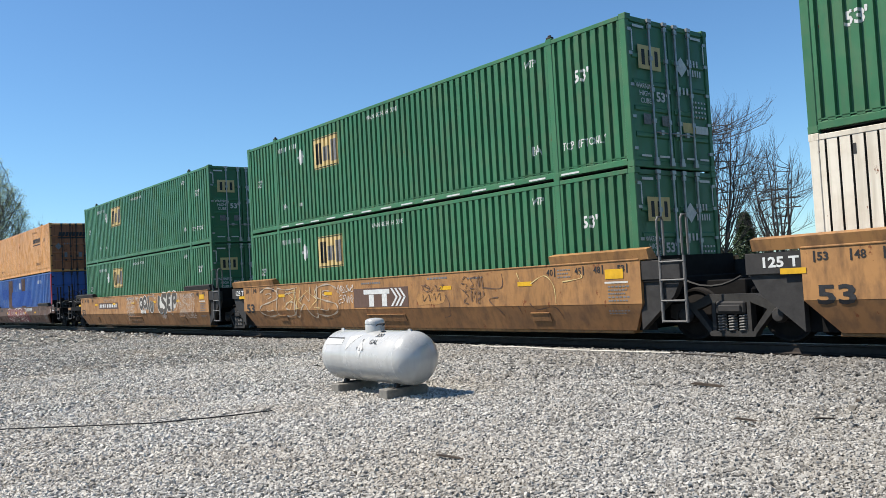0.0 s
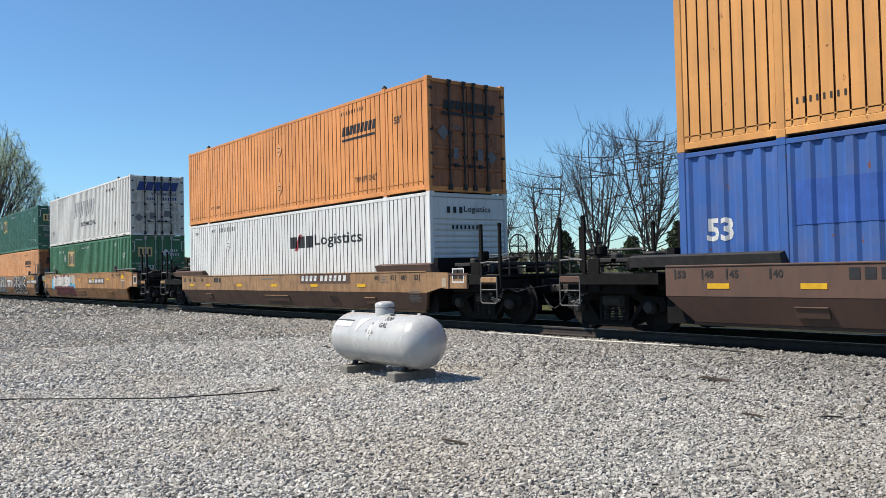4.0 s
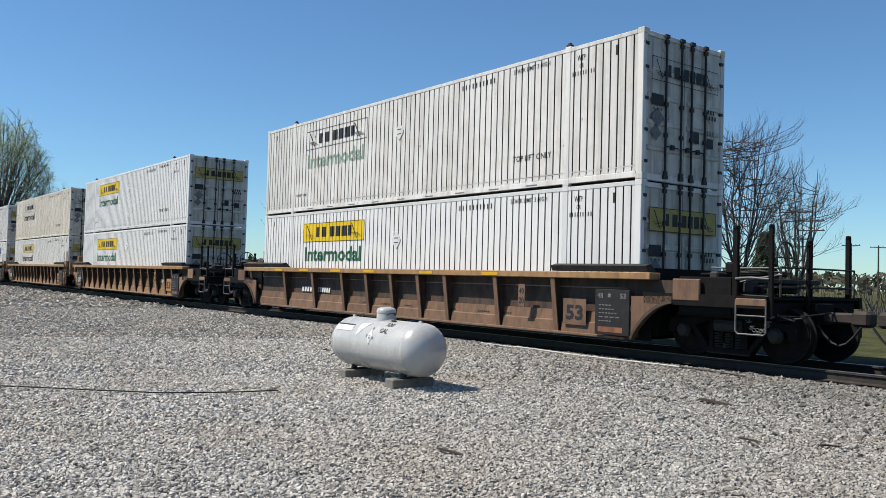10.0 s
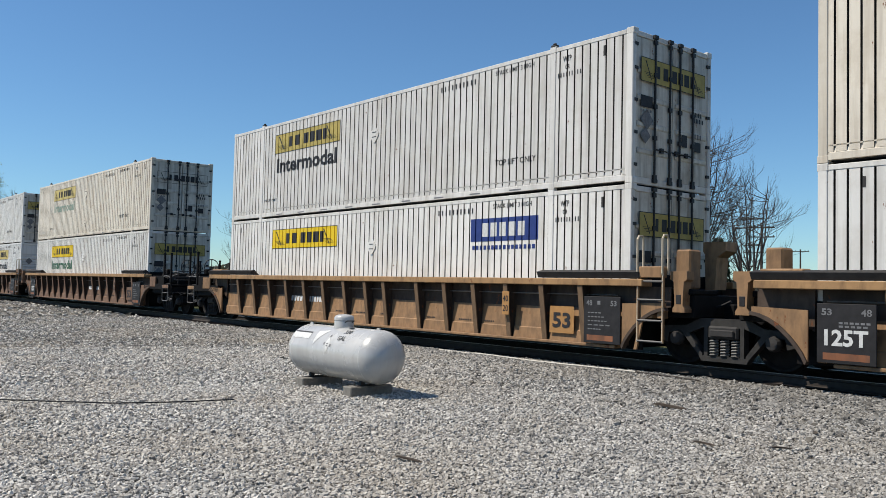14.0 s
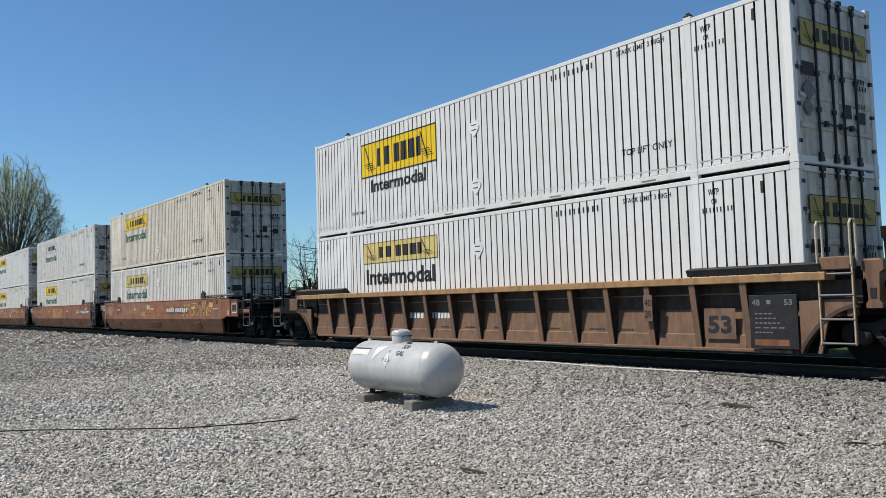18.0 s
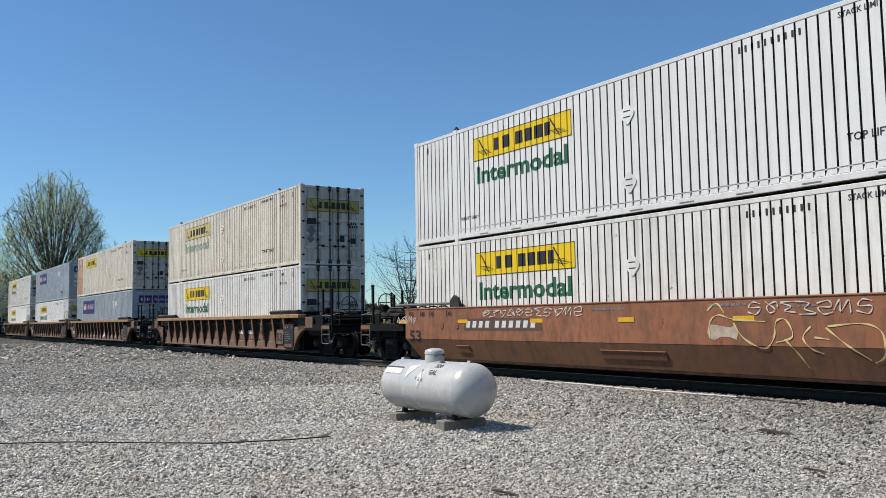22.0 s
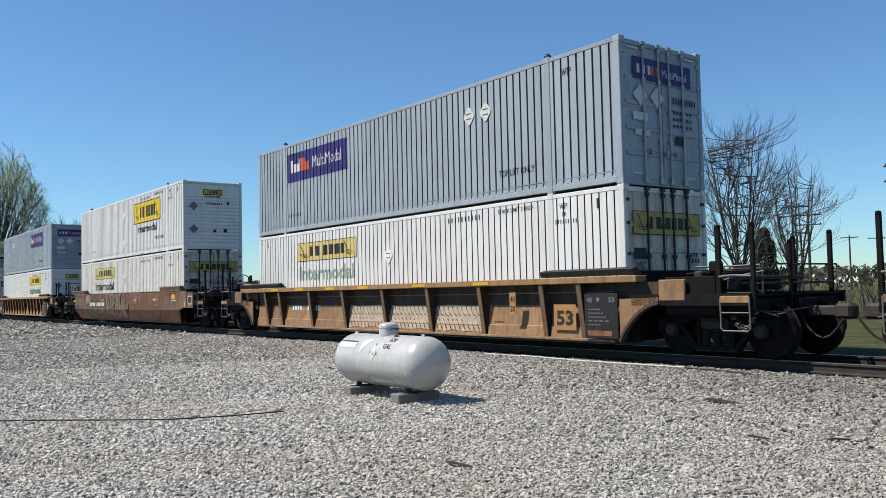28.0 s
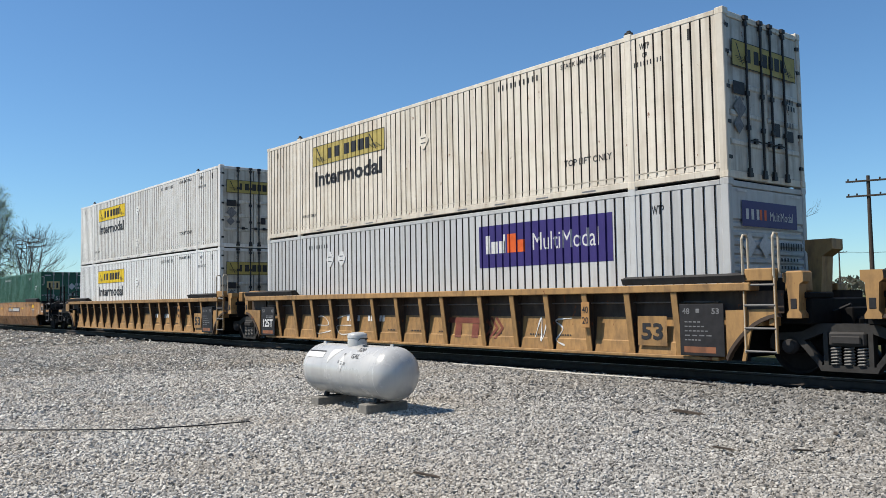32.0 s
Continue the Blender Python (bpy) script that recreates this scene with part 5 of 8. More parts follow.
def ribbon(bm, pts, w, wob=0.35):
    """A flat brush stroke through the points, its width wavering by wob."""
    fine = []
    n = len(pts)
    for i in range(n - 1):
        p0, p1, p2, p3 = (Vector(pts[max(0, min(n - 1, i + d))]) for d in (-1, 0, 1, 2))
        for k in range(7):
            t = k / 7
            fine.append(0.5 * ((2 * p1) + (p2 - p0) * t + (2 * p0 - 5 * p1 + 4 * p2 - p3) * t * t + (3 * p1 - p0 - 3 * p2 + p3) * t ** 3))
    fine.append(Vector(pts[-1]))
    left, right = [], []
    for i, p in enumerate(fine):
        d = fine[min(i + 1, len(fine) - 1)] - fine[max(i - 1, 0)]
        nrm = Vector((-d.y, d.x)).normalized() if d.length > 1e-6 else Vector((0, 1))
        q = w * (1 - wob + wob * math.sin(i * 0.9))
        left.append(bm.verts.new((p.x + nrm.x * q, -0.00004 * i, p.y + nrm.y * q)))
        right.append(bm.verts.new((p.x - nrm.x * q, -0.00004 * i, p.y - nrm.y * q)))
    for i in range(len(fine) - 1):
        bm.faces.new((left[i], left[i + 1], right[i + 1], right[i]))


# curls without meaning, in a unit square
GLYPHS = (((0.1, 0.1), (0.5, 0.95), (0.9, 0.2), (0.3, 0.3), (0.7, 0.8)), ((0.1, 0.8), (0.6, 1.0), (0.85, 0.5), (0.2, 0.45), (0.5, 0.0), (0.95, 0.15)), ((0.05, 0.5), (0.4, 0.95), (0.8, 0.6), (0.4, 0.1), (0.15, 0.35), (0.95, 0.95)),
          ((0.05, 0.0), (0.28, 0.95), (0.6, 0.15), (0.82, 1.0), (0.98, 0.3)), ((0.95, 0.05), (0.3, 0.2), (0.62, 0.6), (0.08, 0.9), (0.9, 0.98)), ((0.0, 0.3), (0.3, 0.05), (0.55, 0.95), (0.25, 0.7), (0.9, 0.4), (0.7, 0.0)))


def turned(shape, k):
    return [(1 - q[0] if k % 2 else q[0], 1 - q[1] if k % 3 == 1 else q[1]) for q in shape]


def graffiti(car, seed, x0, x1, z0, z1, fill, line, letters_n=5, weight=0.03, y=-CAR_W - 0.006):
    """Spray-painted tag: thick outlined strokes in letter-like curves that spell nothing."""
    rng = random.Random(seed)
    step = (x1 - x0) / letters_n
    for k in range(letters_n):
        lean = rng.uniform(-0.06, 0.16)
        zlo, zhi = z0 + rng.uniform(0, 0.12) * (z1 - z0), z1 - rng.uniform(0, 0.12) * (z1 - z0)
        pts = [(x0 + step * (k + q[0] + rng.uniform(-0.07, 0.07)) + lean * (q[1] - 0.5), zlo + (zhi - zlo) * min(1, max(0, q[1] + rng.uniform(-0.04, 0.04)))) for q in turned(rng.choice(GLYPHS), k + seed)]
        if fill:
            w = min(0.20 * step, 0.17 * (z1 - z0))
            inner = [(p[0], min(max(p[1], z0 + w + weight), z1 - w - weight)) for p in pts]
            on_car(car, "graffiti_line", ("line", seed, k), lambda bm: ribbon(bm, inner, w + weight), line, y if y == BAY else y + 0.0012 * (k % 2))
            on_car(car, "graffiti_fill", ("fill", seed, k), lambda bm: (ribbon(bm, inner, w), [setattr(v.co, "y", v.co.y - 0.004) for v in bm.verts]), fill, y if y == BAY else y + 0.0012 * (k % 2))
        else:
            on_car(car, "graffiti_line", ("line", seed, k), lambda bm: ribbon(bm, pts, weight), line, y if y == BAY else y - 0.002 - 0.0012 * (k % 2))


# rounded and angular outlines without meaning, strokes in a unit square
ROUND = ((((0.12, 0.02), (0.08, 0.5), (0.10, 0.92), (0.35, 1.0), (0.75, 0.96), (0.92, 0.74), (0.75, 0.52), (0.52, 0.55), (0.48, 0.72), (0.62, 0.78)), ((0.12, 0.02), (0.5, 0.10), (0.95, 0.04)), ((0.40, 0.5), (0.45, 0.25), (0.9, 0.2))),
         (((0.9, 0.85), (0.6, 1.0), (0.2, 0.9), (0.1, 0.65), (0.45, 0.5), (0.85, 0.38), (0.9, 0.15), (0.5, 0.0), (0.1, 0.08)), ((0.65, 0.78), (0.45, 0.80), (0.38, 0.70), (0.6, 0.6)), ((0.3, 0.22), (0.55, 0.18), (0.62, 0.28))),
         (((0.05, 0.0), (0.08, 0.95), (0.3, 0.98), (0.55, 0.6), (0.8, 1.0), (0.95, 0.9), (0.9, 0.05)), ((0.3, 0.05), (0.35, 0.5), (0.55, 0.3), (0.7, 0.5), (0.68, 0.05))))
SHARP = ((((0.05, 0.0), (0.15, 1.0)), ((0.45, 0.0), (0.30, 0.55)), ((0.30, 0.55), (0.75, 1.0)), ((0.15, 1.0), (0.5, 0.95)), ((0.30, 0.55), (0.95, 0.02))),
         (((0.1, 0.95), (0.9, 1.0)), ((0.2, 0.55), (0.7, 0.6)), ((0.1, 0.95), (0.25, 0.1)), ((0.25, 0.1), (0.85, 0.0)), ((0.45, 0.8), (0.5, 0.3)), ((0.5, 0.3), (0.8, 0.25))))


def ragged(bm, x0, x1, z0, z1, rng, rag=0.07):
    """A sprayed patch with an uneven edge."""
    n = max(4, int((x1 - x0) / 0.35))
    xs = [x0 + (x1 - x0) * k / n for k in range(n + 1)]
    top = [(x + rng.uniform(-0.05, 0.05), z1 - rng.uniform(0, rag)) for x in xs]
    low = [(x + rng.uniform(-0.05, 0.05), z0 + rng.uniform(0, rag)) for x in xs]
    quad(bm, low + [(x1 + rag, (z0 + z1) / 2)] + top[::-1] + [(x0 - rag, (z0 + z1) / 2)])


def mural(car, seed, patches, spans, shapes, line, weight=0.022, y=-CAR_W - 0.006):
    """Large sprayed piece: overlapping patches of colour, and thin outlines over them. spans: where each outline stands (x0, x1, z0, z1)."""
    rng = random.Random(seed)
    for k, (x0, x1, z0, z1, mat) in enumerate(patches):
        on_car(car, "graffiti_fill", ("patch", seed, k), lambda bm: ragged(bm, x0, x1, z0, z1, rng), mat, y if y == BAY else y - 0.0012 * k)
    over = y if y == BAY else y - 0.0012 * len(patches) - 0.002
    for k, (x0, x1, z0, z1) in enumerate(spans):
        shape = shapes[(k * 2 + seed) % len(shapes)]
        def strokes(bm):
            for j, stroke in enumerate(shape):
                ribbon(bm, [(x0 + (x1 - x0) * (1 - q[0] if k % 2 == 0 else q[0]), z0 + (z1 - z0) * (1 - q[1] if k % 3 else q[1])) for q in stroke], weight * (1.2 if j == 0 else 0.85))
            for v in bm.verts:
                v.co.y -= 0.004
        on_car(car, "graffiti_line", ("outline", seed, k), strokes, line, over)


def row_of(x0, x1, z0, z1, n, overlap=0.08):
    w = (x1 - x0) / n
    return [(x0 + w * k - overlap * w, x0 + w * (k + 1) + overlap * w, z0, z1) for k in range(n)]


def spiked_panel(car, x0, x1, z0, z1, back, mark, n, seed, y=-CAR_W - 0.006):
    """Dark sprayed panel crossed by tall pale wedges."""
    rng = random.Random(seed)
    on_car(car, "graffiti_fill", ("panel", seed), lambda bm: rect(bm, x0, z0, x1 - x0, z1 - z0), back, y)
    step = (x1 - x0) / n
    for k in range(n):
        a, w = x0 + step * (k + 0.12), step * 0.30
        up = k % 2 == 0
        def wedges(bm):
            lo, hi = z0 + 0.04, z1 - 0.02
            if up:
                quad(bm, ((a, lo), (a + 0.10, lo), (a + w + 0.16, hi), (a + w + 0.05, hi)))
                quad(bm, ((a + w + 0.20, lo), (a + w + 0.30, lo), (a + w + 0.22, hi), (a + w + 0.17, hi)))
            else:
                quad(bm, ((a, hi), (a + 0.05, hi), (a + 0.26, (lo + hi) / 2), (a + 0.14, (lo + hi) / 2)))
                quad(bm, ((a + 0.10, lo), (a + 0.15, lo), (a + 0.27, (lo + hi) / 2 - 0.01), (a + 0.12, (lo + hi) / 2 - 0.01)))
                quad(bm, ((a + 0.38, lo + 0.05), (a + 0.43, lo + 0.05), (a + 0.36, hi), (a + 0.30, hi)))
        on_car(car, "graffiti_line", ("wedges", seed, k), wedges, mark, y - 0.003)


def sprayed(car, key, strokes, mat, weight, y=-CAR_W - 0.008):
    """Separate freehand strokes."""
    for k, pts in enumerate(strokes):
        on_car(car, "graffiti_line", (key, k), lambda bm: ribbon(bm, pts, weight), mat, y - 0.0008 * (k % 3))


def bubble(car, key, strokes, half, fill, rim_mat, rim=0.035, y=-CAR_W - 0.006):
    """Fat filled strokes with a pale rim; later ones overlap earlier ones."""
    for k, pts in enumerate(strokes):
        on_car(car, "graffiti_line", (key, "rim", k), lambda bm: ribbon(bm, pts, half + rim, 0.05), rim_mat, y - 0.0012 * (k % 2))
        on_car(car, "graffiti_fill", (key, "body", k), lambda bm: ribbon(bm, pts, half, 0.07), fill, y - 0.005 - 0.0012 * (k % 2))


def scrawl(car, seed, x0, x1, z0, z1, rows, n, mat, weight=0.009, y=-CAR_W - 0.010):
    """Rows of small thin tags one above another."""
    h = (z1 - z0) / rows
    for k in range(rows):
        inset = (x1 - x0) * 0.06 * ((k * 2 + seed) % 3)
        graffiti(car, seed * 10 + k, x0 + inset, x1 - inset * 0.5, z0 + h * k, z0 + h * (k + 1.05), None, mat, n, weight, y - 0.0006 * k)


def ring(x, z, r, rz=None):
    return [(x + r * math.cos(0.7 * k), z + (rz or r) * math.sin(0.7 * k)) for k in range(10)]


def car_marks(car, paint, kind, seed, number=-6.2, joined=True, top=1.68):
    """Stencils of a car's side: reporting bars, capacity figures and test panels."""
    rng = random.Random(seed)
    if kind == "smooth":
        if number:
            on_car(car, "patch", ("number_patch", number), lambda bm: rect(bm, number - 0.1, 1.13, 2.95, 0.29), "umber", -CAR_W - 0.003)
            on_car(car, "lettering", ("number", number), lambda bm: (bars(bm, number, 1.20, 0.92, 0.16, 4, 0.42, 0.22), bars(bm, number + 1.15, 1.20, 1.45, 0.16, 6, 0.42, 0.22)), "chalk", label="white reporting marks")
        if top > 1.5:
            on_car(car, "lettering", ("size", 0), lambda bm: text_into(bm, "53", -16.04, 0.83, 0.58, 0.30), "ink")
        else:
            on_car(car, "lettering", ("size", 2), lambda bm: (text_into(bm, "53", -4.6, 0.60, 0.4, 0.18), bars(bm, -13.0, 1.18, 0.62, 0.17, 3, 0.3)), "ink")
        high = top - 0.13
        on_car(car, "stencil", ("small", top), lambda bm: [(text_into(bm, word, x, high - 0.06, 0.17, 0.13), rect(bm, x + (0.21 if x > -8 else -0.06), high - 0.08, 0.03, 0.17)) for word, x in (("40", -2.12), ("45", -1.36), ("48", -0.88), ("53", -0.30), ("53", -16.0), ("48", -15.45), ("45", -14.98), ("40", -14.2))], "ink")
        on_car(car, "stencil", ("small_print", top), lambda bm: ([bars(bm, -0.55, high - 0.34 - 0.065 * k, 0.50 - 0.05 * (k % 3), 0.028, 6 + k % 3) for k in range(5)], [bars(bm, -1.82, high + 0.03 - 0.07 * k, 0.34 - 0.06 * (k % 2), 0.025, 5) for k in range(3)], bars(bm, -9.0, high, 0.9, 0.045, 9), bars(bm, -6.1, high + 0.02, 0.75, 0.045, 7), bars(bm, -4.6, high - 0.02, 0.5, 0.03, 6), bars(bm, -0.60, 0.76, 0.50, 0.025, 7), bars(bm, -0.60, 0.71, 0.40, 0.025, 6)), "fadedink")
        [on_car(car, "reflector", ("refl", q, top), lambda bm: rect(bm, q, top - 0.37, 0.42, 0.09), "gold", -CAR_W - 0.008, "yellow reflective patch") for q in (-16.6 if top > 1.5 else -15.4, -13.75, -10.95, -8.28, -5.62, -2.98)]
        if top > 1.5:
            on_car(car, "patch", ("plate_patch", paint), lambda bm: rect(bm, -0.60 if paint != "brown" else -1.0, 1.37, 0.43, 0.18), "gold" if paint != "brown" else "salmon", -CAR_W - 0.008)
            on_car(car, "patch", ("print_strip",), lambda bm: rect(bm, -0.62, 1.285, 0.55, 0.035), "offwhite", -CAR_W - 0.005)
        if paint == "brown":
            for q in (-14.48, -13.80, -2.36, -1.67):
                part("drain_ring", "drain_ring", lambda bm: wheel_ring(bm, ((0.072, 0.0), (0.098, 0.0), (0.094, -0.014), (0.076, -0.014)), 14), "brown", car, (q, -CAR_W, 1.26))
                part("drain_hole", "drain_hole", lambda bm: wheel_ring(bm, ((0.0, -0.003), (0.074, -0.003)), 14), "ink", car, (q, -CAR_W, 1.26))
    else:
        on_car(car, "lettering", ("size_plate", 0), lambda bm: rect(bm, -1.80, 0.60, 0.62, 0.52), {"tan": "tanplate", "rustcar": "ribrust"}.get(paint, paint), -1.462)
        on_car(car, "lettering", ("size", 1), lambda bm: text_into(bm, "53", -1.72, 0.70, 0.46, 0.30), "ink", -1.468)
        on_car(car, "stencil", ("plate_print",), lambda bm: [bars(bm, -0.74, 1.02 - 0.075 * k, 0.30 + 0.07 * (k * 5 % 4), 0.02, 4 + k % 3) for k in range(5)], "fadedink", -1.579)
        part("size_plate", ("size_plate", paint), lambda bm: box(bm, -0.10, 0.10, -0.006, 0.006, -0.24, 0.24, 0.003), "ribrust" if paint == "rustcar" else "tanplate", car, (-2.91, -1.588, 1.14))
        on_car(car, "lettering", ("size_forty",), lambda bm: text_into(bm, "40", -2.985, 1.17, 0.15, 0.13), "ink", -1.598)
        on_car(car, "lettering", ("size_twenty",), lambda bm: text_into(bm, "20", -2.985, 0.97, 0.15, 0.13), "ink", -1.598)
        on_car(car, "stencil", ("plate_size",), lambda bm: (text_into(bm, "48", -0.78, 1.16, 0.14, 0.1), text_into(bm, "53", -0.22, 1.16, 0.14, 0.1), rect(bm, -0.52, 1.18, 0.07, 0.07)), "fadedink", -1.579)
        if joined:
            on_car(car, "stencil", ("plate_size_b",), lambda bm: (text_into(bm, "53", -LENGTH + 0.2, 1.16, 0.15, 0.1), text_into(bm, "48", -LENGTH + 0.76, 1.16, 0.15, 0.1), bars(bm, -LENGTH + 0.45, 1.04, 0.44, 0.03, 6), bars(bm, -LENGTH + 0.45, 0.99, 0.4, 0.03, 5)), "fadedink", -1.579)
            on_car(car, "lettering", ("cap",), lambda bm: text_into(bm, "125T", -LENGTH + 0.24, 0.72, 0.62, 0.24), "chalk", -1.579)
        on_car(car, "patch", ("safety",), lambda bm: rect(bm, -0.76, 0.52, 0.6, 0.10), "brown", -1.579)
        if joined:
            on_car(car, "patch", ("safety", 1), lambda bm: rect(bm, -LENGTH + 0.22, 0.52, 0.66, 0.10), "brown", -1.579)
        on_car(car, "lettering", ("number", number), lambda bm: (bars(bm, number, 0.94, 0.62, 0.15, 4, 0.3), bars(bm, number + 1.0, 0.94, 0.74, 0.15, 6, 0.3)), "chalk", BAY, "white reporting marks")
        on_car(car, "stencil", ("chord_print",), lambda bm: (bars(bm, -7.6, 1.57, 0.8, 0.05, 9), bars(bm, -2.6, 1.57, 0.7, 0.05, 8), bars(bm, -11.0, 1.57, 0.6, 0.05, 8)), "ink")
        on_car(car, "stencil", ("web_print",), lambda bm: [bars(bm, -3.8 - 0.97 * k + rng.uniform(0, .2), 0.72, 0.3 + 0.1 * (k % 2), 0.03, 5 + k % 3, 0.4) for k in range(7) if k != 3], "ink", BAY)


M["tanplate"] = plain("tan_plate", (0.350, 0.182, 0.065), 0.65, 0.0, 0.2, 4)
RIBS_15 = [-0.93, -1.93, -2.93, -3.93, -4.9, -5.9, -7.2, -8.0, -8.97, -10.0, -11.0, -12.0, -13.0, -14.0, -15.0]
RIBS_9 = [-1.99, -3.79, -5.63, -6.74, -7.95, -9.16, -10.46, -12.19, -14.05]
RIBS_11 = [-0.98, -2.04, -4.05, -6.05, -8.06, -10.14, -12.11, -14.13, -15.15]
RIBS_EVEN = [-0.85 - 1.016 * k for k in range(15)]


def well_car(i, kind, paint, front, back, label, ribs=None, peak=False, top=1.68, low=0.40, number=-6.2, flap="dgrey", bay=1.10):
    car = new("well_car")
    tagged(car, label, "railway wagon", "well cars of the freight train")
    if kind == "smooth":
        smooth_side(car, paint, top, low)
    else:
        ribbed_side(car, paint, ribs or RIBS_15, joined=back == "joint", bay=bay)
    part("well_floor", "well_floor", lambda bm: (box(bm, -LENGTH + 0.2, -0.2, -1.15, 1.15, 0.40, 0.44), [box(bm, xx - 0.15, xx + 0.15, -1.2, 1.2, 0.36, 0.50) for xx in (-0.6, -4.5, -8.1, -11.7, -15.6)]), "black", car)
    for s, x, how in ((1, 0.0, front), (-1, -LENGTH, back)):
        if how == "coupler":
            coupler_end(car, s, x, paint, "smooth" if kind == "smooth" else "bright")
        else:
            joint_end(car, s, x, paint, kind, s < 0)
    guide_flap(car, -2.0, 0.42, flap, peak, top - 1.68 if kind == "smooth" else -0.02, 0.18 if kind == "smooth" else 0.11)
    guide_flap(car, -LENGTH - 0.9, -14.05, flap, peak, top - 1.68 if kind == "smooth" else -0.02, 0.18 if kind == "smooth" else 0.11)
    car_marks(car, paint, kind, i, number, back == "joint", top)
    if kind == "smooth" and front == "coupler":
        part("placard_board", ("board", paint, top), lambda bm: box(bm, 1.05, 1.75, -1.57, -1.53, 1.0, top - 0.04, 0.01), paint, car)
        part("end_plate", ("end_plate", paint, top), lambda bm: prism(bm, ((0.2, 0.902), (0.2, top), (1.05, top - 0.02), (1.05, 1.0), (0.75, 1.02)), "y", -1.595, -1.53), paint, car)
        part("board_frame", ("board_frame", top), lambda bm: (box(bm, 1.05, 1.09, -1.585, -1.565, 1.0, top - 0.04), box(bm, 1.71, 1.75, -1.585, -1.565, 1.0, top - 0.04), box(bm, 1.09, 1.71, -1.585, -1.565, top - 0.08, top - 0.04)), "umber", car)
        on_car(car, "stencil", ("board", 0), lambda bm: frame_lines(bm, 1.19, 1.14, 0.44, 0.34, 0.03), "chalk", -1.574)
        on_car(car, "stencil", ("board", 1), lambda bm: rect(bm, 1.225, 1.23, 0.16, 0.21), "dgrey", -1.576)
        on_car(car, "stencil", ("board", 2), lambda bm: rect(bm, 1.43, 1.23, 0.16, 0.21), "dgrey", -1.576)
        on_car(car, "stencil", ("board", 3), lambda bm: rect(bm, 0.82, 1.05, 0.16, 0.2), "dimspray", -1.60)
    return car


def brand_plate(car, x, z, w, h, back, mark, y=-CAR_W - 0.006):
    """Panel with plain blocks in the place of the owner's initials."""
    if back:
        on_car(car, "logo_panel", ("owner", x), lambda bm: rect(bm, x, z, w, h), back, y)
    def blocks(bm):
        rect(bm, x + 0.20 * w, z + 0.68 * h, 0.48 * w, 0.24 * h)
        for a in (0.30, 0.54):
            rect(bm, x + a * w, z + 0.04 * h, 0.09 * w, 0.62 * h)
        for a in (0.70, 0.77, 0.84):
            q, d = x + a * w, 0.085 * w
            quad(bm, ((q, z + 0.94 * h), (q + d, z + 0.5 * h), (q + d + 0.035 * w, z + 0.5 * h), (q + 0.035 * w, z + 0.94 * h)))
            quad(bm, ((q, z + 0.04 * h), (q + 0.035 * w, z + 0.04 * h), (q + d + 0.035 * w, z + 0.49 * h), (q + d, z + 0.49 * h)))
    on_car(car, "logo_mark", ("owner_bars", x), blocks, mark, y if y == BAY else y - 0.004)


# ---------------------------------------------------------------- ground and track
def ground_z(x, y):
    n = noise.noise(Vector((x * 0.18, y * 0.18, 0))) * 0.03 + noise.noise(Vector((x * 0.7, y * 0.7, 5))) * 0.010
    return n * max(0.0, min(1.0, (12.0 - y) / 2.0)) * (1.0 if x * x + y * y < 3600 else 0.4) - (0.02 if y > 12 else 0)


def build_ground():
    xs = np.concatenate([[-1500, -700, -350, -200, -120, -80], np.arange(-60, 12.1, 0.6), [20, 40, 90, 200, 500, 1500]])
    ys = np.concatenate([[-1500, -500, -150, -50, -20, -8], np.arange(-2, 18.1, 0.5), [20, 24, 30, 45, 80, 200, 600, 1500]])
    me = bpy.data.meshes.new("ground")
    vs = [(float(x), float(y), ground_z(float(x), float(y))) for y in ys for x in xs]
    w = len(xs)
    fs = [(j * w + i, j * w + i + 1, (j + 1) * w + i + 1, (j + 1) * w + i) for j in range(len(ys) - 1) for i in range(w - 1)]
    me.from_pydata(vs, [], fs)
    me.materials.append(M["ground"])
    for p in me.polygons:
        p.use_smooth = True
    return tagged(new("ground", me), "flat yard of pale grey crushed stone beside grass", "ground", kind="structure")


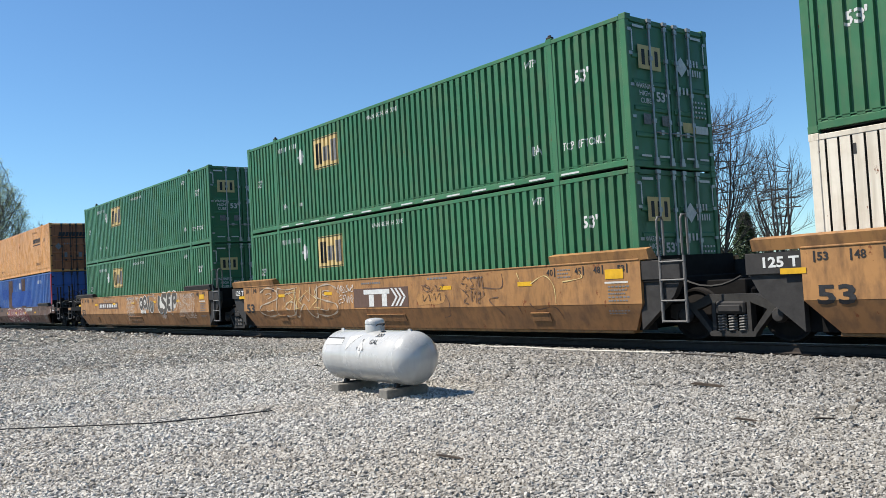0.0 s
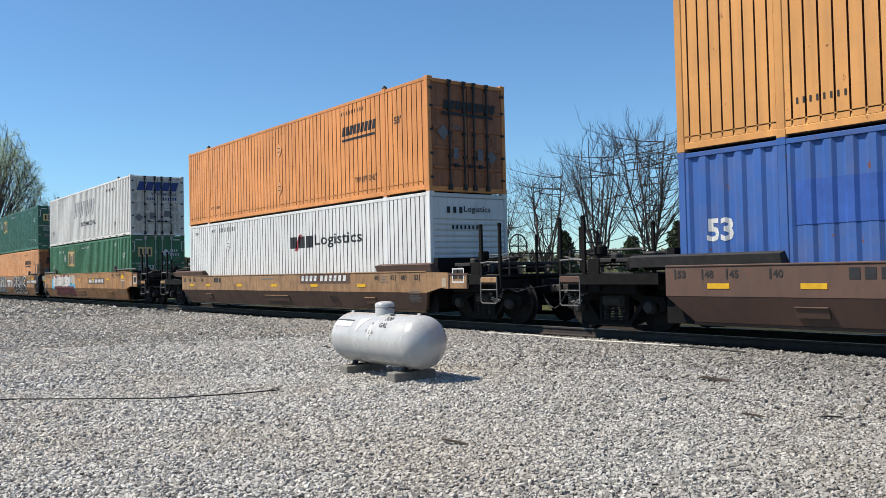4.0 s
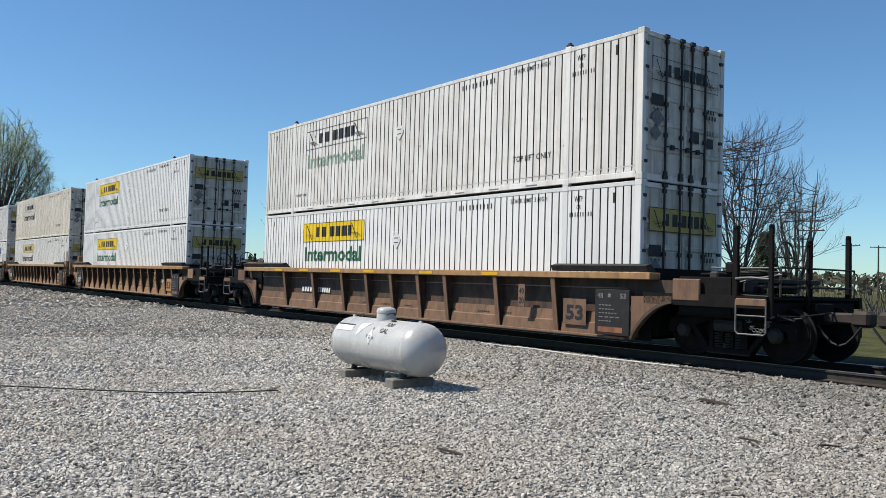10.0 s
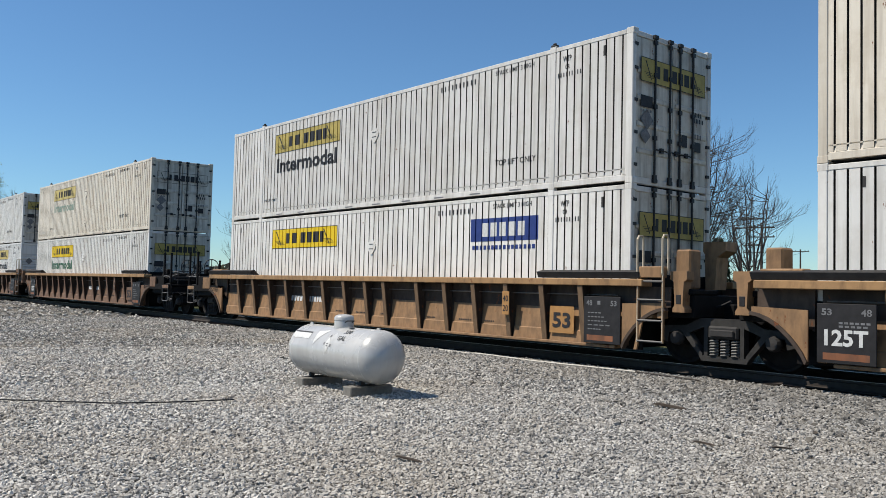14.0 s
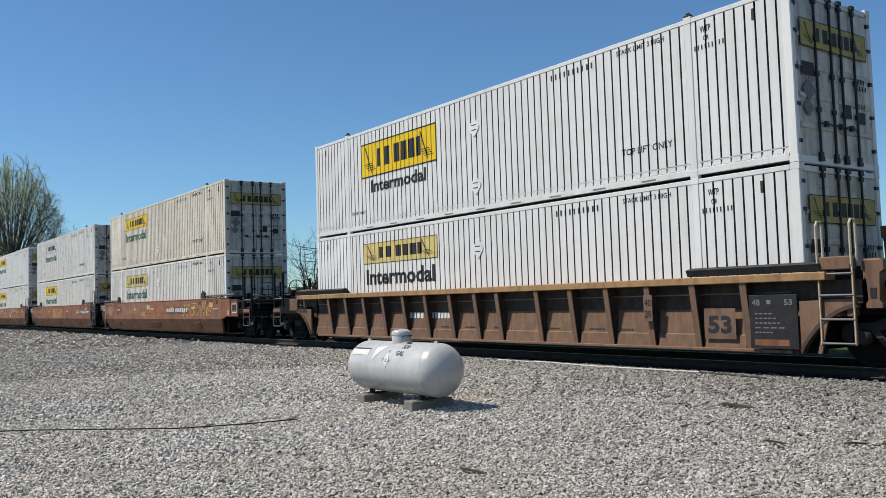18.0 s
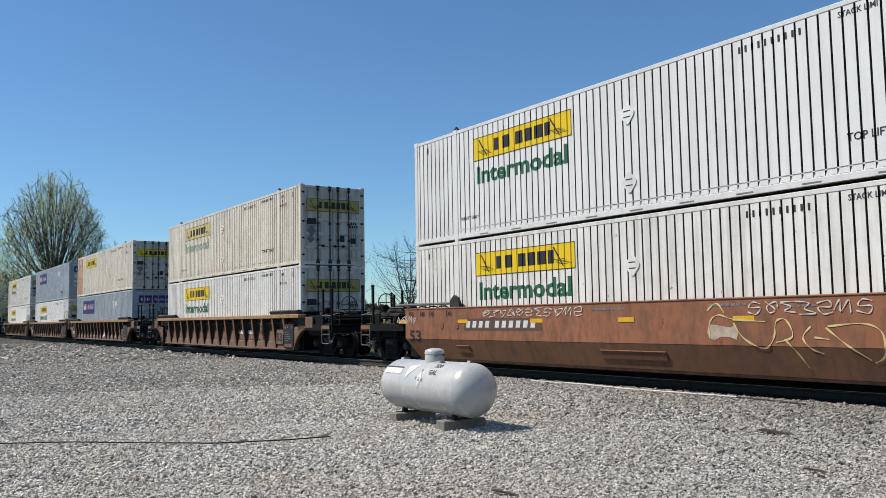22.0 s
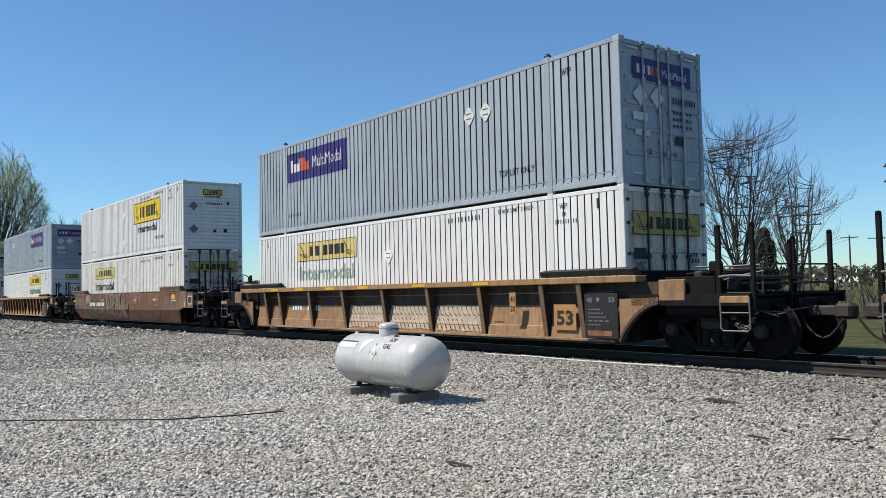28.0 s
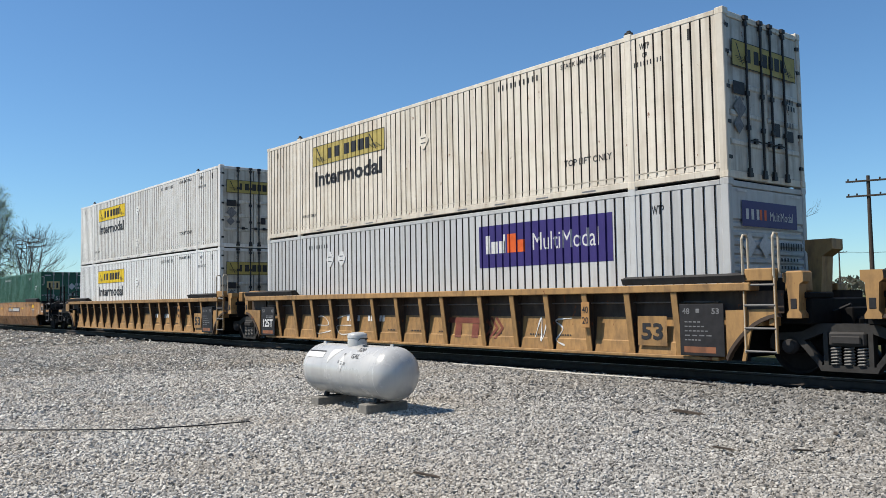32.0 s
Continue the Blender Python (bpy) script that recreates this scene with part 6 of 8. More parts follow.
def ground_material():
    m = M["gravel"].copy()
    m.name = "yard_ground"
    nt = m.node_tree
    b = nt.nodes["Principled BSDF"]
    was = b.inputs["Base Color"].links[0].from_socket
    co = add(nt, "ShaderNodeTexCoord").outputs["Object"]
    sep = add(nt, "ShaderNodeSeparateXYZ")
    nt.links.new(co, sep.inputs[0])
    far = add(nt, "ShaderNodeMapRange")
    far.inputs["From Min"].default_value, far.inputs["From Max"].default_value = 16.2, 18.5
    nt.links.new(sep.outputs["Y"], far.inputs["Value"])
    grass = blend(nt, ramp(nt, noise_at(nt, co, 1.5, 6), 0.35, 0.7), (0.055, 0.075, 0.025), (0.15, 0.13, 0.06))
    # dark band along the track: shade of the train put into the ground colour
    bed_shade = add(nt, "ShaderNodeMapRange")
    bed_shade.inputs["From Min"].default_value, bed_shade.inputs["From Max"].default_value = 11.8, 12.5
    nt.links.new(sep.outputs["Y"], bed_shade.inputs["Value"])
    shoulder = add(nt, "ShaderNodeMapRange")
    shoulder.inputs["From Min"].default_value, shoulder.inputs["From Max"].default_value = 8.6, 11.0
    nt.links.new(sep.outputs["Y"], shoulder.inputs["Value"])
    near = add(nt, "ShaderNodeMapRange")
    near.inputs["From Min"].default_value, near.inputs["From Max"].default_value = -28.0, -14.0
    nt.links.new(sep.outputs["X"], near.inputs["Value"])
    both = add(nt, "ShaderNodeMath", operation="MULTIPLY")
    nt.links.new(shoulder.outputs[0], both.inputs[0])
    nt.links.new(near.outputs[0], both.inputs[1])
    was = blend(nt, both.outputs[0], was, blend(nt, 1.0, was, (0.55, 0.54, 0.52), "MULTIPLY"))
    was = blend(nt, bed_shade.outputs[0], was, blend(nt, 0.8, was, (0.014, 0.012, 0.011)))
    nt.links.new(blend(nt, far.outputs[0], was, grass), b.inputs["Base Color"])
    return m


M["ground"] = ground_material()
build_ground()


def scatter(name, count, seed, spread, size, label, flat=(0.5, 0.95), mat="stones"):
    """Loose stones, each a lumpy little block, in one mesh."""
    rng = np.random.default_rng(seed)
    core = np.array([(1, 0, 0), (-0.5, 0.87, 0.1), (-0.5, -0.87, -0.1), (0.5, 0.6, 0.75), (-0.9, 0, 0.7), (0.5, -0.7, 0.7)])
    core[:3, 2] -= 0.6
    tri = np.array([(0, 2, 1), (3, 4, 5), (0, 1, 3), (1, 4, 3), (1, 2, 4), (2, 5, 4), (2, 0, 5), (0, 3, 5)])
    xy = spread(rng, count)
    n = len(xy)
    r = rng.uniform(*size, n) * (1 + 0.3 * (rng.random(n) > 0.95))
    v = np.repeat(core[None], n, 0) + 0.28 * rng.uniform(-1, 1, (n, 6, 3))
    v *= np.stack([rng.uniform(0.85, 1.35, n), rng.uniform(0.7, 1.0, n), rng.uniform(*flat, n)], 1)[:, None]
    ang, tilt = rng.uniform(0, 2 * np.pi, n), rng.normal(0, 0.8, n)
    ct, st = np.cos(tilt)[:, None], np.sin(tilt)[:, None]
    y, z = v[:, :, 1] * ct - v[:, :, 2] * st, v[:, :, 1] * st + v[:, :, 2] * ct
    ca, sa = np.cos(ang)[:, None], np.sin(ang)[:, None]
    x, y = v[:, :, 0] * ca - y * sa, v[:, :, 0] * sa + y * ca
    gz = np.array([ground_z(a, b) for a, b in xy])
    co = np.stack([x * r[:, None] + xy[:, :1], y * r[:, None] + xy[:, 1:], z * r[:, None] + (gz + r * rng.uniform(-0.1, 0.9, n))[:, None]], 2)
    faces = (tri[None] + 6 * np.arange(n)[:, None, None]).reshape(-1)
    me = bpy.data.meshes.new(name)
    me.vertices.add(n * 6)
    me.vertices.foreach_set("co", co.reshape(-1))
    me.loops.add(len(faces))
    me.loops.foreach_set("vertex_index", faces)
    me.polygons.add(len(faces) // 3)
    me.polygons.foreach_set("loop_start", np.arange(0, len(faces), 3))
    me.update(calc_edges=True)
    me.shade_flat()
    me.materials.append(M[mat])
    return tagged(new(name, me), label, "gravel", kind="stuff")


def wedge(r0, r1, y1=11.2, y0=0.0):
    def spread(rng, n):
        a = np.radians(rng.uniform(20, 87, n))
        r = np.sqrt(rng.uniform(r0 * r0, r1 * r1, n))
        p = np.stack([-np.sin(a) * r, np.cos(a) * r], 1)
        return p[(p[:, 1] < y1) & (p[:, 1] > y0)]
    return spread


YARD = "pale grey crushed stone lying on the yard"
scatter("gravel", 64000, 1, wedge(4.6, 8.0), (0.010, 0.020), YARD)
scatter("gravel", 68000, 2, wedge(8.0, 12.0), (0.012, 0.022), YARD)
scatter("gravel", 72000, 3, wedge(12.0, 19.0), (0.014, 0.026), YARD)
scatter("gravel", 46000, 4, wedge(19.0, 34.0, 12.4), (0.018, 0.034), YARD, (0.3, 0.6))
scatter("gravel", 18000, 6, wedge(34.0, 70.0, 12.3), (0.045, 0.08), YARD, (0.22, 0.4))


def band(rng, n):
    p = np.stack([-24 + 22 * rng.random(n) ** 0.75, 12.5 - np.abs(rng.normal(0, 1.5, n))], 1)
    return p


scatter("ballast", 40000, 5, band, (0.020, 0.036), "coarse grey ballast stones along the track", (0.6, 0.95), "ballast")


def build_track():
    track = tagged(new("railway_track"), "railway track of worn steel rails on dark wooden ties", "track", kind="structure")
    for s in (-1, 1):
        pts = ((-0.07, 0.0), (0.07, 0.0), (0.07, 0.012), (0.012, 0.03), (0.012, 0.12), (0.036, 0.135), (0.036, 0.166), (-0.036, 0.166), (-0.036, 0.135), (-0.012, 0.12), (-0.012, 0.03), (-0.07, 0.012))
        part("rail", "rail_bar", lambda bm: prism(bm, [(p[0], p[1]) for p in pts], "x", -720, 640), "rail", track, (0, TRACK_Y + s * 0.755, 0))
        part("rail_head", "rail_head", lambda bm: box(bm, -720, 640, -0.03, 0.03, 0.166, 0.17), "railtop", track, (0, TRACK_Y + s * 0.755, 0))
    for k in range(150):
        part("tie", "tie", lambda bm: box(bm, -0.115, 0.115, -1.3, 1.3, -0.1, 0.0, 0.012), "tie", track, (3 - 0.52 * k, TRACK_Y, 0.0))
    return track


build_track()

# ---------------------------------------------------------------- the tank in the yard
def build_tank():
    tank = tagged(new("propane_tank"), "silver-painted propane tank on concrete blocks on the gravel", "tank")
    tank.location = (-9.62, 6.4, 0.0)
    R, L, H = 0.352, 0.84, 0.512

    def shell(bm):
        prof = [(0.004, -L - 0.27)]
        for k in range(1, 9):
            a = k * math.pi / 16
            prof.append((R * math.sin(a), -L - 0.27 * math.cos(a)))
        prof += [(R, -L + 0.0), (R, -0.4), (R, 0.0), (R, 0.4), (R, L)]
        for k in range(7, 0, -1):
            a = k * math.pi / 16
            prof.append((R * math.sin(a), L + 0.27 * math.cos(a)))
        prof.append((0.004, L + 0.27))
        wheel_ring(bm, prof, 40, "x")
    s = part("shell", "tank_shell", shell, "silver", tank, (0, 0, H))
    smooth(s.data, 1.2)
    d = part("dome", "tank_dome", lambda bm: wheel_ring(bm, ((0.135, 0.0), (0.135, 0.10), (0.131, 0.113), (0.138, 0.116), (0.138, 0.145), (0.126, 0.172), (0.085, 0.190), (0.01, 0.197)), 28, "z"), "silver", tank, (-0.02, 0, 0.838), "domed cover over the valves")
    smooth(d.data, 0.9)
    for x in (-L, L):
        w = part("weld_seam", "weld_seam", lambda bm: wheel_ring(bm, ((R - 0.01, -0.012), (R + 0.0006, -0.006), (R + 0.0006, 0.006), (R - 0.01, 0.012)), 40, "x"), "silver", tank, (x, 0, H))
    for x in (-0.62, 0.62):
        part("leg", "tank_leg", lambda bm: (box(bm, -0.05, 0.05, -0.22, 0.20, 0.128, 0.140), prism(bm, ((-0.16, 0.140), (-0.10, 0.140), (-0.07, 0.19), (-0.14, 0.21)), "x", -0.025, 0.025), prism(bm, ((0.16, 0.140), (0.10, 0.140), (0.07, 0.19), (0.14, 0.21)), "x", -0.025, 0.025)), "dgrey", tank, (x, 0, 0))
    for x in (-0.72, 0.72):
        part("lifting_lug", "lifting_lug", lambda bm: prism(bm, ((-0.045, -0.03), (0.045, -0.03), (0.025, 0.018), (-0.025, 0.018)), "y", -0.010, 0.010), "silver", tank, (x * 1.14, -0.02, 0.872))

    def wrap(bm):
        for v in bm.verts:
            a = v.co.z / R
            v.co = (v.co.x, -(R + 0.004) * math.cos(a), H + (R + 0.004) * math.sin(a))
    def mark(name, key, draw, mat, label=""):
        def build(bm):
            draw(bm)
            for z in np.arange(-0.4, 0.6, 0.04):
                bmesh.ops.bisect_plane(bm, geom=bm.verts[:] + bm.edges[:] + bm.faces[:], dist=1e-5, plane_co=(0, 0, float(z)), plane_no=(0, 0, 1))
            wrap(bm)
        part(name, (name, key), build, mat, tank, label=label)
    mark("lettering", "size", lambda bm: text_into(bm, "320", 0.30, 0.32, 0.16, 0.075), "ink")
    mark("lettering", "gal", lambda bm: text_into(bm, "GAL", 0.26, 0.20, 0.18, 0.075), "ink")
    mark("sticker", "lab", lambda bm: rect(bm, -0.86, 0.18, 0.44, 0.09), "chalk", "white label strip")
    mark("sticker", "lab_line", lambda bm: rect(bm, -0.86, 0.275, 0.44, 0.02), "ink")
    mark("sticker", "flag", lambda bm: quad(bm, ((-0.28, 0.10), (-0.04, 0.36), (-0.28, 0.32))), "chalk", "white triangular sticker")
    mark("sticker", "hazard", lambda bm: quad(bm, ((0.02, 0.14), (0.08, 0.00), (0.14, 0.14), (0.08, 0.24))), "chalk", "diamond hazard sticker")
    for k, (a, b, w, h) in enumerate(((-0.01, 0.12, 0.04, 0.035), (0.13, 0.10, 0.04, 0.035), (0.065, 0.24, 0.03, 0.04), (0.06, 0.10, 0.04, 0.045))):
        mark("sticker", ("hazard_mark", k), lambda bm: rect(bm, a, b, w, h), "fadedink")
    for x in (-0.62, 0.62):
        part("concrete_block", "tank_block", lambda bm: box(bm, -0.10, 0.10, -0.34, 0.32, -0.02, 0.128, 0.012), "concrete", None, (-9.62 + x * 0.96, 6.4, 0.0))
    part("hood_handle", "hood_handle", lambda bm: tube(bm, ((0.10, -0.06, 0.02), (0.17, -0.06, 0.05), (0.19, -0.02, 0.05), (0.19, 0.04, 0.05), (0.11, 0.05, 0.02)), 0.008, 5), "dgrey", tank, (-0.02, 0, 0.90))
    part("data_tag", "data_tag", lambda bm: box(bm, -0.06, 0.06, -0.004, 0.004, -0.03, 0.03, 0.003), "rod", tank, (0.30, -0.10, 0.868)).rotation_euler = (radians(72), 0, 0)
    return tank


build_tank()
for ob in [o for o in bpy.data.objects if o.name.startswith("concrete_block")]:
    tagged(ob, "weathered grey concrete block under the tank", "block", "blocks under the tank")


# ---------------------------------------------------------------- hose, cable, sticks
def line_thing(name, pts, r, mat, label, category, wob=0.0, seed=0):
    rng = random.Random(seed)
    path = []
    for (ax, ay), (bx, by) in zip(pts, pts[1:]):
        n = max(2, int(math.hypot(bx - ax, by - ay) / 0.25))
        for k in range(n):
            x, y = ax + (bx - ax) * k / n, ay + (by - ay) * k / n + rng.uniform(-wob, wob)
            path.append((x, y, ground_z(x, y) + 0.035 + r))
    path.append((*pts[-1], ground_z(*pts[-1]) + 0.035 + r))
    ob = part(name, (name, pts[0]), lambda bm: tube(bm, path, r, 7), mat)
    smooth(ob.data, 1.0)
    return tagged(ob, label, category)


line_thing("ground_hose", ((-12.4, -0.6), (-11.37, 1.15), (-10.85, 1.95), (-10.1, 2.7), (-9.63, 3.31), (-9.34, 4.15), (-9.25, 4.6)), 0.008, "hose", "thin black hose lying across the gravel", "hose", 0.02, 2)
line_thing("pale_cable", ((-14.3, 12.07), (-12.5, 11.97), (-11.2, 11.8), (-10.16, 11.86), (-8.86, 11.92)), 0.016, "palecable", "pale cable lying on the ballast beside the track", "cable", 0.015, 3)
line_thing("pale_cable", ((-8.86, 11.92), (-8.2, 11.85), (-7.5, 11.74)), 0.014, "rail", "rusty brown cable end lying on the ballast", "cable", 0.01, 4)


def stick(x, y, length, turn, w, mat="wood", label="dark weathered piece of wood lying on the gravel"):
    def build(bm):
        prism(bm, ((-length / 2, 0), (length / 2 - 0.03, 0), (length / 2, w * 0.4), (length / 2 - 0.05, w * 0.9), (-length / 2 + 0.02, w), (-length / 2 - 0.02, w * 0.5)), "y", -w, w)
    ob = part("wood_scrap", ("wood_scrap", x), build, mat, None, (x, y, ground_z(x, y) + 0.03))
    ob.rotation_euler = (0, radians(3), radians(turn))
    tagged(ob, label, "scrap wood")


stick(-6.08, 8.9, 0.42, 4, 0.03)
stick(-5.39, 4.25, 0.25, 16, 0.014)
stick(-4.4, 7.0, 0.21, 9, 0.016)
stick(-3.85, 7.4, 0.18, 50, 0.014)
stick(-4.1, 8.55, 0.3, 118, 0.014)

# ---------------------------------------------------------------- trees and poles behind the track
class Wood:
    """Collects tapering branches as one mesh."""

    def __init__(self):
        self.v, self.f = [], []

    def limb(self, path, r0, r1, sides):
        base, n = len(self.v), len(path)
        for i, p in enumerate(path):
            d = (path[min(i + 1, n - 1)] - path[max(i - 1, 0)]).normalized()
            a = d.cross(Vector((0.3, 0.9, 0.1))).normalized()
            c = d.cross(a)
            r = r0 + (r1 - r0) * i / (n - 1)
            for k in range(sides):
                q = 2 * math.pi * k / sides
                self.v.append(p + r * (math.cos(q) * a + math.sin(q) * c))
        for i in range(n - 1):
            for k in range(sides):
                a, b = base + i * sides + k, base + i * sides + (k + 1) % sides
                self.f.append((a, b, b + sides, a + sides))

    def mesh(self, name, mat):
        me = bpy.data.meshes.new(name)
        me.from_pydata([tuple(v) for v in self.v], [], self.f)
        me.materials.append(M[mat])
        for p in me.polygons:
            p.use_smooth = True
        return me


def grow(wood, rng, p, d, length, r, level, tips, spread, up, ratio=(0.50, 0.74)):
    n = 4 if level > 1 else 3
    path = [p]
    dirn = d.copy()
    for k in range(n):
        dirn = (dirn + Vector((rng.gauss(0, 0.10), rng.gauss(0, 0.10), up * 0.16))).normalized()
        path.append(path[-1] + dirn * length / n)
    wood.limb(path, r, r * (0.55 if level else 0.3), 6 if level > 2 else (4 if level > 1 else 3))
    if level == 0:
        tips.append((path[-1], dirn))
        return
    kids = {4: 5, 3: 6, 2: 6, 1: 4}[level]
    for k in range(kids):
        f = 0.3 + 0.7 * (k + rng.random() * 0.8) / kids
        i = min(n - 1, int(f * n))
        q = path[i].lerp(path[i + 1], f * n - i) if f < 1 else path[-1]
        az, tilt = rng.uniform(0, 2 * math.pi), rng.uniform(0.35, 0.85) * spread
        side = dirn.orthogonal().normalized()
        side.rotate(Matrix.Rotation(az, 3, dirn))
        nd = (dirn * math.cos(tilt) + side * math.sin(tilt)).normalized()
        grow(wood, rng, q, nd, length * rng.uniform(*ratio), r * rng.uniform(0.36, 0.5), level - 1, tips, spread, up, ratio)


def tree(name, x, y, h, seed, label, stems=4, spread=1.0, up=1.0, leaves=0, leaf_mat="bud", leaf_size=0.12, levels=3, trunk_r=0.14, lean=0.42, bole=0.16, reach=0.48, dome=0.0):
    rng = random.Random(seed)
    ob = tagged(new(name), label, "tree")
    ob.location = (x, y, -0.05)
    trunk, crown, tips = Wood(), Wood(), []
    th = h * bole
    trunk.limb([Vector((0, 0, 0)), Vector((0.02, 0.01, th * 0.5)), Vector((0, 0.03, th))], trunk_r * 1.3, trunk_r, 8)
    for k in range(stems):
        a = 2 * math.pi * (k + rng.uniform(-0.3, 0.3)) / stems
        t = lean * rng.uniform(0.35, 1.1)
        d = Vector((math.cos(a) * math.sin(t), math.sin(a) * math.sin(t), math.cos(t)))
        size = h * reach * rng.uniform(0.88, 1.12)
        if dome:
            size *= 1.0 / math.hypot(math.sin(t) / dome, math.cos(t))
        grow(crown, rng, Vector((0, 0, th * rng.uniform(0.55, 1.0) if not dome else th * rng.uniform(0.86, 1.08))), d, size, trunk_r * 0.62, levels, tips, spread, up, (0.50, 0.74) if not dome else (0.30, 0.52))
    zmax = max(v.z for v in crown.v)
    k = h / zmax
    for v in crown.v:
        v *= k
    t_ob = new("trunk", trunk.mesh("trunk", "bark"))
    c_ob = new("crown", crown.mesh("crown", "bark"))
    t_ob.parent = c_ob.parent = ob
    if leaves:
        vs, fs = [], []
        for _ in range(leaves):
            p, d = rng.choice(tips)
            c = p * k + Vector((rng.gauss(0, 1), rng.gauss(0, 1), rng.gauss(0, 1))) * h * 0.018
            u = Vector((rng.gauss(0, 1), rng.gauss(0, 1), rng.gauss(0, 1))).normalized()
            w = u.orthogonal().normalized()
            s = leaf_size * rng.uniform(0.6, 1.4)
            b = len(vs)
            vs += [c - u * s, c + w * s * 0.45, c + u * s, c - w * s * 0.45]
            fs.append((b, b + 1, b + 2, b + 3))
        me = bpy.data.meshes.new("leaves")
        me.from_pydata([tuple(v) for v in vs], [], fs)
        me.materials.append(M[leaf_mat])
        new("leaves", me).parent = ob
    return ob


def polar(az, r):
    return -math.sin(radians(az)) * r, math.cos(radians(az)) * r


def fan_tree(x, y, h, wide, seed, label, limbs=40, twigs=6, trunk_r=0.13, leaders=4, low=0.12):
    """Ascending limbs fan from a low fork to a rounded head of fine bare twigs."""
    rng = random.Random(seed)
    ob = tagged(new("bare_tree"), label, "tree")
    ob.location = (x, y, -0.05)
    fat = h / 9.0
    trunk, crown, tips = Wood(), Wood(), []
    fork, mid = h * 0.17, h * 0.46
    trunk.limb([Vector((0, 0, 0)), Vector((0.03, 0, fork * 0.5)), Vector((0, 0.03, fork * 1.05))], trunk_r * 1.25, trunk_r, 8)
    mains = []
    for k in range(leaders):
        a = 2 * math.pi * (k + rng.uniform(-0.25, 0.25)) / leaders
        top = Vector((math.cos(a) * wide * rng.uniform(0.25, 0.5), math.sin(a) * wide * rng.uniform(0.25, 0.5), h * rng.uniform(0.80, 0.97)))
        foot = Vector((0, 0, fork * rng.uniform(0.7, 1.0)))
        knee = Vector((top.x * 0.62, top.y * 0.62, foot.z + (top.z - foot.z) * 0.42))
        path = [foot.lerp(knee, t).lerp(knee.lerp(top, t), t) + Vector((rng.gauss(0, 0.05), rng.gauss(0, 0.05), 0)) * (0 < t < 1) for t in (0, 0.15, 0.3, 0.45, 0.6, 0.75, 0.9, 1.0)]
        crown.limb(path, trunk_r * 0.5, 0.010, 6)
        mains.append(path)
    for k in range(limbs):
        path = mains[k % leaders]
        f = rng.uniform(0.12, 0.92) * 7
        i = min(6, int(f))
        root = path[i].lerp(path[i + 1], f - i)
        a, e = rng.uniform(0, 2 * math.pi), math.asin(rng.uniform(low, 1.0))
        end = Vector((math.cos(a) * math.cos(e) * wide, math.sin(a) * math.cos(e) * wide, mid + math.sin(e) * (h - mid)))
        end = root.lerp(end, rng.uniform(0.6, 1.0))
        if low > 0 and end.z < root.z + 0.3:
            end.z = root.z + rng.uniform(0.3, 0.9)
        bend = root.lerp(end, 0.5) + Vector((0, 0, -0.10 * (end - root).length))
        limb = [root.lerp(bend, t).lerp(bend.lerp(end, t), t) for t in (0, 0.25, 0.5, 0.75, 1.0)]
        size = (end - root).length
        crown.limb(limb, (0.009 * fat + 0.006 * size), 0.006 * fat, 4)
        for j in range(twigs):
            g = 0.25 + 0.75 * (j + rng.random()) / twigs
            m = min(3, int(g * 4))
            q = limb[m].lerp(limb[m + 1], g * 4 - m)
            d = (limb[m + 1] - limb[m]).normalized()
            side = d.orthogonal().normalized()
            side.rotate(Matrix.Rotation(rng.uniform(0, 6.28), 3, d))
            grow(crown, rng, q, (d + side * rng.uniform(0.3, 0.75) + Vector((0, 0, 0.45))).normalized(), h * rng.uniform(0.05, 0.10), 0.008 * fat, 1, tips, 0.75, 1.3, (0.5, 0.8))
    k = h / max(v.z for v in crown.v)
    for v in crown.v:
        v.z *= k
    meshes = [("trunk", trunk.mesh("trunk", "bark")), ("crown", crown.mesh("crown", "bark"))]
    for part_name, data in meshes:
        new(part_name, data).parent = ob
    return ob


BARE = "leafless grey-brown tree behind the railway track"
for k, (az, r, h, wide, n) in enumerate(((38.2, 37, 8.7, 2.9, 120), (33.0, 36, 9.0, 2.6, 130), (41.6, 38, 7.9, 2.5, 90), (45.3, 41, 7.4, 2.3, 70), (48.6, 43, 6.9, 2.3, 70), (29.6, 41, 7.9, 2.2, 80), (53.5, 47, 6.5, 2.4, 60), (58.0, 50, 6.7, 2.6, 60), (62.5, 55, 6.4, 2.6, 50))):
    fan_tree(*polar(az, r), h, wide * 1.15, 100 + k, BARE, limbs=n, leaders=4 + k % 3, low=0.02)


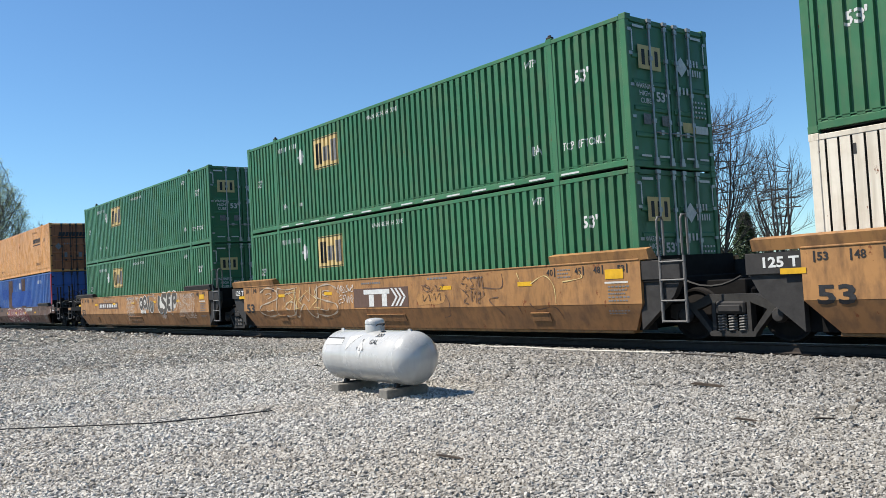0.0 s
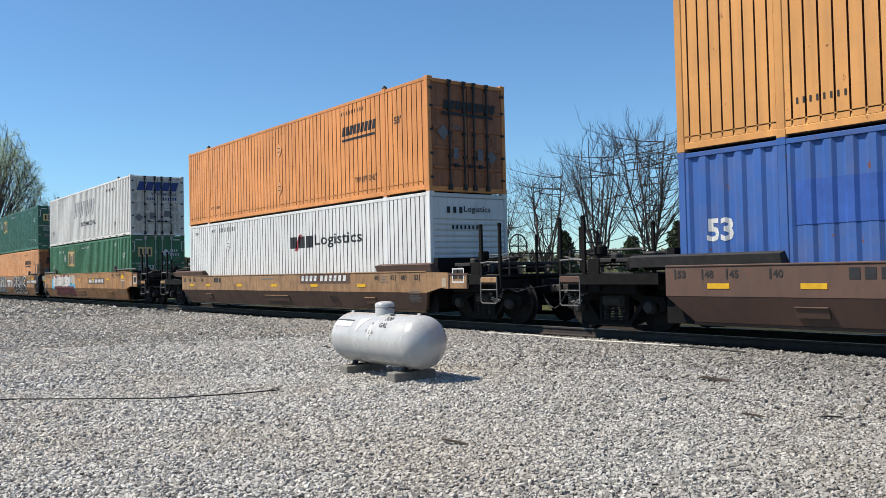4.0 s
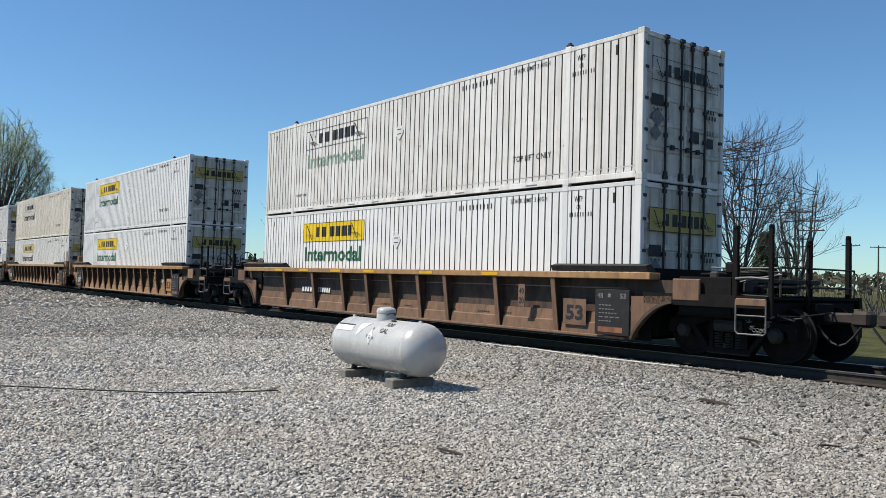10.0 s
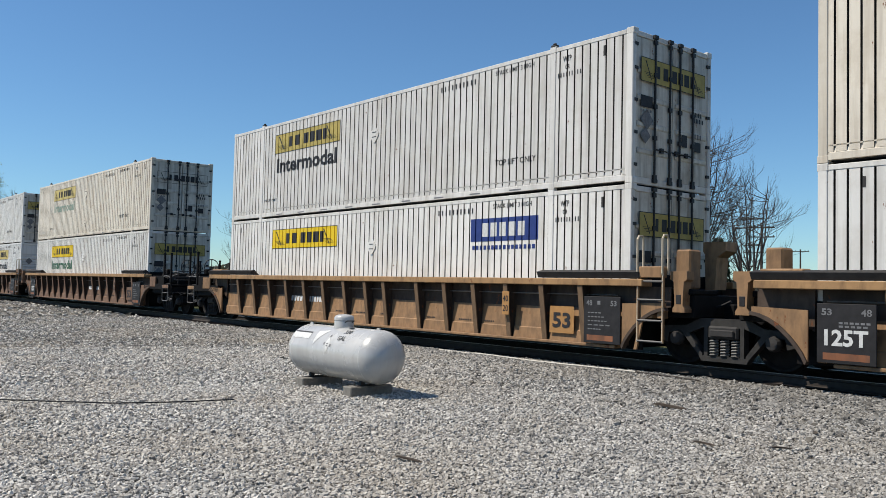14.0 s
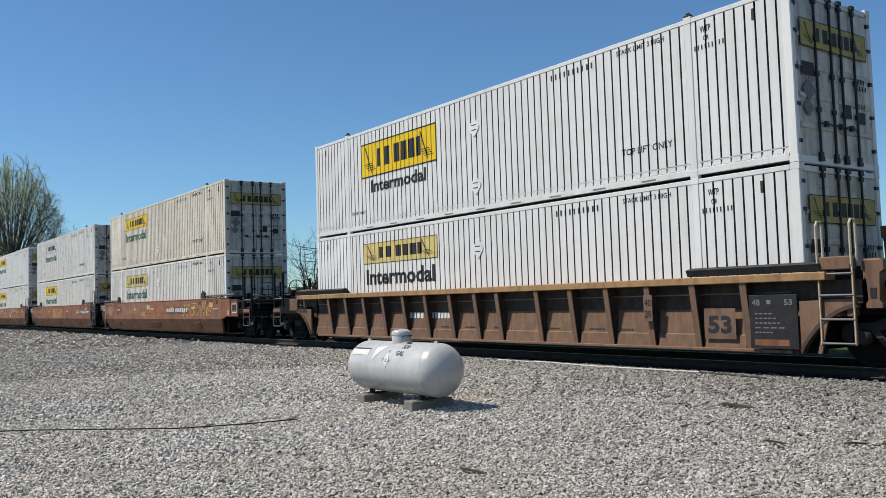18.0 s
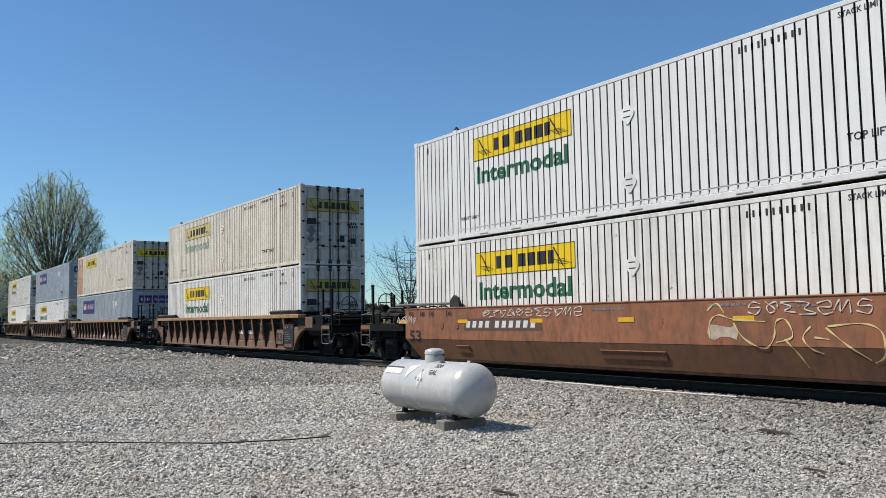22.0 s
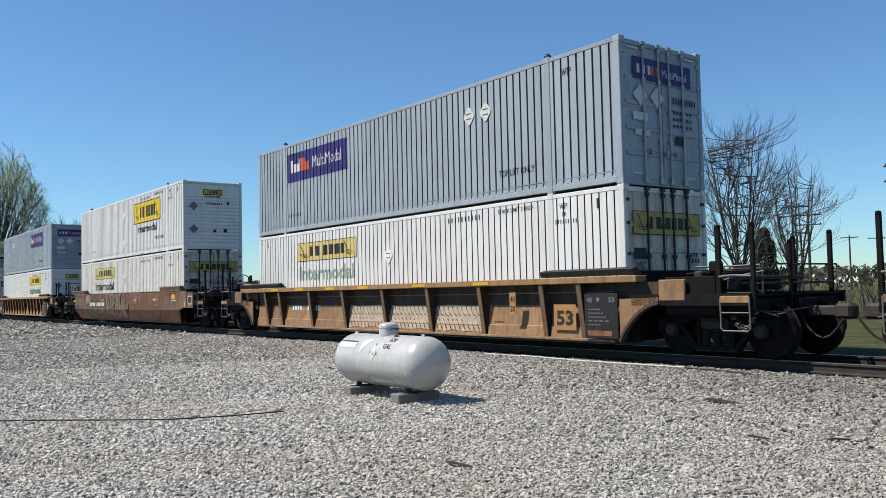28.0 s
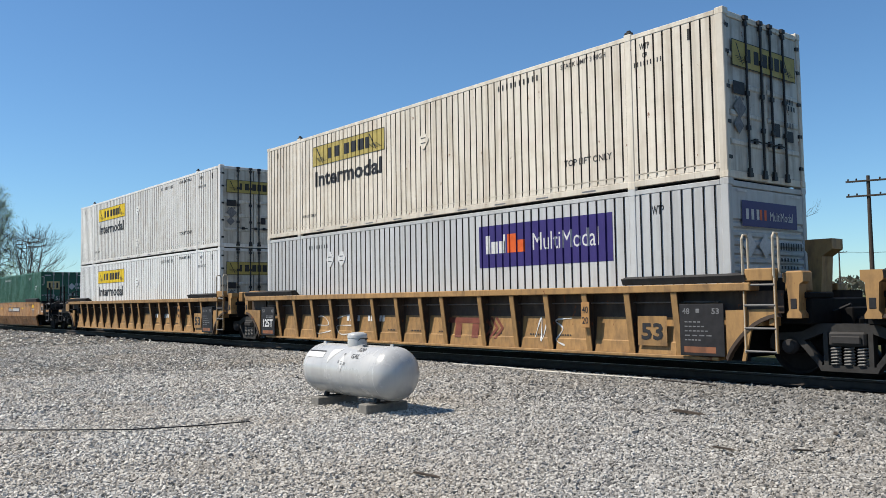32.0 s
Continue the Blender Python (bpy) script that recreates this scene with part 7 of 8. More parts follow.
def dome_tree(x, y, h, wide, seed, label, mains=74, sides=11, twigs=6, leaves=46000):
    """Straight limbs radiate from a low trunk to a dome of twigs in bud."""
    rng = random.Random(seed)
    ob = tagged(new("budding_tree"), label, "tree")
    ob.location = (x, y, -0.05)
    trunk, crown, tips = Wood(), Wood(), []
    trunk.limb([Vector((0, 0, 0)), Vector((0.1, 0, h * 0.12)), Vector((0, 0.1, h * 0.30)), Vector((0.15, 0.05, h * 0.55))], 0.42, 0.14, 8)
    mid = h * 0.38

    def surface(a, e):
        lump = 1.0 + 0.06 * math.sin(3 * a + 1.3) * math.cos(2 * e) + rng.uniform(-0.08, 0.0)
        return Vector((math.cos(a) * math.cos(e) * wide * lump, math.sin(a) * math.cos(e) * wide * lump, mid + math.sin(e) * (h - mid) * (lump if e > 0 else 1.0)))
    for k in range(mains):
        a, e = 2.4 * k + rng.uniform(-0.3, 0.3), math.asin(-0.32 + 1.31 * ((k + 0.5) / mains) ** 0.85)
        end = surface(a, e)
        root = Vector((0, 0, h * (0.10 + 0.26 * (0.5 + 0.5 * math.sin(e)) * rng.uniform(0.5, 1.0))))
        bend = root.lerp(end, 0.45) + Vector((0, 0, 0.06 * (end - root).length))
        path = [root.lerp(bend, t).lerp(bend.lerp(end, t), t) for t in (0, 0.17, 0.34, 0.5, 0.67, 0.84, 1.0)]
        crown.limb(path, 0.105, 0.022, 5)
        for j in range(sides):
            f = (0.25 + 0.72 * (j + rng.random()) / sides) * 6
            i = min(5, int(f))
            q = path[i].lerp(path[i + 1], f - i)
            d = (path[i + 1] - path[i]).normalized()
            tip = surface(a + rng.gauss(0, 0.34), max(-0.4, min(1.5, e + rng.gauss(0, 0.26))))
            tip = q.lerp(tip, rng.uniform(0.55, 1.0))
            bow = q.lerp(tip, 0.5) + d * 0.10 * (tip - q).length
            limb = [q.lerp(bow, t).lerp(bow.lerp(tip, t), t) for t in (0, 0.33, 0.67, 1.0)]
            crown.limb(limb, 0.034, 0.014, 4)
            for _ in range(twigs):
                g = rng.uniform(0.35, 1.0) * 3
                m = min(2, int(g))
                p = limb[m].lerp(limb[m + 1], g - m)
                way = ((limb[m + 1] - limb[m]).normalized() + Vector((rng.gauss(0, 0.5), rng.gauss(0, 0.5), rng.gauss(0.2, 0.4)))).normalized()
                twig = p + way * rng.uniform(0.3, 0.8)
                crown.limb([p, twig], 0.016, 0.008, 3)
                tips += [p.lerp(twig, 0.6), twig]
    vs, fs = [], []
    fresh = [p for p in tips if rng.random() < 0.30 + 0.45 * (noise.noise(p * 0.28) > -0.02)]
    for _ in range(leaves):
        c = rng.choice(fresh) + Vector((rng.gauss(0, 1), rng.gauss(0, 1), rng.gauss(0, 1))) * 0.24
        u = Vector((rng.gauss(0, 1), rng.gauss(0, 1), rng.gauss(0, 1))).normalized()
        w, q, n = u.orthogonal().normalized(), 0.056 * rng.uniform(0.6, 1.4), len(vs)
        vs += [c - u * q, c + w * q * 0.55, c + u * q, c - w * q * 0.55]
        fs.append((n, n + 1, n + 2, n + 3))
    me = bpy.data.meshes.new("leaves")
    me.from_pydata([tuple(v) for v in vs], [], fs)
    me.materials.append(M["bud"])
    for part_name, data in (("trunk", trunk.mesh("trunk", "bark")), ("crown", crown.mesh("crown", "bark")), ("leaves", me)):
        new(part_name, data).parent = ob
    return ob


dome_tree(*polar(80.9, 112), 20.4, 7.0, 300, "large rounded tree with fresh pale green leaf buds")
fan_tree(*polar(77.0, 105), 12.0, 4.6, 301, "leafless tree far along the track", limbs=90, trunk_r=0.2)
for k, (az, r, h) in enumerate(((83.4, 118, 9.0), (84.6, 120, 8.5), (82.2, 125, 8.2), (86, 118, 9.5), (79.4, 128, 7.0))):
    tree("scrub_tree", *polar(az, r), h, 400 + k, "low brown-green scrub tree far along the track", stems=6, lean=0.9, leaves=2600, leaf_mat="scrub" if k % 2 == 0 else "bud", leaf_size=0.2)


def evergreen(az, r, h, w, seed):
    rng = random.Random(seed)
    ob = tagged(new("evergreen_bush"), "dark green evergreen bush behind the railway track", "bush")
    ob.location = (*polar(az, r), 0)
    wood = Wood()
    wood.limb([Vector((0, 0, 0)), Vector((0.05, 0, h * 0.5)), Vector((0, 0, h * 0.9))], 0.09, 0.03, 6)
    vs, fs = [], []
    for _ in range(2600):
        z = rng.random() ** 0.8
        a = rng.uniform(0, 2 * math.pi)
        lump = 0.55 + 0.9 * abs(noise.noise(Vector((math.cos(a) * 1.3, math.sin(a) * 1.3, z * 3.2 + seed))))
        rad = w * (1 - 0.86 * z) * lump * (0.25 + 0.85 * rng.random() ** 0.6)
        c = Vector((rad * math.cos(a), rad * math.sin(a), h * (0.06 + 0.94 * z)))
        u = Vector((rng.gauss(0, 1), rng.gauss(0, 1), rng.gauss(0, 1))).normalized()
        v = u.orthogonal().normalized()
        s = rng.uniform(0.07, 0.19)
        b = len(vs)
        vs += [c - u * s, c + v * s * 0.28, c + u * s, c - v * s * 0.28]
        fs.append((b, b + 1, b + 2, b + 3))
    me = bpy.data.meshes.new("foliage")
    me.from_pydata([tuple(v) for v in vs], [], fs)
    me.materials.append(M["needle"])
    new("foliage", me).parent = ob
    new("trunk", wood.mesh("trunk", "bark")).parent = ob


evergreen(31.5, 42, 4.0, 1.6, 1)
evergreen(36.5, 40, 3.4, 1.3, 2)
evergreen(44.0, 42, 3.2, 1.2, 3)
evergreen(39.5, 44, 2.9, 1.6, 4)


def scrub_band():
    """Tangle of brush along the far side of the track."""
    rng = random.Random(9)
    wood = Wood()
    for _ in range(900):
        az, r = rng.uniform(20, 78), rng.uniform(44, 60)
        x, y = polar(az, r)
        if y < 24:
            continue
        p = Vector((x, y, 0))
        d = Vector((rng.gauss(0, 0.3), rng.gauss(0, 0.3), 1)).normalized()
        L = rng.uniform(1.0, 2.6)
        wood.limb([p, p + d * L * 0.5 + Vector((rng.gauss(0, .1), rng.gauss(0, .1), 0)), p + d * L + Vector((rng.gauss(0, .2), rng.gauss(0, .2), 0))], 0.03, 0.008, 3)
    ob = new("brush", wood.mesh("brush", "bark"))
    tagged(ob, "tangled leafless brush along the far side of the track", "brush", kind="stuff")


scrub_band()


def far_woods():
    rng = random.Random(19)
    vs, fs = [], []
    for _ in range(9000):
        az, r = rng.uniform(-10, 88), rng.uniform(230, 330)
        x, y = polar(az, r)
        if y < 20:
            continue
        h = (3.5 + 4.5 * (0.5 + 0.5 * noise.noise(Vector((az * 0.35, 0, 0))))) * rng.random() ** 0.6
        c = Vector((x, y, h))
        u = Vector((rng.gauss(0, 1), rng.gauss(0, 1), rng.gauss(0, 1))).normalized()
        v = u.orthogonal().normalized()
        s = rng.uniform(0.5, 1.4)
        b = len(vs)
        vs += [c - u * s, c + v * s * 0.6, c + u * s, c - v * s * 0.6]
        fs.append((b, b + 1, b + 2, b + 3))
    me = bpy.data.meshes.new("far_woods")
    me.from_pydata([tuple(v) for v in vs], [], fs)
    me.materials.append(M["scrub"])
    tagged(new("far_woods", me), "distant line of brown spring woods on the horizon", "woods", kind="stuff")


far_woods()


def utility_pole(az, r, h, arms, label="wooden utility pole with crossarms behind the track"):
    ob = tagged(new("utility_pole"), label, "pole")
    ob.location = (*polar(az, r), -0.05)
    part("shaft", ("shaft", h), lambda bm: tube(bm, ((0, 0, 0), (0, 0, h * 0.5), (0, 0, h)), 0.17, 10, 0.11), "wood", ob)
    for k in range(arms):
        z = h - 0.35 - 1.0 * k
        part("crossarm", ("crossarm", h, k), lambda bm: box(bm, -1.35, 1.35, -0.16, -0.05, z - 0.06, z + 0.06, 0.01), "wood", ob)
        for x in (-1.2, -0.7, 0.7, 1.2):
            part("insulator", ("insulator", h, k), lambda bm: wheel_ring(bm, ((0.02, z + 0.06), (0.05, z + 0.08), (0.06, z + 0.14), (0.03, z + 0.2)), 8, "z"), "dgrey", ob, (x, -0.1, 0))
    ob.rotation_euler = (0, 0, radians(20))
    return ob


utility_pole(28.8, 95, 8.9, 2)
utility_pole(29.25, 125, 8.6, 2)
utility_pole(26.5, 150, 9.0, 1)
utility_pole(25.0, 165, 9.4, 1)
utility_pole(23.2, 62, 9.4, 2)


def power_lines():
    spans = (((*polar(26.5, 150), 8.6), (*polar(33, 260), 8)), ((*polar(25.0, 165), 9.0), (*polar(12, 120), 8.6)))
    for k, (a, b) in enumerate(spans):
        for off in (-1.1, 1.1):
            pts = []
            for j in range(13):
                t = j / 12
                pts.append((a[0] + (b[0] - a[0]) * t + off, a[1] + (b[1] - a[1]) * t, a[2] + (b[2] - a[2]) * t - 2.2 * 4 * t * (1 - t) * 0.4))
            tagged(part("power_line", ("power_line", k, off), lambda bm: tube(bm, pts, 0.02, 4), "hose"), "thin black power line between the utility poles", "wire")


power_lines()


def stack_pipe():
    ob = tagged(new("smokestack"), "tall dark grey round stack behind the bare trees", "chimney")
    ob.location = (*polar(56.25, 58), 0)
    part("shaft", "stack_shaft", lambda bm: wheel_ring(bm, ((0.37, 0.0), (0.36, 3.0), (0.355, 6.7), (0.38, 6.75), (0.38, 7.05), (0.30, 7.1)), 20, "z"), "stackpaint", ob)
    part("band", "stack_band", lambda bm: wheel_ring(bm, ((0.36, 4.0), (0.385, 4.02), (0.385, 4.14), (0.36, 4.16)), 20, "z"), "rail", ob)


stack_pipe()

# ---------------------------------------------------------------- the train
TRAIN = [
    # kind, paint, front, back, options, upper load, lower load
    ("smooth", "tancar", "joint", "joint", dict(flap="tancar"), lambda: green_box(strips=True), lambda: hunt("cream", "paleyellow")),
    ("smooth", "tancar", "joint", "joint", dict(flap="tancar", number=None), lambda: green_box(strips=True), lambda: green_box()),
    ("smooth", "tancar", "joint", "coupler", dict(number=-13.0), lambda: green_box(), lambda: green_box()),
    ("smooth", "umber", "coupler", "coupler", dict(top=1.40, low=0.45), lambda: orange_box("amber"), blue_box),
    ("smooth", "tan", "coupler", "coupler", dict(top=1.40, low=0.45, flap="umber"), lambda: orange_box("orange"), logistics_box),
    ("smooth", "tancar", "coupler", "joint", dict(peak=True), racing_box, lambda: green_box()),
    ("smooth", "tancar", "joint", "joint", dict(peak=True, number=-2.0), lambda: green_box("darkgreen"), lambda: orange_box("salmon")),
    ("smooth", "tancar", "joint", "coupler", dict(peak=True, number=-13.3), lambda: orange_box("salmon"), lambda: green_box()),
    ("ribbed", "rustcar", "coupler", "coupler", dict(ribs=RIBS_9, number=-13.2, bay=0.88), lambda: hunt("white", None, "palegreen", plates=1, door=None), lambda: hunt("bright", "yellow", plates=1)),
    ("ribbed", "tan", "coupler", "joint", dict(number=-3.8, ribs=RIBS_EVEN), lambda: hunt("bright", "yellow", "leafgreen"), lambda: hunt("bright", "yellow")),
    ("ribbed", "tan", "joint", "joint", dict(number=-9.0), lambda: hunt("cream", None, "ink", plates=1, door=None), lambda: hunt("white", "paleyellow", "ink", plates=1)),
    ("ribbed", "tan", "joint", "coupler", dict(number=-12.0), lambda: hunt("white", "olive", "ink", plates=1), lambda: hunt("white", "yellow", "ink", plates=1, extra="supplier", word_text="")),
    ("ribbed", "rustcar", "coupler", "joint", dict(number=-6.9), lambda: hunt("cream", "paleyellow", "palegreen", door=None), lambda: hunt("white", "yellow", plates=1)),
    ("ribbed", "rustcar", "joint", "joint", dict(), lambda: hunt("white", "yellow", "leafgreen", plates=1), lambda: hunt("bright", "paleyellow", "ink", right=True, end="wall", plates=1)),
    ("ribbed", "rustcar", "joint", "coupler", dict(number=-11.0), lambda: hunt("bright", "yellow", "ink", framed=True), lambda: hunt("bright", "paleyellow", "ink")),
    ("smooth", "brown", "coupler", "joint", dict(peak=True, number=-6.1), lambda: hunt("cream", "yellow", "leafgreen"), lambda: hunt("white", "paleyellow", "leafgreen")),
    ("smooth", "brown", "joint", "joint", dict(peak=True, number=-3.0), lambda: hunt("white", None, "leafgreen", plates=1, door=None), lambda: hunt("white", "yellow", plates=1)),
    ("smooth", "brown", "joint", "coupler", dict(peak=True, number=-13.4), lambda: hunt("bright", "yellow"), lambda: hunt("white", "yellow", plates=1)),
    ("ribbed", "rustcar", "coupler", "coupler", dict(number=-6.0, ribs=RIBS_EVEN), lambda: hunt("cream", "paleyellow", "palegreen"), lambda: hunt("white", "yellow", plates=1)),
    ("ribbed", "rustcar", "coupler", "joint", dict(number=-4.0), lambda: hunt("cream", "yellow", plates=1, rusty=True, word_text="", door="yellow"), lambda: courier_box()),
    ("ribbed", "rustcar", "joint", "joint", dict(number=-9.0), lambda: courier_box(), lambda: hunt("bright", "yellow", plates=1)),
    ("ribbed", "rustcar", "joint", "coupler", dict(), lambda: hunt("white", "yellow", door="olive"), lambda: hunt("white", "yellow", plates=0, form="plate")),
    ("ribbed", "tan", "coupler", "coupler", dict(ribs=RIBS_11, number=-13.6), lambda: courier_box(), lambda: hunt("bright", "paleyellow", "palegreen", plates=1)),
    ("smooth", "rustcar", "coupler", "coupler", dict(number=-13.0, flap="rustcar"), lambda: hunt("bright", "yellow", "ink", right=True, framed=True, end="wall"), lambda: hunt("white", "paleyellow", "ink", plates=1)),
    ("ribbed", "yellowcar", "coupler", "joint", dict(number=-5.3), lambda: courier_box(True, "wall"), lambda: hunt("bright", "yellow", right=True, end="wall", plates=1)),
    ("ribbed", "yellowcar", "joint", "joint", dict(number=-11.5), lambda: hunt("cream", "olive", "ink", plates=1), lambda: courier_box(True, "wall", "ash")),
    ("ribbed", "yellowcar", "joint", "coupler", dict(), lambda: hunt("white", "yellow", "ink"), lambda: hunt("bright", "yellow", "ink", plates=1)),
    ("smooth", "tancar", "coupler", "joint", dict(), None, lambda: green_box("darkgreen")),
]
COLOURS = {"tancar": "orange-tan", "tan": "tan", "brown": "red-brown", "umber": "dark brown", "rustcar": "rusty brown", "yellowcar": "yellow-tan"}
CARS = []
for i, (kind, paint, front, back, opts, upper, lower) in enumerate(TRAIN):
    words = f"{COLOURS[paint]} steel well car with {'smooth plate' if kind == 'smooth' else 'ribbed'} sides, on the track"
    car = well_car(i, kind, paint, front, back, words, **opts)
    CARS.append(car)
    MOVERS.append((car, STATIONS[i], 0.0))
    if lower:
        MOVERS.append((lower(), STATIONS[i], LOW_Z))
    if upper:
        MOVERS.append((upper(), STATIONS[i], HIGH_Z))

# tags sprayed on the cars
mural(CARS[1], 1, [], row_of(-15.0, -10.3, 0.72, 1.62, 4, 0.15), ROUND, "dimspray", 0.024)
mural(CARS[1], 12, [], row_of(-13.4, -11.2, 0.95, 1.5, 3, 0.2), SHARP, "buff", 0.014, -CAR_W - 0.012)
scrawl(CARS[1], 11, -10.3, -9.35, 1.05, 1.58, 2, 4, "offwhite", 0.012)
scrawl(CARS[1], 13, -6.4, -5.5, 1.05, 1.45, 2, 2, "umber", 0.012)
scrawl(CARS[1], 14, -4.9, -4.0, 0.95, 1.60, 2, 3, "umber", 0.013)
on_car(CARS[1], "graffiti_fill", "pale_patch", lambda bm: ragged(bm, -6.5, -5.5, 0.95, 1.30, random.Random(5)), "tanplate", -CAR_W - 0.004)
sprayed(CARS[1], "loops", [((-4.1, 1.32), (-3.5, 1.30), (-3.46, 1.60)), ((-5.45, 1.2), (-5.3, 1.0), (-5.35, 0.72), (-5.6, 0.66)), ((-3.6, 1.1), (-3.9, 1.05), (-3.65, 0.85), (-3.5, 0.72)), ((-3.0, 0.9), (-2.95, 0.72)), ((-2.65, 0.95), (-2.45, 0.82), (-1.95, 0.86), (-1.8, 0.62))], "umber", 0.014)
sprayed(CARS[1], "faint", [((-2.6, 1.35), (-2.2, 1.5), (-1.95, 1.3), (-1.9, 0.95)), ((-1.7, 1.36), (-1.2, 1.42), (-1.25, 1.52)), ((-3.0, 1.6), (-2.9, 1.4))], "buff", 0.012)
brand_plate(CARS[1], -9.4, 0.94, 2.5, 0.5, "umber", "chalk")
scrawl(CARS[2], 2, -12.6, -10.3, 1.44, 1.60, 1, 7, "dimspray", 0.012)
scrawl(CARS[2], 3, -9.0, -7.85, 0.55, 1.64, 6, 7, "offwhite", 0.009)
scrawl(CARS[2], 4, -7.8, -7.3, 1.45, 1.64, 1, 3, "offwhite", 0.010)
bubble(CARS[2], "eyes", [((-6.12, 1.62), (-6.05, 1.25), (-5.98, 0.93)), ((-5.75, 1.42), (-5.78, 1.10), (-5.60, 1.02), (-5.52, 1.38)), ((-6.32, 1.32), (-6.22, 1.05)), ring(-6.97, 1.31, 0.16, 0.19), ring(-6.52, 1.36, 0.16, 0.19)], 0.085, "sootspray", "offwhite")
on_car(CARS[2], "graffiti_fill", "eye_whites", lambda bm: [quad(bm, ring(x, z, 0.12)[:9]) for x, z in ((-6.97, 1.31), (-6.52, 1.36))], "offwhite", -CAR_W - 0.014)
on_car(CARS[2], "graffiti_line", "pupils", lambda bm: [quad(bm, ring(x, z, 0.035)[:9]) for x, z in ((-6.95, 1.32), (-6.54, 1.33))], "ink", -CAR_W - 0.016)
on_car(CARS[2], "graffiti_fill", "teeth", lambda bm: [rect(bm, -7.06 + 0.17 * k, 0.90 - 0.03 * (k % 2), 0.13, 0.15) for k in range(4)], "offwhite", -CAR_W - 0.014)
sprayed(CARS[2], "curls", [ring(-7.38, 1.38, 0.06), ring(-7.36, 1.16, 0.07), ring(-5.45, 1.62, 0.06), ((-5.35, 1.5), (-5.2, 1.55), (-5.15, 1.3), (-5.2, 1.1))], "offwhite", 0.014)
on_car(CARS[2], "graffiti_fill", "pale_ground", lambda bm: ragged(bm, -4.75, -3.0, 1.02, 1.62, random.Random(8)), "offwhite", -CAR_W - 0.004)
bubble(CARS[2], "fat", [((-4.80, 1.60), (-4.86, 1.20), (-4.68, 1.00), (-4.40, 1.02)), ((-3.98, 1.56), (-4.30, 1.62), (-4.44, 1.45), (-4.12, 1.24), (-4.06, 1.02), (-4.34, 0.96)), ((-3.50, 1.63), (-3.74, 1.62), (-3.84, 1.35), (-3.80, 1.10), (-3.56, 1.08)), ((-3.76, 1.35), (-3.58, 1.36)), ((-3.32, 0.98), (-3.30, 1.35), (-3.22, 1.62), (-2.98, 1.60), (-2.96, 1.40), (-3.18, 1.30))], 0.105, "sootspray", "offwhite", 0.04)
sprayed(CARS[2], "tails", [((-2.95, 1.25), (-2.80, 1.20), (-2.86, 1.05), (-3.0, 0.98)), ((-3.3, 0.9), (-3.42, 0.82), (-3.5, 0.95)), ((-2.8, 1.5), (-2.72, 1.6), (-2.66, 1.5), (-2.78, 1.46))], "offwhite", 0.016)
scrawl(CARS[2], 5, -4.75, -4.1, 0.64, 0.82, 1, 4, "offwhite", 0.010)
scrawl(CARS[2], 6, -2.72, -1.0, 0.66, 1.62, 5, 8, "offwhite", 0.010)
mural(CARS[3], 3, [(-10.6, -5.1, 0.52, 1.38, "dullred"), (-6.4, -4.6, 0.50, 1.0, "maroon"), (-10.7, -6.2, 0.48, 0.86, "maroon")], row_of(-10.6, -5.2, 0.56, 1.37, 5), ROUND, "offwhite", 0.030)
on_car(CARS[3], "lettering", "road_name", lambda bm: (bars(bm, -5.02, 1.20, 0.45, 0.09, 7, 0.35), bars(bm, -4.50, 1.20, 0.26, 0.09, 4, 0.35), bars(bm, -4.16, 1.20, 0.34, 0.09, 5, 0.35), rect(bm, -5.02, 1.16, 1.2, 0.015)), "chalk")
on_car(CARS[3], "logo_mark", "road_badge", lambda bm: frame_lines(bm, -5.32, 1.14, 0.24, 0.2, 0.025), "chalk", -CAR_W - 0.012)
mural(CARS[5], 5, [(-14.35, -13.7, 0.78, 1.5, "cyan"), (-10.3, -9.05, 0.78, 1.52, "cyan"), (-9.9, -9.1, 1.1, 1.66, "dimspray"), (-13.95, -10.15, 0.92, 1.67, "offwhite"), (-13.7, -9.25, 0.45, 1.04, "maroon"), (-13.6, -13.2, 1.45, 1.62, "redspray"), (-12.3, -12.0, 1.5, 1.66, "redspray"), (-11.6, -11.3, 1.5, 1.66, "redspray"), (-10.6, -10.3, 1.5, 1.66, "redspray")],
      row_of(-13.9, -10.1, 0.52, 1.64, 5) + [(-10.2, -9.3, 0.46, 1.2)], SHARP, "ink", 0.026)
spiked_panel(CARS[6], -13.8, -9.35, 0.46, 1.675, "dgrey", "chalk", 7, 6)
brand_plate(CARS[6], -9.33, 0.92, 2.6, 0.56, "umber", "chalk")
mural(CARS[6], 61, [(-6.5, -2.2, 0.46, 1.68, "dgrey")], row_of(-6.5, -2.25, 0.50, 1.66, 4), ROUND, "offwhite", 0.040)
mural(CARS[7], 7, [(-6.95, -2.05, 0.45, 0.98, "deepmint"), (-6.8, -3.25, 0.70, 1.67, "mint")], row_of(-6.8, -3.35, 0.50, 1.65, 5) + [(-3.4, -2.1, 0.48, 1.02)], ROUND, "ink", 0.030)
graffiti(CARS[7], 71, -13.6, -10.6, 1.2, 1.62, None, "offwhite", 6, 0.018)
brand_plate(CARS[16], -9.4, 0.94, 2.7, 0.56, "tanplate", "brown")
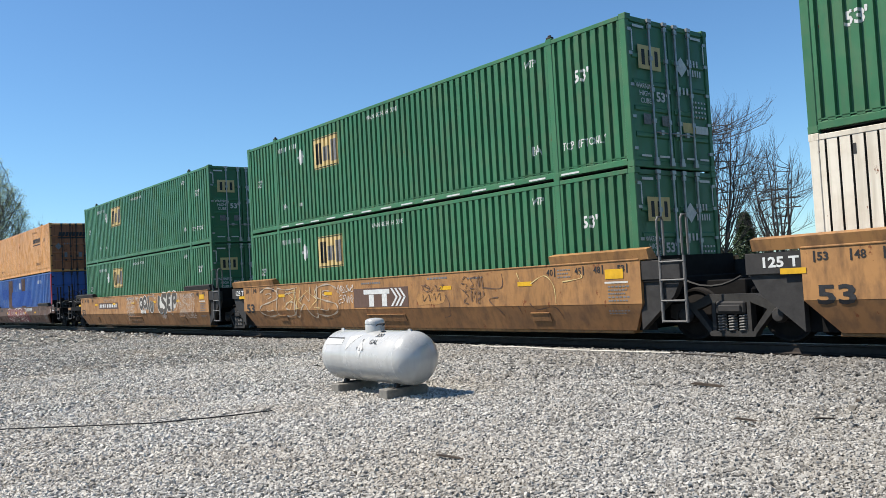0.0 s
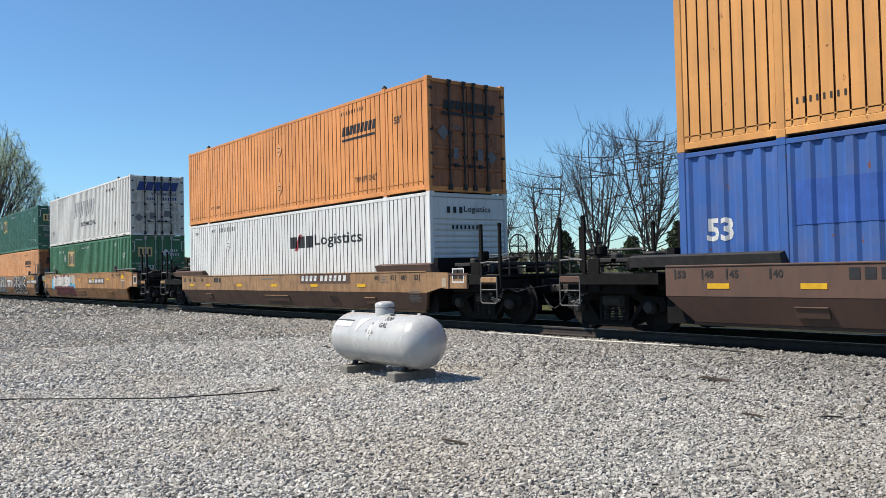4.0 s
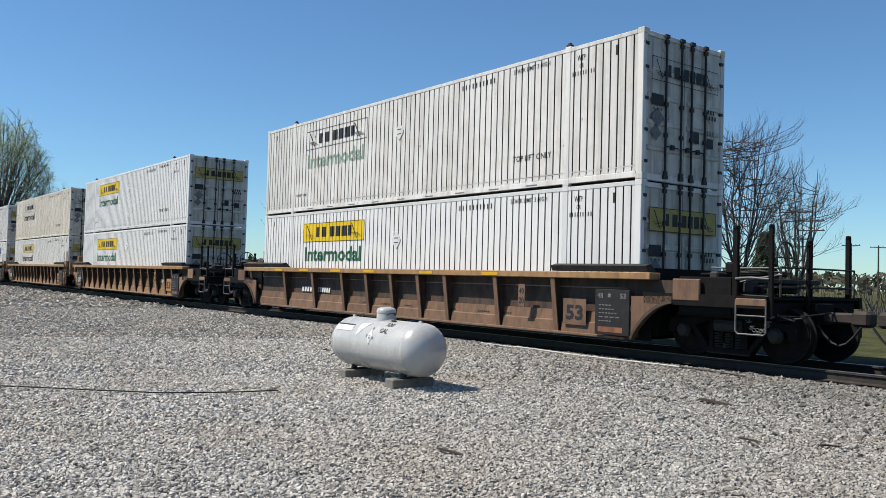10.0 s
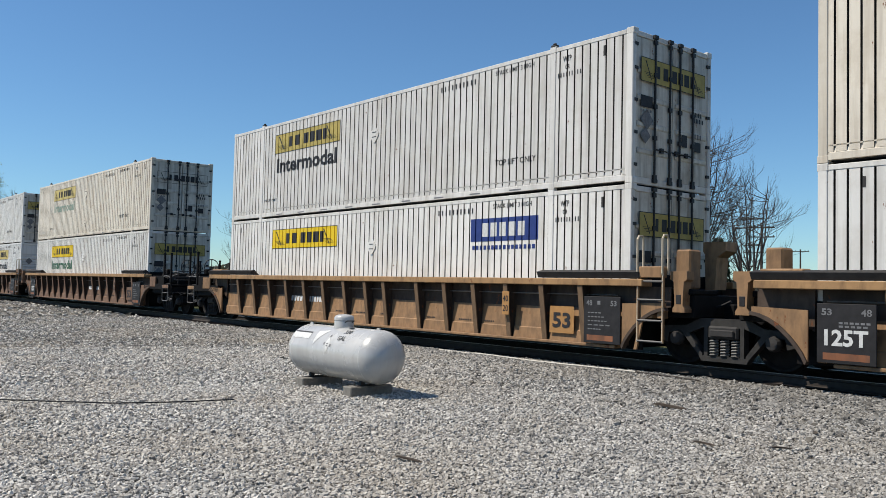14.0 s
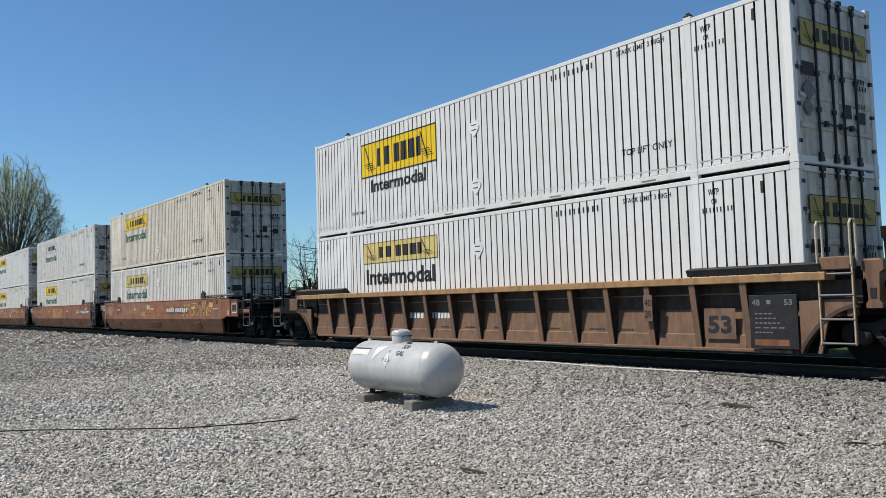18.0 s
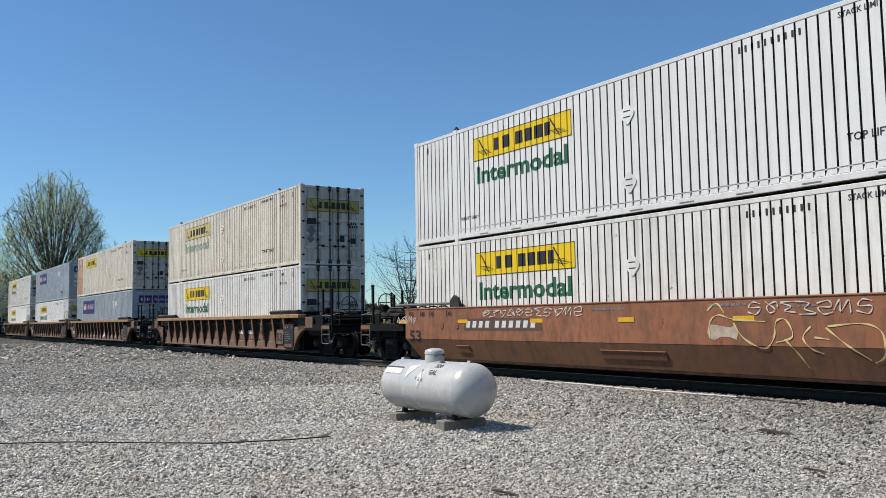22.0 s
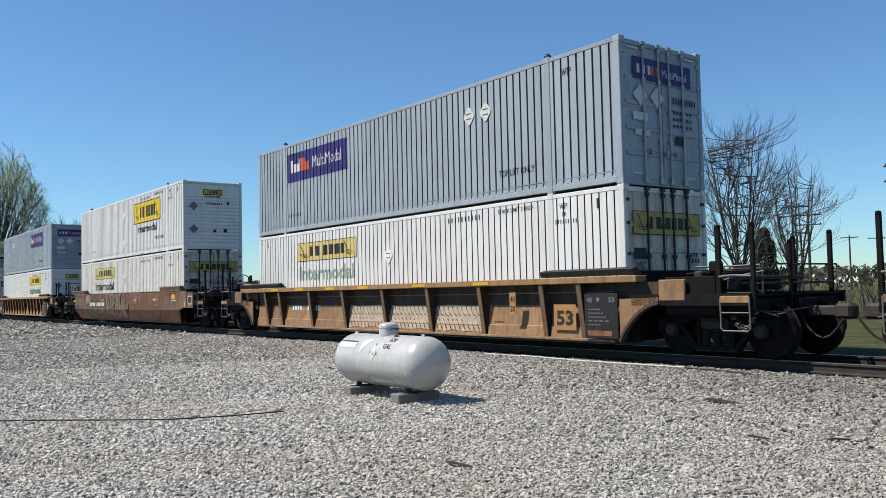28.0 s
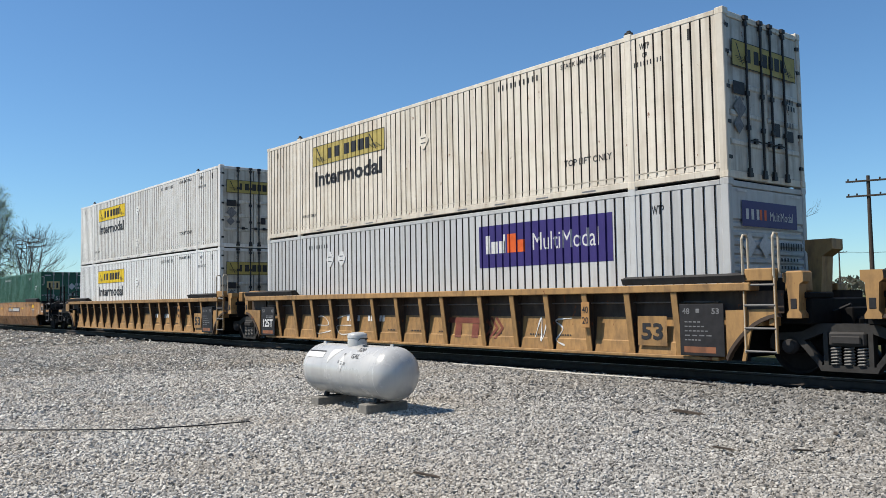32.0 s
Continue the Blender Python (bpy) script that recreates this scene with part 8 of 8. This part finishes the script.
for k, (x, z, w, h) in enumerate(((-13.0, 1.12, 0.22, 0.30), (-12.6, 1.15, 0.20, 0.48), (-12.4, 1.15, 0.56, 0.15), (-11.76, 1.12, 0.20, 0.38), (-11.76, 1.56, 0.20, 0.09), (-11.42, 1.40, 0.44, 0.14), (-11.42, 1.14, 0.17, 0.26), (-10.97, 1.10, 0.22, 0.50), (-10.65, 1.08, 0.22, 0.55), (-10.42, 1.30, 0.22, 0.12), (-10.2, 1.05, 0.22, 0.62), (-9.9, 1.42, 0.3, 0.12))):
    on_car(CARS[15], "graffiti_fill", ("block", k), lambda bm: quad(bm, ((x + 0.02, z), (x + w, z + 0.02), (x + w - 0.02, z + h), (x, z + h - 0.03))), "camotan", -CAR_W - 0.004)
for k, (x0, x1, z0, z1) in enumerate(((-9.8, -9.0, 0.98, 1.25), (-8.9, -8.5, 1.3, 1.6), (-13.6, -13.1, 1.15, 1.5), (-9.2, -8.2, 1.1, 1.2))):
    on_car(CARS[15], "graffiti_fill", ("smear", k), lambda bm: ragged(bm, x0, x1, z0, z1, random.Random(k)), ("tanplate", "dimspray", "umber", "tanplate")[k], -CAR_W - 0.003)
scrawl(CARS[15], 152, -15.4, -14.6, 1.05, 1.5, 3, 3, "offwhite", 0.010)
graffiti(CARS[15], 151, -4.2, -0.6, 0.95, 1.6, None, "buff", 6, 0.02)
scrawl(CARS[17], 17, -13.2, -9.0, 1.44, 1.63, 1, 11, "offwhite", 0.013)
scrawl(CARS[17], 18, -16.7, -15.7, 1.30, 1.50, 1, 5, "offwhite", 0.012)
scrawl(CARS[17], 19, -5.5, -3.1, 1.40, 1.64, 1, 7, "offwhite", 0.013)
sprayed(CARS[17], "curls", [((-6.12, 1.02), (-6.10, 1.30), (-5.92, 1.42), (-5.6, 1.34), (-5.0, 1.30)), ((-5.62, 1.28), (-5.42, 1.02), (-5.05, 0.86), (-4.86, 1.02), (-4.80, 1.30), (-4.62, 1.32), (-4.52, 1.06), (-4.82, 0.96)), ((-4.66, 1.02), (-4.48, 0.82), (-4.33, 0.56)), ((-4.2, 1.22), (-4.34, 1.05), (-4.22, 0.88), (-4.02, 0.80)), ((-4.15, 1.05), (-3.9, 1.02)), ((-3.95, 1.20), (-3.65, 0.96), (-3.30, 0.72)), ((-3.92, 1.22), (-3.35, 1.26), (-3.08, 1.12), (-3.08, 0.80), (-3.25, 0.68)), ((-6.15, 1.50), (-5.95, 1.62), (-5.80, 1.46))], "buff", 0.018)
on_car(CARS[17], "graffiti_fill", "pale_patch", lambda bm: ragged(bm, -6.1, -5.6, 0.98, 1.26, random.Random(4)), "dimspray", -CAR_W - 0.004)
rng = random.Random(23)
HUES = ("camotan", "camorose", "umber", "camogreen", "lowbrown", "camotan", "camorose")
mural(CARS[23], 23, [(-14.0, -6.9, 0.42, 1.66, "umber"), (-8.2, -1.6, 0.42, 1.66, "lowbrown")] + [(q, q + rng.uniform(0.25, 0.8), z, min(1.66, z + rng.uniform(0.25, 0.65)), rng.choice(HUES)) for q, z in ((-13.9 + 0.27 * k, rng.uniform(0.42, 1.25)) for k in range(26))], row_of(-9.9, -7.0, 0.6, 1.64, 4), ROUND, "camotan", 0.05)
mural(CARS[23], 24, [], row_of(-5.6, -4.5, 1.2, 1.55, 3) + row_of(-3.2, -1.9, 1.1, 1.6, 3), SHARP, "dimspray", 0.012, -CAR_W - 0.055)
on_car(CARS[23], "lettering", "mural_number", lambda bm: (bars(bm, -12.95, 1.06, 1.0, 0.19, 4, 0.3, 0.2), bars(bm, -11.7, 1.06, 1.4, 0.19, 6, 0.3, 0.2)), "chalk", -CAR_W - 0.060, "white reporting marks")
mural(CARS[22], 221, [(-10.0, -8.2, 0.47, 1.12, "dimspray"), (-7.95, -6.15, 0.47, 1.12, "dimspray"), (-5.9, -4.15, 0.47, 1.12, "dimspray")], [], ROUND, "ink", 0.02, BAY)
for k in range(33):
    q = -9.95 + 0.175 * k
    if min(abs(q - r) for r in RIBS_11) > 0.12:
        on_car(CARS[22], "graffiti_line", ("stripe", k), lambda bm: (ribbon(bm, ((q - 0.1, 1.08), (q, 0.9), (q + 0.14, 0.84)), 0.016), ribbon(bm, ((q - 0.08, 0.78), (q + 0.05, 0.62), (q + 0.12, 0.5)), 0.018), [setattr(v.co, "y", v.co.y - 0.006) for v in bm.verts]), "umber", BAY)
for c, q in ((10, -7.32), (25, -7.67)):
    brand_plate(CARS[c], q, 0.60, 2.4, 0.5, None, "fadered", BAY)
for c in (8, 22):
    for q in (-14.6, -12.9, -11.0, -9.2, -6.6, -4.2):
        on_car(CARS[c], "reflector", ("chord_patch", q), lambda bm: rect(bm, q, 1.555, 0.55, 0.07), "gold", -CAR_W - 0.036)
for c, seed, a, b, f, l in ((20, 20, -12.4, -9.2, None, "offwhite"), (20, 201, -7.0, -4.4, None, "ink"), (25, 25, -13.4, -11.0, None, "offwhite"), (13, 13, -14.2, -10.5, None, "buff"), (9, 91, -8.8, -8.0, None, "offwhite"), (10, 92, -9.0, -8.2, None, "offwhite"), (25, 251, -4.4, -3.5, None, "chalk")):
    graffiti(CARS[c], seed, a, b, 0.50, 1.12, f, l, max(2, int((b - a) / 0.97)), 0.02, BAY)
# one letter-like piece to a bay, on a darker sprayed ground
for k, x in enumerate(RIBS_15[2:-1]):
    a, b = RIBS_15[k + 3] + 0.13, x - 0.13
    on_car(CARS[19], "graffiti_fill", ("bay_ground", k), lambda bm: (ragged(bm, a + 0.03, b - 0.03, 0.50, 1.08, random.Random(k), 0.03), [setattr(v.co, "y", v.co.y + 0.004) for v in bm.verts]), ("umber", "sootspray", "umber", "maroon")[k % 4], BAY)
    graffiti(CARS[19], 190 + k, a + 0.10, b - 0.10, 0.54, 1.06, ("dimspray", "cyan", "camorose", "offwhite", "dimspray", "camotan")[k % 6], "ink", 1, 0.015, BAY)


# ---------------------------------------------------------------- motion of the train
def motions():
    for thing, station, z in MOVERS:
        walk(thing, [(t, pose(x + station, TRACK_Y, z)) for t, x in RUN])


motions()
